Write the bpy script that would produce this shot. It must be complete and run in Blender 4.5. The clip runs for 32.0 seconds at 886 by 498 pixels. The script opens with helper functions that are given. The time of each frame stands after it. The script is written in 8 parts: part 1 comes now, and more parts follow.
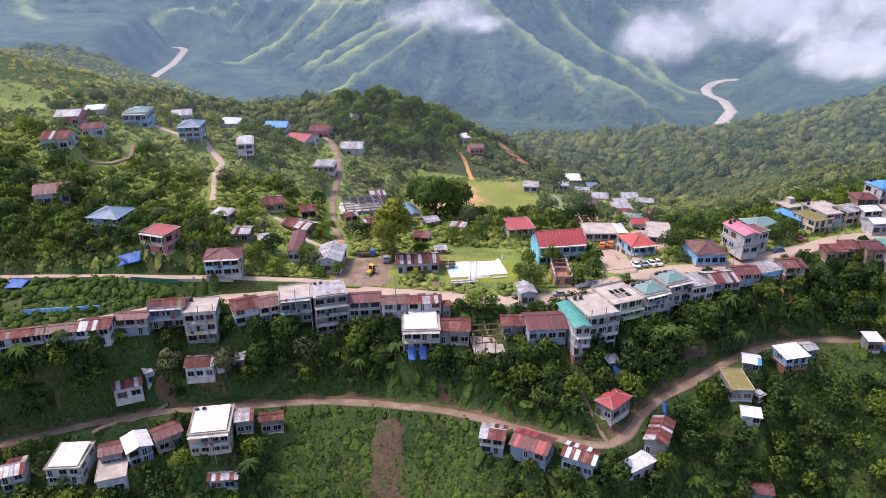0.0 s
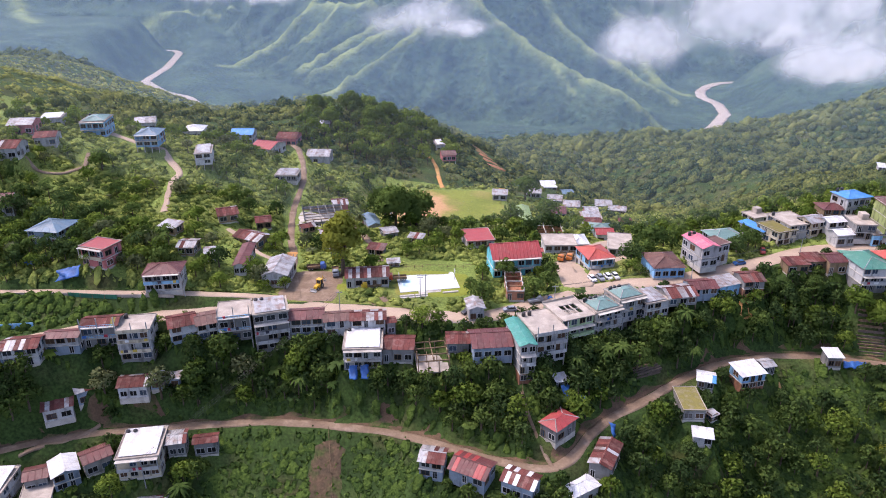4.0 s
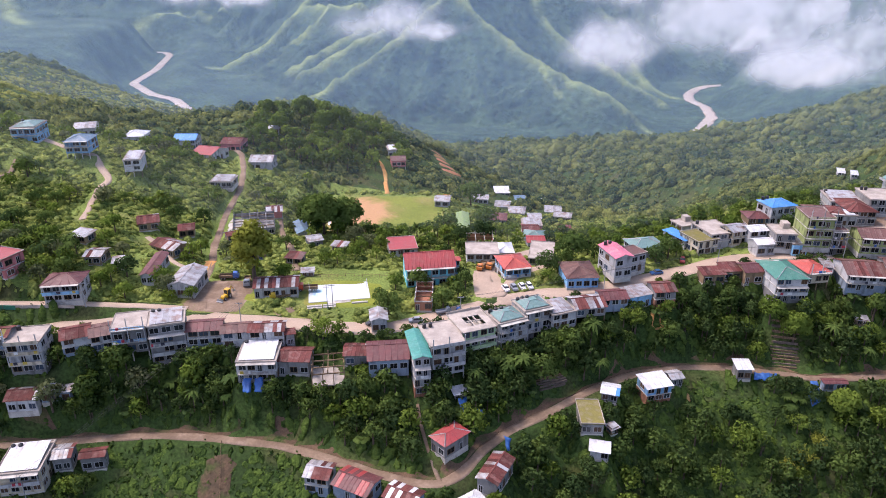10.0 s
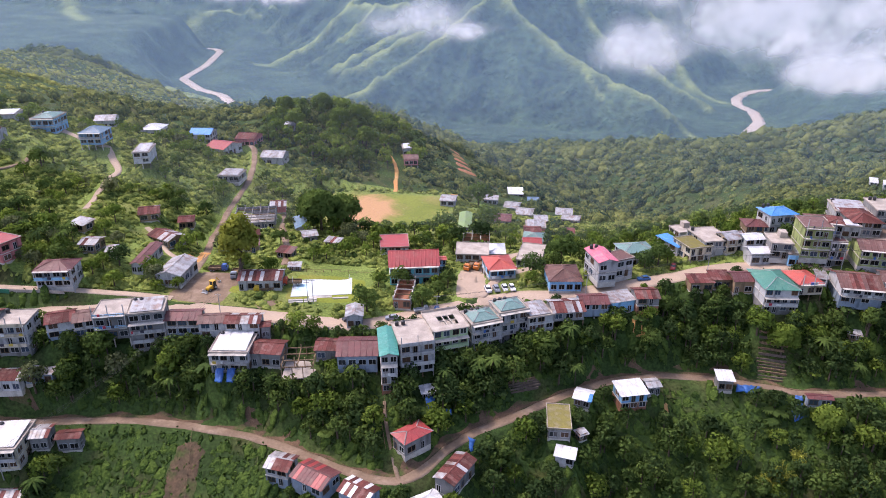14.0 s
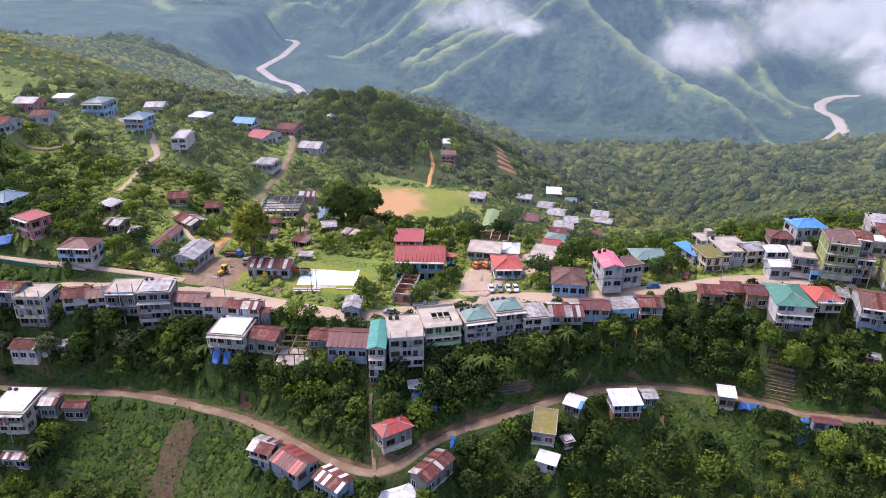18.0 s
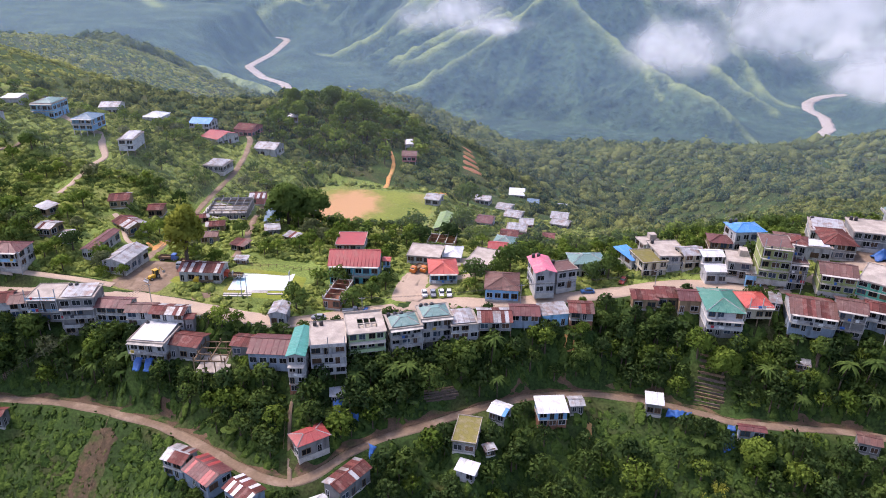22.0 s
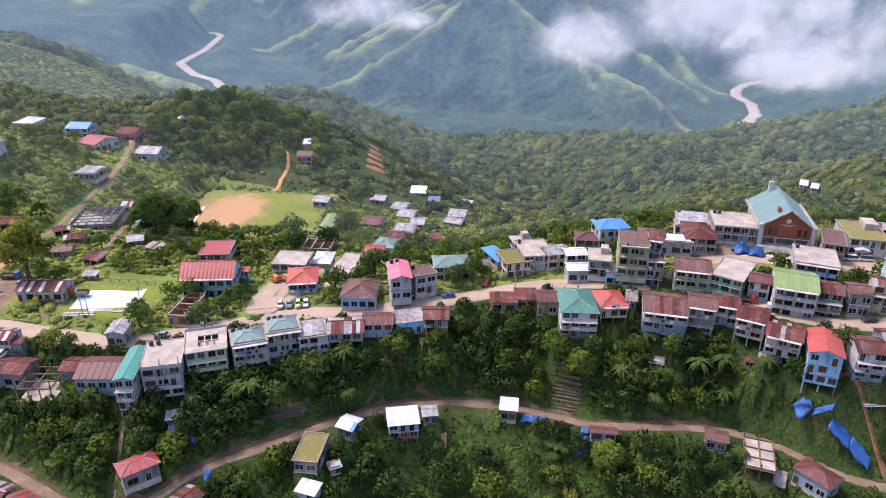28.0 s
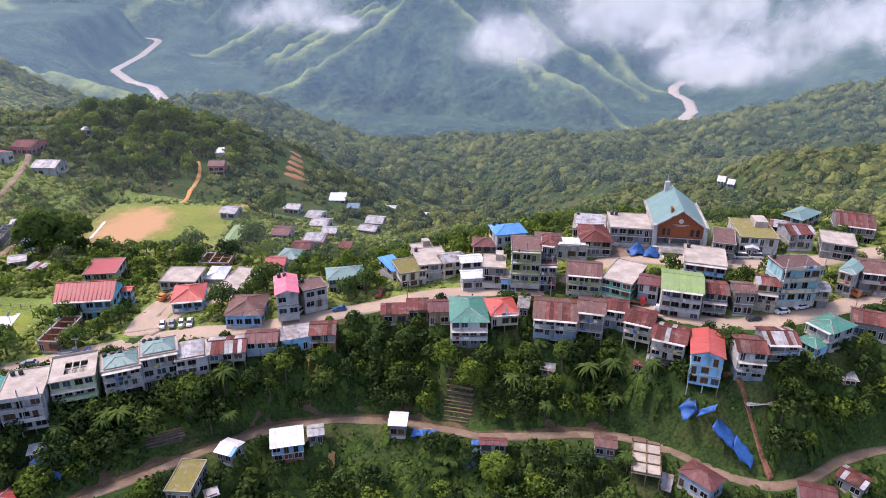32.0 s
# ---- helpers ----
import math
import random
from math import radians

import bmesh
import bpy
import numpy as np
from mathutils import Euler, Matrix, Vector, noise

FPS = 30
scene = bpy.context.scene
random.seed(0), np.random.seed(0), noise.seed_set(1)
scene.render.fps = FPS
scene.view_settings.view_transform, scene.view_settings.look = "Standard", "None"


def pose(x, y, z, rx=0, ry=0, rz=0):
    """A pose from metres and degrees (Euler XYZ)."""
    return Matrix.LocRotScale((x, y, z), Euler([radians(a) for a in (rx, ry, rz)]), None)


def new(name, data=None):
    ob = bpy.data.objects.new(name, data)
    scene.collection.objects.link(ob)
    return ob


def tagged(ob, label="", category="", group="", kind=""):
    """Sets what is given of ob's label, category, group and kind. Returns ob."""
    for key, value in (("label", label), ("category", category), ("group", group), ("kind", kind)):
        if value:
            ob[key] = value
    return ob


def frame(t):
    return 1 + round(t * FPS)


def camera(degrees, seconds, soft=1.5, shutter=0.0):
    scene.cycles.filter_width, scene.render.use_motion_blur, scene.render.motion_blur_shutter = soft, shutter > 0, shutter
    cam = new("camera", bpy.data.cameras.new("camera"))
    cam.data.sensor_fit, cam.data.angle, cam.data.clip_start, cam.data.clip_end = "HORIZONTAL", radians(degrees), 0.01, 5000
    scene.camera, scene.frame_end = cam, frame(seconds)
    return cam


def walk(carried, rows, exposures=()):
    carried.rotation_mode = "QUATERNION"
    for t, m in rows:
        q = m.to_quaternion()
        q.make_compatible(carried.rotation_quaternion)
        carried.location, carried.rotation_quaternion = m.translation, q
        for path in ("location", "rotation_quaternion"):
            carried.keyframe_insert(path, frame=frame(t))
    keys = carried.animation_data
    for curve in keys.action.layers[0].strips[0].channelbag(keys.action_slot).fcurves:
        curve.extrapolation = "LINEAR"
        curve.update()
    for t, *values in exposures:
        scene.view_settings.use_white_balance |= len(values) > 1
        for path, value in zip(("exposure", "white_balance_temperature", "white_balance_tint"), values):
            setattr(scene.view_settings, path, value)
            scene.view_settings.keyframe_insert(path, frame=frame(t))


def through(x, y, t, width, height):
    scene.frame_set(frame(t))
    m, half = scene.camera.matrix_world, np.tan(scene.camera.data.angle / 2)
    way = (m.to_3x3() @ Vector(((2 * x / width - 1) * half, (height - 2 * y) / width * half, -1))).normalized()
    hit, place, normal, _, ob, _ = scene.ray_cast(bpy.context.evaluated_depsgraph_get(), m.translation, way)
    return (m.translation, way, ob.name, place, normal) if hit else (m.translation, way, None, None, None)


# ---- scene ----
cam = camera(65.0, 32.0, soft=0.95)
METRES, EYE, TILT, LEAN, TURN = 150.0, 100.0, -23.5, 0.0, 0.0
ROWS = [
    (0.0, 0.0, 0.0, 0.0, 0.0, 0.0, -0.0),
    (0.5, 0.0105, 0.0035, 0.0019, -0.02, 0.02, 0.01),
    (1.0, 0.022, 0.0079, 0.0042, -0.04, 0.05, 0.03),
    (1.5, 0.0341, 0.013, 0.0068, -0.05, 0.07, 0.05),
    (2.0, 0.0466, 0.0186, 0.0097, -0.06, 0.1, 0.04),
    (2.5, 0.0599, 0.0244, 0.0128, -0.06, 0.12, 0.06),
    (3.0, 0.0734, 0.0304, 0.0164, -0.06, 0.14, 0.06),
    (3.5, 0.0869, 0.0359, 0.02, -0.08, 0.17, 0.08),
    (5.5, 0.1445, 0.0493, 0.0306, -0.1, 0.22, 0.07),
    (6.0, 0.1586, 0.0508, 0.0329, -0.14, 0.23, 0.07),
    (6.5, 0.1734, 0.052, 0.0348, -0.16, 0.24, 0.08),
    (7.0, 0.1879, 0.0529, 0.0364, -0.18, 0.26, 0.07),
    (7.5, 0.2029, 0.0537, 0.0376, -0.21, 0.27, 0.06),
    (8.0, 0.2184, 0.0546, 0.0383, -0.23, 0.29, 0.06),
    (8.5, 0.2336, 0.0553, 0.039, -0.26, 0.31, 0.05),
    (9.0, 0.2485, 0.0561, 0.0391, -0.27, 0.33, 0.05),
    (9.5, 0.2638, 0.0568, 0.0391, -0.28, 0.33, 0.04),
    (10.0, 0.279, 0.0574, 0.0391, -0.31, 0.34, 0.04),
    (10.5, 0.2944, 0.0579, 0.0389, -0.31, 0.34, 0.02),
    (11.0, 0.3079, 0.0584, 0.0387, -0.09, 0.36, -0.11),
    (11.5, 0.324, 0.0587, 0.0381, 0.61, 0.38, -0.43),
    (12.0, 0.3397, 0.0589, 0.0384, 1.45, 0.36, -0.85),
    (12.5, 0.3556, 0.0591, 0.0384, 2.2, 0.34, -1.23),
    (13.0, 0.3718, 0.0594, 0.0384, 2.59, 0.33, -1.42),
    (13.5, 0.3876, 0.0598, 0.0387, 2.82, 0.31, -1.54),
    (15.5, 0.452, 0.0629, 0.0407, 5.45, 0.09, -2.86),
    (16.0, 0.4679, 0.0641, 0.0414, 6.31, -0.02, -3.3),
    (16.5, 0.4839, 0.066, 0.0427, 7.18, -0.13, -3.73),
    (17.0, 0.4998, 0.0683, 0.0443, 8.01, -0.24, -4.14),
    (17.5, 0.5158, 0.0712, 0.0462, 8.53, -0.33, -4.4),
    (18.0, 0.5313, 0.0745, 0.0485, 8.78, -0.39, -4.57),
    (18.5, 0.5467, 0.0784, 0.0507, 8.99, -0.44, -4.69),
    (19.0, 0.562, 0.0825, 0.0533, 9.15, -0.5, -4.81),
    (19.5, 0.5772, 0.0869, 0.056, 9.21, -0.54, -4.89),
    (20.0, 0.5924, 0.0916, 0.0587, 9.2, -0.57, -4.9),
    (20.5, 0.6074, 0.0963, 0.0617, 9.09, -0.58, -4.89),
    (21.0, 0.6223, 0.1013, 0.065, 8.88, -0.57, -4.81),
    (21.5, 0.6374, 0.1063, 0.0681, 8.61, -0.54, -4.7),
    (22.0, 0.6522, 0.1112, 0.0716, 8.36, -0.52, -4.61),
    (22.5, 0.6672, 0.1164, 0.0753, 8.18, -0.51, -4.53),
    (23.0, 0.6822, 0.1215, 0.0787, 8.02, -0.49, -4.45),
    (23.5, 0.6971, 0.1268, 0.0822, 7.9, -0.48, -4.41),
    (24.0, 0.7119, 0.1323, 0.0853, 7.84, -0.52, -4.39),
    (24.5, 0.7268, 0.1377, 0.0882, 7.83, -0.68, -4.38),
    (25.0, 0.7417, 0.1433, 0.0911, 7.82, -0.88, -4.38),
    (25.5, 0.7567, 0.149, 0.094, 7.81, -1.05, -4.37),
    (27.5, 0.8181, 0.1715, 0.106, 5.17, -0.93, -3.03),
    (28.0, 0.8333, 0.1767, 0.1091, 4.42, -0.86, -2.64),
    (28.5, 0.8485, 0.1819, 0.1119, 3.76, -0.82, -2.32),
    (29.0, 0.8636, 0.1869, 0.1145, 3.29, -0.79, -2.08),
    (29.5, 0.8788, 0.192, 0.1171, 2.95, -0.77, -1.92),
    (30.0, 0.894, 0.1969, 0.1193, 2.62, -0.74, -1.75),
    (30.5, 0.9095, 0.2017, 0.1217, 2.27, -0.73, -1.58),
    (31.0, 0.9248, 0.2064, 0.1241, 1.81, -0.69, -1.35),
    (31.5, 0.9402, 0.2108, 0.1265, 1.25, -0.66, -1.08),
    (32.0, 0.9558, 0.2151, 0.1289, 0.7, -0.62, -0.8),
]
walk(cam, [(t, pose(0, 0, EYE, TILT, LEAN, TURN) @ pose(METRES * x, METRES * y, METRES * z, 90 + pitch, roll, yaw)) for t, x, y, z, yaw, pitch, roll in ROWS], exposures=[(0.0, 1.02, 6400, 26), (32.0, 1.02, 6400, 26)])


# ---- daylight: a high sun from behind the left-hand hills, bright hazy sky ----
SUN_EL, SUN_AZ = 60.0, -72.0          # degrees above the horizon; from +y, minus is towards -x
world = bpy.data.worlds.new("sky")
scene.world = world
world.use_nodes = True
wn = world.node_tree.nodes
sky = wn.new("ShaderNodeTexSky")
sky.sky_type, sky.sun_disc = "NISHITA", False
sky.sun_elevation, sky.sun_rotation = radians(SUN_EL), radians(SUN_AZ)
sky.air_density, sky.dust_density, sky.ozone_density = 1.0, 2.5, 1.0
wn["Background"].inputs["Strength"].default_value = 0.15
world.node_tree.links.new(sky.outputs[0], wn["Background"].inputs["Color"])
sun = new("sun", bpy.data.lights.new("sun", "SUN"))
sun.data.energy, sun.data.angle, sun.data.color = 1.75, radians(11.0), (1.0, 0.94, 0.84)
to_sun = Vector((math.sin(radians(SUN_AZ)) * math.cos(radians(SUN_EL)), math.cos(radians(SUN_AZ)) * math.cos(radians(SUN_EL)), math.sin(radians(SUN_EL))))
sun.matrix_world = Matrix.Translation((0, 0, 600)) @ to_sun.to_track_quat("Z", "Y").to_matrix().to_4x4()


# ---- materials ----
MATS = {}


def surface(name, a, b=None, scale=0.5, rough=0.85, grain=0.15, grain_scale=6.0, bump=0.0, stain=None, stain_amount=0.0, stain_scale=0.25, vary=0.0, metal=0.0, relief=0.2, streak=1.0):
    """A weathered surface: two tones in soft patches, fine grain, stains, and a shift from one piece to the next."""
    if name in MATS:
        return MATS[name]
    m = MATS[name] = bpy.data.materials.new(name)
    m.use_nodes = True
    n, l = m.node_tree.nodes, m.node_tree.links
    bsdf = n["Principled BSDF"]
    bsdf.inputs["Roughness"].default_value, bsdf.inputs["Metallic"].default_value = rough, metal
    bsdf.inputs["Specular IOR Level"].default_value = 0.5 if rough < 0.7 else 0.1
    geo = n.new("ShaderNodeNewGeometry")

    def noisy(s, detail=4.0, run=1.0):
        t = n.new("ShaderNodeTexNoise")
        t.inputs["Scale"].default_value, t.inputs["Detail"].default_value = s, detail
        if run == 1.0:
            l.new(geo.outputs["Position"], t.inputs["Vector"])
        else:                         # drawn out downwards, as rain draws stains
            k = n.new("ShaderNodeVectorMath")
            k.operation = "MULTIPLY"
            k.inputs[1].default_value = (1, 1, run)
            l.new(geo.outputs["Position"], k.inputs[0])
            l.new(k.outputs[0], t.inputs["Vector"])
        return t.outputs["Fac"]

    def blend(fac, c1, c2, kind="MIX"):
        x = n.new("ShaderNodeMix")
        x.data_type, x.blend_type = "RGBA", kind
        for sock, v in ((x.inputs["Factor"], fac), (x.inputs["A"], c1), (x.inputs["B"], c2)):
            if isinstance(v, (tuple, list)):
                sock.default_value = (*v, 1.0)
            elif isinstance(v, (int, float)):
                sock.default_value = v
            else:
                l.new(v, sock)
        return x.outputs["Result"]

    def ramp(v, lo, hi, o0=0.0, o1=1.0):
        r = n.new("ShaderNodeMapRange")
        r.inputs["From Min"].default_value, r.inputs["From Max"].default_value = lo, hi
        r.inputs["To Min"].default_value, r.inputs["To Max"].default_value = o0, o1
        l.new(v, r.inputs["Value"])
        return r.outputs["Result"]

    col = blend(ramp(noisy(scale), 0.35, 0.65), a, b or tuple(0.8 * v for v in a))
    if stain:
        col = blend(ramp(noisy(stain_scale, 6.0, streak), 0.50, 0.66, 0.0, stain_amount), col, stain)
    g = ramp(noisy(grain_scale, 3.0), 0.3, 0.7, 1 - grain, 1 + grain)
    if vary:
        info = n.new("ShaderNodeObjectInfo")
        k = n.new("ShaderNodeMath")
        k.operation = "MULTIPLY"
        l.new(g, k.inputs[0])
        l.new(ramp(info.outputs["Random"], 0, 1, 1 - vary, 1 + vary), k.inputs[1])
        g = k.outputs[0]
    gray = n.new("ShaderNodeCombineColor")
    for i in range(3):
        l.new(g, gray.inputs[i])
    col = blend(1.0, col, gray.outputs[0], "MULTIPLY")
    l.new(col, bsdf.inputs["Base Color"])
    if bump:
        bm_ = n.new("ShaderNodeBump")
        bm_.inputs["Strength"].default_value, bm_.inputs["Distance"].default_value = bump, relief
        l.new(noisy(grain_scale, 4.0), bm_.inputs["Height"])
        l.new(bm_.outputs[0], bsdf.inputs["Normal"])
    return m


def leafy(name, dark, light, island=0.35, through=0.42, patch=0.035, joined=False, relief=0.5, span=(0.45, 1.75)):
    """Foliage: tone by plant and by leaf clump, some light through the leaf."""
    m = MATS[name] = bpy.data.materials.new(name)
    m.use_nodes = True
    n, l = m.node_tree.nodes, m.node_tree.links
    n.clear()
    out, dif, tra, mix = (n.new("ShaderNode" + k) for k in ("OutputMaterial", "BsdfDiffuse", "BsdfTranslucent", "MixShader"))
    geo, info, add, col = (n.new("ShaderNode" + k) for k in ("NewGeometry", "ObjectInfo", "Math", "Mix"))
    noi = n.new("ShaderNodeTexNoise")
    noi.inputs["Scale"].default_value, noi.inputs["Detail"].default_value = patch, 4.0
    l.new(geo.outputs["Position"], noi.inputs["Vector"])
    r1 = n.new("ShaderNodeMath")
    r1.operation = "MULTIPLY_ADD"
    l.new(geo.outputs["Random Per Island"], r1.inputs[0])
    r1.inputs[1].default_value = island
    if joined:                        # joined plants carry a tone of their own each
        att = n.new("ShaderNodeAttribute")
        att.attribute_name = "tone"
        l.new(att.outputs["Fac"], r1.inputs[2])
    else:
        l.new(info.outputs["Random"], r1.inputs[2])
    add.operation = "MULTIPLY_ADD"
    l.new(noi.outputs["Fac"], add.inputs[0])
    add.inputs[1].default_value = 1.2
    l.new(r1.outputs[0], add.inputs[2])
    fit = n.new("ShaderNodeMapRange")
    fit.inputs["From Min"].default_value, fit.inputs["From Max"].default_value = span
    l.new(add.outputs[0], fit.inputs["Value"])
    if joined:                        # leafy relief on the bulk of each crown
        rel, fine = n.new("ShaderNodeBump"), n.new("ShaderNodeTexNoise")
        rel.inputs["Strength"].default_value, rel.inputs["Distance"].default_value = 1.0, 1.8 * relief
        fine.inputs["Scale"].default_value, fine.inputs["Detail"].default_value = 0.55 / relief, 3.0
        l.new(geo.outputs["Position"], fine.inputs["Vector"])
        l.new(fine.outputs["Fac"], rel.inputs["Height"])
        l.new(rel.outputs[0], dif.inputs["Normal"])
        tuft, sway = n.new("ShaderNodeMath"), n.new("ShaderNodeMath")      # tufts lighter and darker within a crown
        tuft.operation, sway.operation = "MULTIPLY_ADD", "ADD"
        l.new(fine.outputs["Fac"], tuft.inputs[0])
        tuft.inputs[1].default_value, tuft.inputs[2].default_value = 2.2, -1.1
        l.new(add.outputs[0], sway.inputs[0])
        l.new(tuft.outputs[0], sway.inputs[1])
        l.new(sway.outputs[0], fit.inputs["Value"])
    col.data_type = "RGBA"
    col.inputs["A"].default_value, col.inputs["B"].default_value = (*dark, 1), (*light, 1)
    l.new(fit.outputs[0], col.inputs["Factor"])
    l.new(col.outputs["Result"], dif.inputs["Color"])
    l.new(col.outputs["Result"], tra.inputs["Color"])
    mix.inputs[0].default_value = through
    l.new(dif.outputs[0], mix.inputs[1])
    l.new(tra.outputs[0], mix.inputs[2])
    l.new(mix.outputs[0], out.inputs["Surface"])
    return m


def solid(name, c, rough=0.6, **k):
    return surface(name, c, tuple(0.86 * v for v in c), rough=rough, **k)


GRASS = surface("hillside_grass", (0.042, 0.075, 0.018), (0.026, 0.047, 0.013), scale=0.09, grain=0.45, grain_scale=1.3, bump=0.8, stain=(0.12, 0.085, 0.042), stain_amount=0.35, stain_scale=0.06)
FAR_GREEN = surface("hazed_distant_forest", (0.048, 0.082, 0.042), (0.02, 0.040, 0.028), scale=0.011, grain=0.5, grain_scale=0.07, bump=1.0, relief=14.0, stain=(0.10, 0.14, 0.06), stain_amount=0.45, stain_scale=0.006)
haze = FAR_GREEN.node_tree.nodes["Principled BSDF"]      # the distance, a plain backdrop: blue air haze put in as a faint glow
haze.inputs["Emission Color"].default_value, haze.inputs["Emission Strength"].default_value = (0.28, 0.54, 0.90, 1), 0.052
fn, fl = FAR_GREEN.node_tree.nodes, FAR_GREEN.node_tree.links      # grass along the crests
old = haze.inputs["Base Color"].links[0].from_socket
crest, bare = fn.new("ShaderNodeAttribute"), fn.new("ShaderNodeMix")
crest.attribute_name, bare.data_type = "crest_grass", "RGBA"
fl.new(crest.outputs["Fac"], bare.inputs["Factor"])
fl.new(old, bare.inputs["A"])
bare.inputs["B"].default_value = (0.25, 0.29, 0.09, 1)
fl.new(bare.outputs["Result"], haze.inputs["Base Color"])
DIRT = surface("dirt_road", (0.23, 0.165, 0.115), (0.165, 0.115, 0.08), scale=0.12, grain=0.14, grain_scale=1.5, bump=0.2, stain=(0.33, 0.25, 0.19), stain_amount=0.5)
PAVED = surface("dusty_asphalt", (0.42, 0.32, 0.24), (0.33, 0.255, 0.195), scale=0.08, grain=0.1, grain_scale=2.0, bump=0.1, stain=(0.42, 0.32, 0.24), stain_amount=0.5)
WATER = surface("muddy_river", (0.50, 0.41, 0.33), (0.42, 0.34, 0.27), scale=0.01, rough=0.35, grain=0.06, grain_scale=0.05)
EARTH = surface("orange_earth", (0.52, 0.25, 0.085), (0.42, 0.24, 0.10), scale=0.08, grain=0.15, grain_scale=1.0, stain=(0.16, 0.2, 0.05), stain_amount=0.75, stain_scale=0.12)
RED_EARTH = surface("red_earth", (0.36, 0.15, 0.085), (0.27, 0.115, 0.065), scale=0.1, grain=0.2, grain_scale=0.8, stain=(0.13, 0.15, 0.045), stain_amount=0.6, stain_scale=0.15)
PITCH = surface("pitch_grass", (0.20, 0.225, 0.035), (0.16, 0.19, 0.03), scale=0.07, grain=0.15, grain_scale=1.5, stain=(0.26, 0.2, 0.08), stain_amount=0.6, stain_scale=0.05)
CONCRETE = surface("weathered_concrete", (0.52, 0.49, 0.44), (0.40, 0.37, 0.33), scale=0.4, grain=0.1, grain_scale=4, bump=0.1, stain=(0.16, 0.14, 0.12), stain_amount=0.6, stain_scale=0.35)
SLAB = surface("pale_roof_slab", (0.44, 0.385, 0.33), (0.31, 0.27, 0.235), scale=0.35, grain=0.1, grain_scale=3, bump=0.1, stain=(0.25, 0.22, 0.19), stain_amount=0.6, stain_scale=0.3)
FIELD = surface("worn_playing_field", (0.19, 0.215, 0.04), (0.14, 0.17, 0.03), scale=0.07, grain=0.2, grain_scale=1.5, stain=(0.26, 0.2, 0.08), stain_amount=0.6, stain_scale=0.05)
fn, fl = FIELD.node_tree.nodes, FIELD.node_tree.links      # trodden down to orange earth round its middle, with a ragged edge
fb = fn["Principled BSDF"]
old = fb.inputs["Base Color"].links[0].from_socket
fg, fm, fd, fz, fr, fx, fe = (fn.new("ShaderNode" + k) for k in ("NewGeometry", "Mapping", "VectorMath", "TexNoise", "MapRange", "Mix", "Math"))
fm.inputs["Location"].default_value, fm.inputs["Scale"].default_value = (-0.31, -13.3, 0), (1 / 14, 1 / 23.7, 0)
fd.operation, fe.operation, fx.data_type = "LENGTH", "MULTIPLY_ADD", "RGBA"
fz.inputs["Scale"].default_value, fz.inputs["Detail"].default_value = 0.16, 6.0
fl.new(fg.outputs["Position"], fm.inputs["Vector"]), fl.new(fm.outputs[0], fd.inputs[0]), fl.new(fg.outputs["Position"], fz.inputs["Vector"])
fl.new(fz.outputs["Fac"], fe.inputs[0]), fl.new(fd.outputs["Value"], fe.inputs[2])
fe.inputs[1].default_value = 1.1
fr.inputs["From Min"].default_value, fr.inputs["From Max"].default_value = 1.75, 1.3
fl.new(fe.outputs[0], fr.inputs["Value"]), fl.new(fr.outputs[0], fx.inputs["Factor"]), fl.new(old, fx.inputs["A"])
fx.inputs["B"].default_value = (0.43, 0.25, 0.125, 1)
fl.new(fx.outputs["Result"], fb.inputs["Base Color"])
COURT = surface("painted_court", (0.60, 0.60, 0.59), (0.48, 0.54, 0.57), scale=0.12, grain=0.05, grain_scale=2, stain=(0.45, 0.46, 0.44), stain_amount=0.5, stain_scale=0.18)
WOOD = surface("old_timber", (0.22, 0.15, 0.09), (0.13, 0.09, 0.06), scale=1.2, grain=0.25, grain_scale=5, bump=0.2)
BARK = surface("bark", (0.13, 0.10, 0.075), (0.08, 0.06, 0.045), scale=1.0, grain=0.25, grain_scale=4, bump=0.4)
GLASS = solid("dark_window_glass", (0.03, 0.035, 0.04), rough=0.12, grain=0.05)
TARP = surface("blue_tarpaulin", (0.022, 0.115, 0.36), (0.014, 0.07, 0.23), scale=0.6, rough=0.6, grain=0.1, grain_scale=2, bump=0.5)
TANK = solid("black_plastic_tank", (0.025, 0.025, 0.028), rough=0.45)
METAL = solid("grey_metal", (0.36, 0.37, 0.38), rough=0.5, metal=0.4)
WALLS = {k: surface("wall_" + k, c, tuple(0.83 * v for v in c), scale=0.5, grain=0.07, grain_scale=3, bump=0.06, stain=tuple(0.3 * v + 0.02 for v in c), stain_amount=0.75, stain_scale=0.7, vary=0.16, streak=0.3) for k, c in dict(
    white=(0.44, 0.44, 0.44), bluegrey=(0.24, 0.30, 0.37), blue=(0.20, 0.40, 0.62), lightblue=(0.28, 0.56, 0.80), turquoise=(0.15, 0.52, 0.60), grey=(0.24, 0.235, 0.23),
    brick=(0.34, 0.16, 0.10), olive=(0.36, 0.42, 0.17), pink=(0.55, 0.20, 0.20), teal=(0.30, 0.52, 0.55), timber=(0.30, 0.21, 0.13), mint=(0.10, 0.42, 0.30), cream=(0.50, 0.44, 0.33), green=(0.34, 0.45, 0.26)).items()}
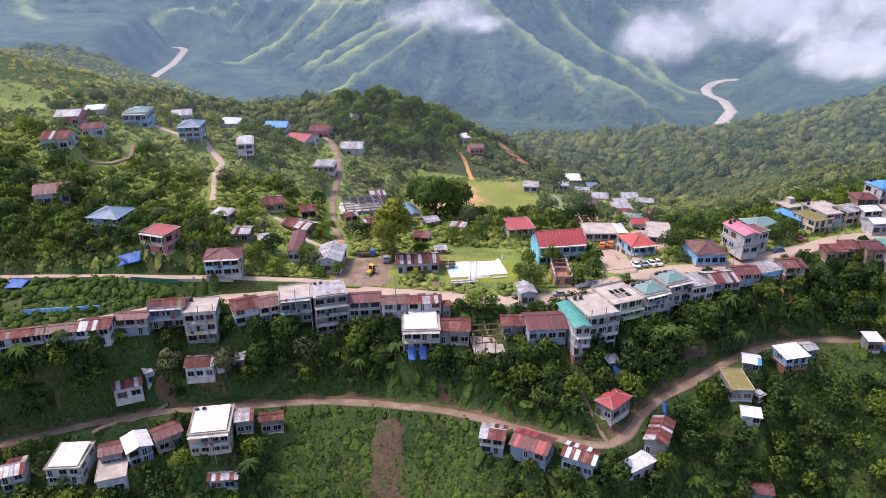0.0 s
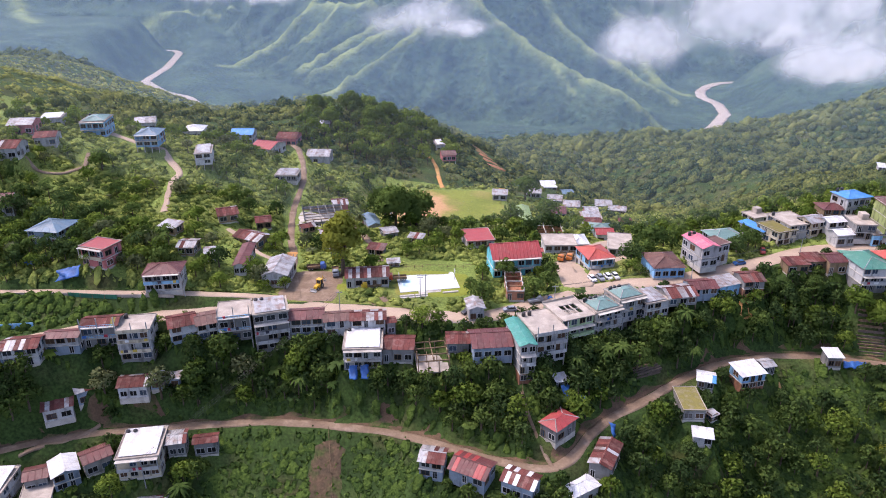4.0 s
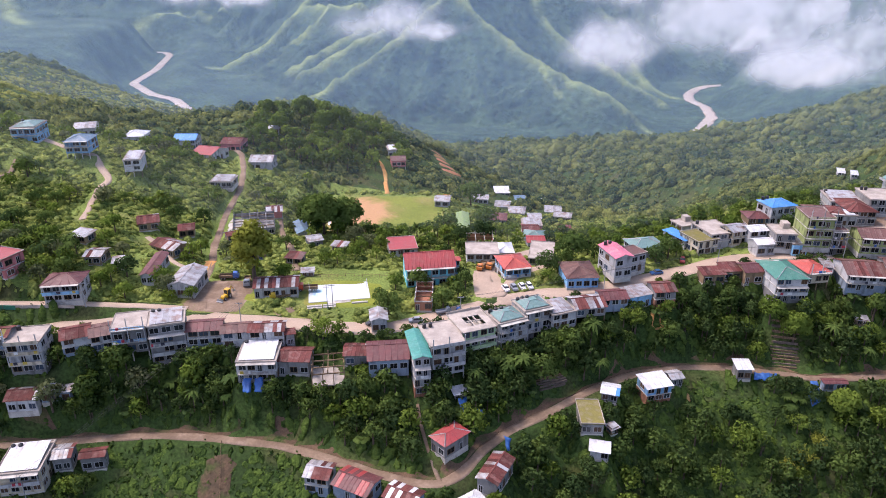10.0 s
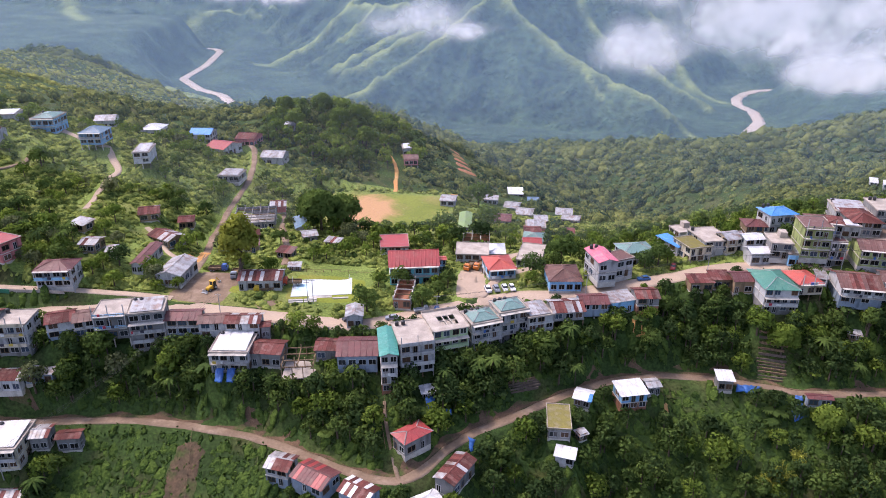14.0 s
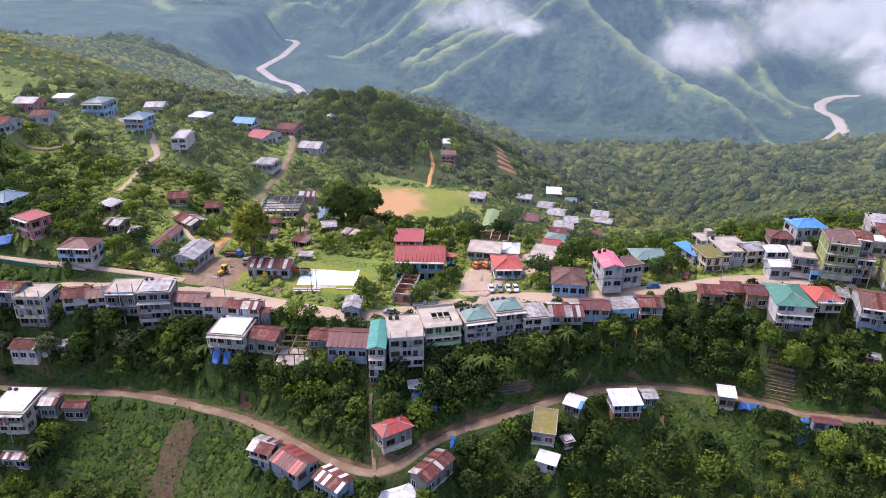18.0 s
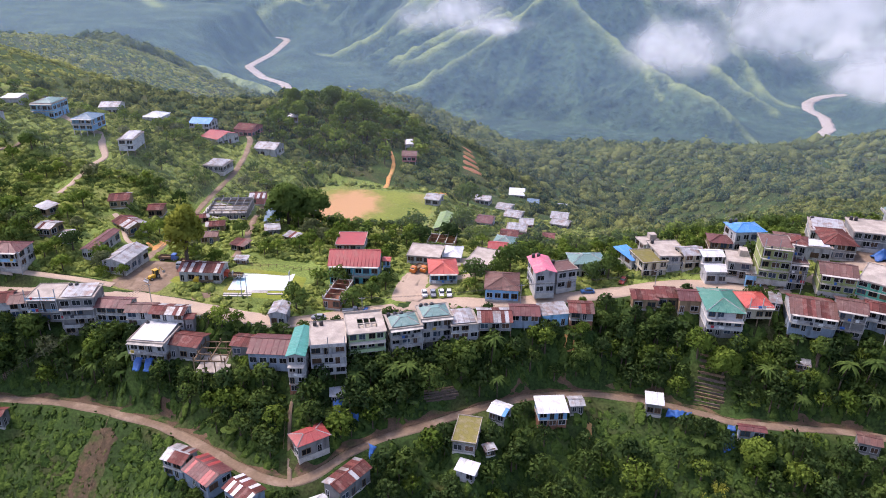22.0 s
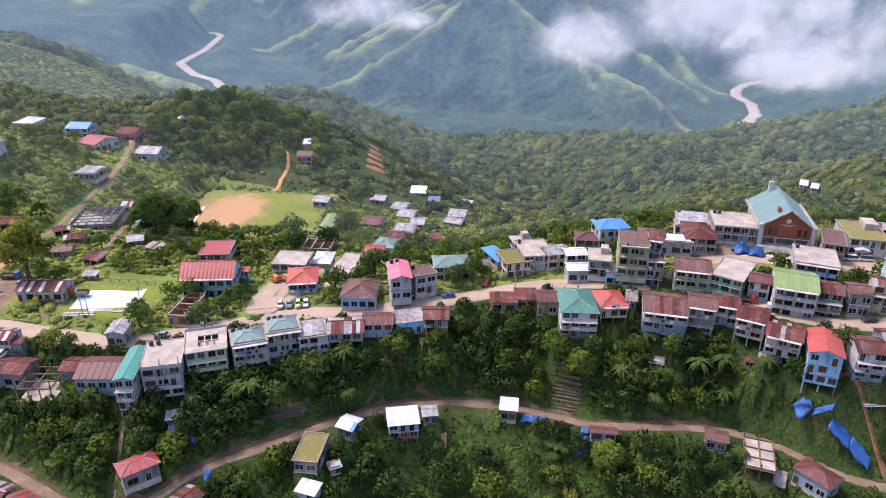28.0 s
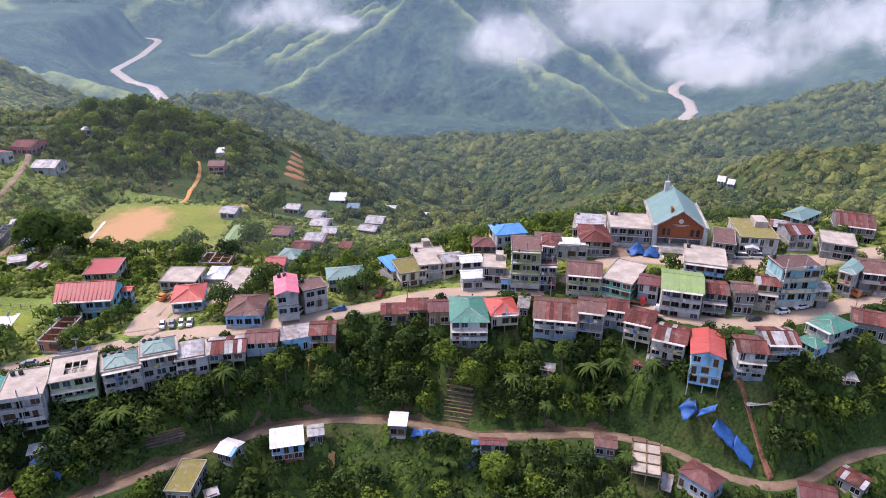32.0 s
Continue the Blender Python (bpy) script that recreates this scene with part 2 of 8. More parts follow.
ROOFS = {k: surface("roof_" + k, c, d, scale=0.55, rough=r, grain=0.16, grain_scale=4, bump=0.08, stain=s, stain_amount=a, stain_scale=0.55, vary=v) for k, c, d, r, s, a, v in (
    ("rust", (0.135, 0.047, 0.040), (0.085, 0.030, 0.027), 0.7, (0.23, 0.135, 0.115), 0.5, 0.4), ("maroon", (0.125, 0.036, 0.034), (0.085, 0.027, 0.027), 0.6, (0.20, 0.095, 0.08), 0.5, 0.16),
    ("brown", (0.125, 0.056, 0.044), (0.082, 0.038, 0.032), 0.65, (0.21, 0.125, 0.10), 0.6, 0.18), ("red", (0.33, 0.048, 0.045), (0.25, 0.038, 0.038), 0.5, (0.36, 0.1, 0.08), 0.5, 0.06),
    ("coral", (0.42, 0.075, 0.055), (0.34, 0.062, 0.048), 0.5, (0.46, 0.13, 0.1), 0.5, 0.05), ("tin", (0.33, 0.33, 0.335), (0.23, 0.225, 0.225), 0.45, (0.20, 0.11, 0.08), 0.7, 0.25),
    ("white", (0.60, 0.61, 0.63), (0.52, 0.53, 0.55), 0.4, (0.46, 0.43, 0.39), 0.6, 0.08), ("green", (0.055, 0.20, 0.15), (0.045, 0.16, 0.12), 0.5, (0.12, 0.26, 0.2), 0.6, 0.06),
    ("seagreen", (0.145, 0.25, 0.23), (0.11, 0.195, 0.18), 0.45, (0.2, 0.30, 0.27), 0.6, 0.06), ("teal", (0.05, 0.25, 0.20), (0.04, 0.20, 0.165), 0.45, (0.12, 0.33, 0.28), 0.6, 0.06),
    ("blue", (0.06, 0.25, 0.56), (0.045, 0.19, 0.45), 0.45, (0.15, 0.33, 0.6), 0.6, 0.06), ("slate", (0.11, 0.19, 0.26), (0.085, 0.145, 0.20), 0.5, (0.2, 0.25, 0.29), 0.6, 0.1),
    ("pink", (0.60, 0.15, 0.21), (0.50, 0.12, 0.17), 0.5, (0.5, 0.25, 0.25), 0.6, 0.05), ("moss", (0.20, 0.175, 0.055), (0.14, 0.13, 0.05), 0.8, (0.26, 0.22, 0.13), 0.7, 0.12),
    ("lime", (0.20, 0.29, 0.095), (0.155, 0.23, 0.08), 0.5, (0.22, 0.26, 0.15), 0.6, 0.08))}
LEAF_TONES = (("dark", (0.028, 0.056, 0.022), (0.085, 0.135, 0.042)), ("mid", (0.042, 0.080, 0.024), (0.125, 0.185, 0.046)), ("bright", (0.07, 0.125, 0.022), (0.20, 0.275, 0.05)),
              ("yellow", (0.15, 0.175, 0.03), (0.38, 0.39, 0.07)), ("pale", (0.085, 0.11, 0.05), (0.19, 0.215, 0.10)))
LEAVES = [leafy("leaves_" + k, d, c) for k, d, c in LEAF_TONES]
WOOD_LEAVES = [leafy("wood_leaves_" + k, d, c, joined=True) for k, d, c in LEAF_TONES]
FOREST = leafy("forest_canopy", (0.030, 0.068, 0.040), (0.240, 0.265, 0.078), island=0.2, through=0.3, patch=0.009, joined=True, relief=0.8, span=(0.7, 1.6))
# slope scrub kept dark: the lower slope's dimmer light is in its colour
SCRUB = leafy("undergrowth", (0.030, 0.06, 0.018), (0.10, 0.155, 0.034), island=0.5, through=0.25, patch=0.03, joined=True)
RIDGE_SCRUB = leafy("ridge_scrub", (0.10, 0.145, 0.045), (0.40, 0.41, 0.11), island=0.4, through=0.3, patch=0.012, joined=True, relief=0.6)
# scrub and grass of the upper hill: sunlight put into their lighter colours
SUNLIT_MEADOW = leafy("sunlit_meadow_scrub", (0.07, 0.112, 0.03), (0.32, 0.37, 0.095), island=0.4, through=0.3, patch=0.03, joined=True, span=(0.65, 1.7))
SUNNY_GRASS = surface("sunlit_hillside_grass", (0.17, 0.225, 0.052), (0.11, 0.15, 0.036), scale=0.07, grain=0.35, grain_scale=1.5, bump=0.8, stain=(0.20, 0.17, 0.06), stain_amount=0.5, stain_scale=0.05)
SOIL = surface("bare_brown_soil", (0.15, 0.095, 0.06), (0.10, 0.065, 0.042), scale=0.25, grain=0.25, grain_scale=2.0, bump=0.6, stain=(0.05, 0.08, 0.02), stain_amount=0.85, stain_scale=0.2)
CLOTHS = [solid("cloth_" + k, c, rough=0.9) for k, c in (("blue", (0.06, 0.16, 0.45)), ("red", (0.45, 0.06, 0.08)), ("white", (0.7, 0.7, 0.68)), ("yellow", (0.55, 0.4, 0.08)), ("dark", (0.06, 0.06, 0.08)))]
# the near-black last pane has the shade of open rooms put into its colour
PANES = [GLASS, solid("blue_curtained_glass", (0.05, 0.075, 0.11), rough=0.15), solid("brown_shutter", (0.10, 0.06, 0.04), rough=0.7), solid("shaded_void_pane", (0.012, 0.012, 0.012), rough=0.8)]
CLOUD = bpy.data.materials.new("cloud")

# ---- the lie of the land ----
MAIN_ROAD = [(-400, 120, 2), (-220, 138, 3), (-150, 150, 3.8), (-115, 160.6, 4), (-103, 166, 4), (-91, 171.6, 4.2), (-79, 176.8, 4.5), (-58, 184, 5), (-38, 187.6, 5),
             (-24, 187.2, 4.5), (-7.5, 186.3, 4), (9.5, 184, 3.5), (24.5, 183.2, 3.2), (33, 185.6, 3.2), (44, 191.4, 3.5), (60, 198, 4.4), (73.5, 201.6, 5)]
MAIN_ROAD_EAST = [(85, 202.6, 5.4), (105, 208, 6.5), (122, 214, 7.3), (140, 220.5, 8.4), (161, 220.3, 9.8), (177, 218.3, 10.8), (189, 214.5, 11.6),
                  (198, 206, 12.2), (211, 199, 12.4), (224, 197.8, 12.5), (245, 205, 12.7), (267, 214, 13), (320, 230, 14), (420, 240, 14), (700, 260, 10)]
LOWER_ROAD = [(-400, 95, -24), (-220, 115, -20), (-150, 132, -18), (-114, 144, -17.5), (-94, 152, -17), (-78, 156.5, -16.5), (-47, 159.4, -16), (-35, 160.5, -16),
              (-17, 159.4, -16), (0, 156.4, -16), (12, 152, -16), (24, 146.8, -16), (35, 142, -15.8)]
LOWER_ROAD_EAST = [(42, 141, -15.5), (47.5, 144.5, -15), (52.5, 152, -14.2), (60, 158.4, -13.3), (71, 165.3, -12.6), (79.5, 171.6, -12.2), (91.5, 179.3, -12),
                   (100, 183.6, -12), (114, 186.8, -12), (128, 186.6, -12.2), (142, 184.3, -12.5), (151, 182, -13), (162, 182.4, -13), (178, 183.6, -13), (187, 183.2, -13),
                   (193, 181.4, -13), (200, 178, -13.2), (206.5, 173, -13.6), (212.5, 168.9, -14), (221, 167, -14.5), (231, 170, -14.5), (241, 176, -14), (252, 180, -13.5), (330, 190, -13), (700, 200, -20)]
HILL_LANE = [(-220, 185, 8), (-128, 190, 8.2), (-100, 189.8, 8.5), (-77, 189.2, 8.4), (-62, 190.2, 7.7), (-46, 191.2, 6.6), (-32, 191.7, 5.3)]
FARM_TRACK = [(-28, 192, 4.8), (-30, 200, 4.9), (-33, 210, 4.7), (-37, 231, 3), (-42, 250, 0.8), (-45, 266, -0.4), (-47.5, 285, 0.5), (-48, 312, 3.5), (-53, 337, 6), (-58, 353, 7.5), (-70, 372, 7.5)]
CHURCH_STREET = [(178, 221, 11.5), (185, 228, 13.6), (197, 234, 15), (212, 230.8, 15.5), (227, 228, 16), (242, 227.2, 16.5), (255, 229, 17), (270, 234, 17), (320, 250, 17)]
PLAZA_STREET = [(60, 201, 4.5), (56, 210, 4.4), (57, 222, 3), (64, 236, 1), (74, 246, -1), (84, 262, -6)]
FLOOR = -294.0


def along(line, x):
    a = np.array(line)
    return np.interp(x, a[:, 0], a[:, 1]), np.interp(x, a[:, 0], a[:, 2])


def soft(a, b, v):
    s = np.clip((v - a) / (b - a), 0, 1)
    return s * s * (3 - 2 * s)


def bumps(x, y, row, hills, radius):
    z = 0
    for cx, h in hills:
        z = z + h * np.exp(-((x - cx) ** 2 + (y - row) ** 2) / (2 * radius ** 2))
    return z


def trend(y):
    return np.interp(y, [180, 215, 260, 300, 400, 500, 800, 1100, 1400, 1700, 6000], [4, 5, 3, -5, -22, -48, -115, -180, -260, -290, -290])
HILLS_222 = [(-160, 7.1), (-122, -2.1), (-84, 13.4), (-46, -4.7), (-8, 2.2), (30, -0.8), (68, 1.6), (106, 2.0), (144, 3.5), (182, 0.3), (220, 0.9), (258, 2.9), (296, 1.5)]
HILLS_262 = [(-160, 16.2), (-122, -7.9), (-84, 3.3), (-46, -8.4), (-8, 4.0), (30, -5.0), (68, -0.7), (106, -6.5), (144, 2.6), (182, 4.3), (220, 5.9), (258, 3.6), (296, 1.5)]
HILLS_304 = [(-160, 6.3), (-122, 6.5), (-84, 8.3), (-46, 2.2), (-8, -7.4), (30, 0.5), (68, 0.2), (106, -1.8), (144, 0.4), (182, 2.5), (220, 2.9), (258, -5.0), (296, 19.1)]
HILLS_375 = [(-620, -9.5), (-495, -7.5), (-370, 41.3), (-245, 41.3), (-120, 7.8), (5, -7.8), (130, -3.9), (255, 7.1), (380, -20.8), (505, 23.8), (630, 2.0), (755, 0.0)]
HILLS_500 = [(-620, 49.7), (-495, 39.8), (-370, 19.6), (-245, 5.0), (-120, 1.2), (5, 57.5), (130, -53.3), (255, -3.5), (380, 14.3), (505, 42.1), (630, 11.2), (755, 3.0)]
HILLS_640 = [(-620, 109.6), (-495, -38.3), (-370, 58.7), (-245, 24.5), (-120, -8.3), (5, 17.8), (130, -23.4), (255, 43.7), (380, -35.8), (505, -19.8), (630, 2.6), (755, 23.4)]
HILLS_820 = [(-620, 13.1), (-495, 47.0), (-370, 60.4), (-245, -42.8), (-120, 61.2), (5, -0.0), (130, -16.1), (255, 20.7), (380, -11.2), (505, 54.6), (630, -4.6), (755, 38.8)]
HILLS_1020 = [(-620, 39.8), (-495, 71.8), (-370, -18.3), (-245, 25.0), (-120, 50.4), (5, -45.6), (130, 27.8), (255, -17.1), (380, 11.8), (505, -7.4), (630, 32.2), (755, 58.4)]
HILL_ROWS = [(222, HILLS_222, 30), (262, HILLS_262, 30), (304, HILLS_304, 30), (375, HILLS_375, 75), (500, HILLS_500, 105), (640, HILLS_640, 105), (820, HILLS_820, 105), (1020, HILLS_1020, 105),
             (432, [(-40, 6)], 30)]
# crest lines: start, end, how steeply the sides fall, how wide grass lies along the crest
RIDGES = [((-285, 1828, -236), (-70, 2000, -118), 0.62, 26), ((-70, 2000, -118), (15, 2057, -40), 0.68, 26), ((15, 2057, -40), (80, 2142, 30), 0.8, 24), ((80, 2142, 30), (212, 2550, 270), 0.9, 20),
          ((119, 2040, -28), (80, 2142, 30), 0.8, 22), ((198, 1950, -102), (119, 2040, -28), 0.7, 26), ((262, 1870, -142), (198, 1950, -102), 0.66, 26), ((364, 1760, -186), (262, 1870, -142), 0.62, 26),
          ((490, 1650, -222), (364, 1760, -186), 0.58, 24), ((560, 1590, -250), (490, 1650, -222), 0.55, 16), ((620, 1540, -292), (560, 1590, -250), 0.5, 0),
          ((325, 1740, -226), (262, 1870, -150), 0.72, 12), ((153, 1751, -240), (110, 2020, -60), 0.8, 0), ((-20, 1780, -240), (60, 2060, -60), 0.8, 0), ((-153, 1790, -240), (0, 2030, -70), 0.8, 0),
          ((-480, 1640, -292), (-285, 1828, -236), 0.5, 18), ((-357, 2057, -223), (-51, 2108, -62), 0.8, 26), ((-420, 2250, -235), (-120, 2330, -70), 0.75, 30)]
RIDGES += [((655, 1900, -262), (420, 2180, -130), 0.6, 24), ((420, 2180, -130), (300, 2380, -10), 0.7, 24), ((300, 2380, -10), (212, 2550, 270), 0.9, 0), ((747, 2040, -288), (640, 2330, -215), 0.5, 26), ((640, 2330, -215), (429, 2700, -105), 0.65, 30),
           ((429, 2700, -105), (250, 3000, 300), 0.8, 0), ((-764, 2500, -291), (-599, 2700, -198), 0.65, 36), ((-599, 2700, -198), (-498, 2900, -92), 0.7, 36), ((-498, 2900, -92), (-300, 3400, 200), 0.7, 30),
           ((-498, 2900, -92), (-250, 2600, -60), 0.6, 40), ((-2400, 3500, -150), (-1300, 4100, -60), 0.4, 0), ((-1300, 4100, -60), (-300, 4300, 250), 0.4, 0), ((1134, 2300, -284), (1500, 2300, -235), 0.3, 0), ((1500, 2300, -235), (2600, 2500, 20), 0.35, 0)]
RIDGES += [((-1000, 1480, -95), (-514, 1500, -196), 0.35, 90), ((-514, 1500, -196), (-380, 1560, -270), 0.35, 70), ((-3600, 4500, 250), (0, 4850, 500), 0.45, 0), ((0, 4850, 500), (3600, 4500, 350), 0.45, 0),
           ((1000, 2900, -250), (1300, 3600, 150), 0.45, 0), ((-560, 2480, -288), (-330, 2760, -150), 0.75, 40), ((820, 2450, -288), (560, 2700, -170), 0.75, 30), ((-1500, 2700, -280), (-1900, 3300, -60), 0.5, 60), ((885, 2150, -286), (1043, 2125, -252), 0.35, 0), ((1043, 2125, -252), (1369, 2200, -228), 0.35, 0), ((-1300, 3180, -275), (-900, 3260, -240), 0.4, 30)]
RIVER = [(-1500, 3110, -292), (-1250, 3080, -292), (-1110, 3040, -292), (-1065, 2960, -292), (-981, 2583, -292), (-948, 2294, -292), (-818, 2109, -292), (-719, 2029, -292), (-480, 1620, -292), (0, 1420, -292),
         (420, 1450, -292), (660, 1640, -292), (750, 1800, -292), (778, 1930, -292), (765, 2020, -292), (790, 2110, -292), (845, 2200, -292), (905, 2256, -292), (1010, 2275, -292), (1250, 2320, -292)]
PADS = [(-18, 288, 46, 344, -11.0, 8), (0, 195.5, 23, 209, 4.2, 3), (-34, 193, -16, 212, 4.8, 4), (52, 206, 62, 222, 4.4, 3), (196, 236.5, 230, 266, 17.0, 5)]


def mountains(x, y):
    """The range across the valley: crest lines with spurs, rising from the river."""
    z = np.full_like(x, -1000.0)
    sway = ripple(x, y, 240, 35)
    for k, ((x0, y0, z0), (x1, y1, z1), fall, _) in enumerate(RIDGES):
        dx, dy = x1 - x0, y1 - y0
        run = math.hypot(dx, dy)
        s = np.clip(((x - x0) * dx + (y - y0) * dy) / (run * run), 0, 1)
        far = np.hypot(x - x0 - s * dx, y - y0 - s * dy)
        # spurs and gullies that run down from the crest
        u = ((x - x0) * dx + (y - y0) * dy) / run
        cut = 0.30 * np.minimum(far, 170) * np.abs(np.sin(u / 34 + 1.7 * k + 0.9 * sway + far / 260)) + 0.12 * np.minimum(far, 90) * np.abs(np.sin(u / 12.5 + k + 1.6 * sway))
        z = np.maximum(z, z0 + s * (z1 - z0) - fall * far * (1 - 0.2 * np.clip(far / 600, 0, 1)) - cut)
    return z


def ripple(x, y, size, seed):
    """Smooth rolling noise between about -1 and 1."""
    r = np.random.RandomState(seed)
    z = 0
    for k in range(7):
        a, p, f = r.uniform(0, 6.283), r.uniform(0, 6.283), r.uniform(0.6, 1.7) / size
        z = z + np.sin((x * np.cos(a) + y * np.sin(a)) * f * 6.283 + p)
    return z / 4.0


def terrain(x, y):
    """Ground height without the road beds."""
    x, y = np.asarray(x, float), np.asarray(y, float)
    ym, zm = along(MAIN_ROAD + MAIN_ROAD_EAST, x)
    yl, zl = along(LOWER_ROAD + LOWER_ROAD_EAST, x)
    s = np.clip((y - yl - 2.2) / np.maximum(ym - yl - 6.0, 1), 0, 1)
    slope = zl + (zm - zl) * (1 - (1 - s) ** 1.12)
    below = np.maximum(yl - 2.2 - y, 0)
    low = zl - 0.72 * below + 0.16 * np.maximum(below - 30, 0)
    z = np.where(y > yl, slope, low)
    w = soft(3, 22, y - ym)
    h = trend(y) + (zm - 4) * np.exp(-np.maximum(y - ym, 0) / 40)
    for row, hills, radius in HILL_ROWS:
        h = h + bumps(x, y, row, hills, radius)
    edge = soft(650, 1200, np.abs(x)) * soft(200, 500, y)
    h = h * (1 - 0.5 * edge)
    z = z * (1 - w) + h * w
    z = np.maximum(z, FLOOR + 4 * ripple(x, y, 300, 5))
    rough = soft(8, 30, np.minimum(np.abs(y - ym), np.abs(y - yl)))
    z = z + 0.5 * rough * ripple(x, y, 17, 1) + soft(330, 700, y) * 4.0 * ripple(x, y, 90, 2) * soft(1500, 1000, y)
    z = z + 8.0 * ripple(x, y, 150, 12) * soft(40, 130, x) * soft(350, 450, y) * soft(780, 640, y)
    wx, wy = x + 26 * ripple(x, y, 700, 3) + 8 * ripple(x, y, 190, 7), y + 26 * ripple(x, y, 600, 4) + 8 * ripple(x, y, 170, 8)
    big = mountains(wx, wy)
    gully = 9 * np.abs(ripple(wx, wy, 210, 32)) + 6 * np.abs(ripple(x, y, 95, 33))
    big = big - gully * soft(-295, -180, big) + 3 * ripple(x, y, 60, 9)
    z = np.where(y > 1300, np.maximum(z, big), z)
    return z


def bed(x, y, z, line, half, bank):
    """Levels the ground along a road, and gives the distance from its middle."""
    best, level = np.full_like(x, 1e9), np.zeros_like(x)
    for (x0, y0, z0), (x1, y1, z1) in zip(line, line[1:]):
        dx, dy = x1 - x0, y1 - y0
        s = np.clip(((x - x0) * dx + (y - y0) * dy) / (dx * dx + dy * dy), 0, 1)
        far = np.hypot(x - x0 - s * dx, y - y0 - s * dy)
        level = np.where(far < best, z0 + s * (z1 - z0), level)
        best = np.minimum(best, far)
    w = 1 - soft(half, half + bank, best)
    return z * (1 - w) + level * w


ROADS = [(MAIN_ROAD + MAIN_ROAD_EAST, 3.6, 3.0), (LOWER_ROAD + LOWER_ROAD_EAST, 2.3, 2.5), (HILL_LANE, 2.0, 2.5), (FARM_TRACK, 2.0, 3.0),
         (CHURCH_STREET, 4.0, 5.0), (PLAZA_STREET, 3.5, 4.0)]


SITES = []          # houses, once they stand: middle, reach, foot height, height, width, depth, turn


def ground_at(x, y):
    x, y = np.asarray(x, float), np.asarray(y, float)
    z = terrain(x, y)
    for x0, y0, x1, y1, level, bank in PADS:
        out = np.maximum(np.maximum(x0 - x, x - x1), np.maximum(y0 - y, y - y1))
        w = 1 - soft(0, bank, out)
        z = z * (1 - w) + level * w
    flat, fx, fy = z.reshape(-1), x.reshape(-1), y.reshape(-1)
    for cx, cy, r, hz, h, w, d, turn in SITES:      # the slope is built up under every house
        k = np.nonzero((np.abs(fx - cx) < r + 14) & (np.abs(fy - cy) < r + 14))[0]
        c, s = math.cos(radians(turn)), math.sin(radians(turn))
        u, v = (fx[k] - cx) * c + (fy[k] - cy) * s, -(fx[k] - cx) * s + (fy[k] - cy) * c
        out = np.hypot(np.maximum(np.abs(u) - w / 2, 0), np.maximum(np.abs(v) - d / 2, 0))
        flat[k] = np.maximum(flat[k], hz - 0.25 - 1.9 * np.maximum(out - 0.6, 0))
    z = flat.reshape(z.shape)
    for line, half, bank in ROADS:
        z = bed(x, y, z, line, half, bank)
    return z



# ---- meshes ----
def fast_mesh(name, verts, faces, material=None, smooth=False, normals=None):
    """A mesh from arrays of corners and of faces with one number of corners."""
    me = bpy.data.meshes.new(name)
    verts, faces = np.asarray(verts, np.float32), np.asarray(faces, np.int32)
    k = faces.shape[1]
    me.vertices.add(len(verts))
    me.vertices.foreach_set("co", verts.ravel())
    me.loops.add(faces.size)
    me.loops.foreach_set("vertex_index", faces.ravel())
    me.polygons.add(len(faces))
    me.polygons.foreach_set("loop_start", np.arange(0, faces.size, k, dtype=np.int32))
    if smooth:
        me.polygons.foreach_set("use_smooth", np.ones(len(faces), bool))
    me.update(calc_edges=True)
    if normals is not None:          # foliage is shaded as the round mass that it belongs to
        me.normals_split_custom_set_from_vertices(np.asarray(normals, np.float32).tolist())
    if material:
        me.materials.append(material)
    return me


def part(name, bm, material, parent, label=""):
    """One mesh under a thing or a part. bm: a bmesh, or a ready mesh."""
    if isinstance(bm, bmesh.types.BMesh):
        me = bpy.data.meshes.new(name)
        bm.to_mesh(me)
        bm.free()
        me.materials.append(material)
    else:
        me = bm
    ob = new(name, me)
    ob.parent = parent
    return tagged(ob, label)


def thing(name, m, label, category, group="", kind=""):
    ob = new(name)
    ob.empty_display_size = 0.3
    ob.matrix_basis = m
    return tagged(ob, label, category, group, kind)


def axis(lo, a, b, hi, fine, grow, cap):
    """Grid lines: even between a and b, wider and wider outside."""
    mid = list(np.arange(a, b + 0.01, fine))
    left, right, s = [a], [b], fine
    while right[-1] < hi:
        s = min(s * grow, cap)
        right.append(right[-1] + s)
    s = fine
    while left[-1] > lo:
        s = min(s * grow, cap)
        left.append(left[-1] - s)
    return np.array(left[:0:-1] + mid + right[1:])


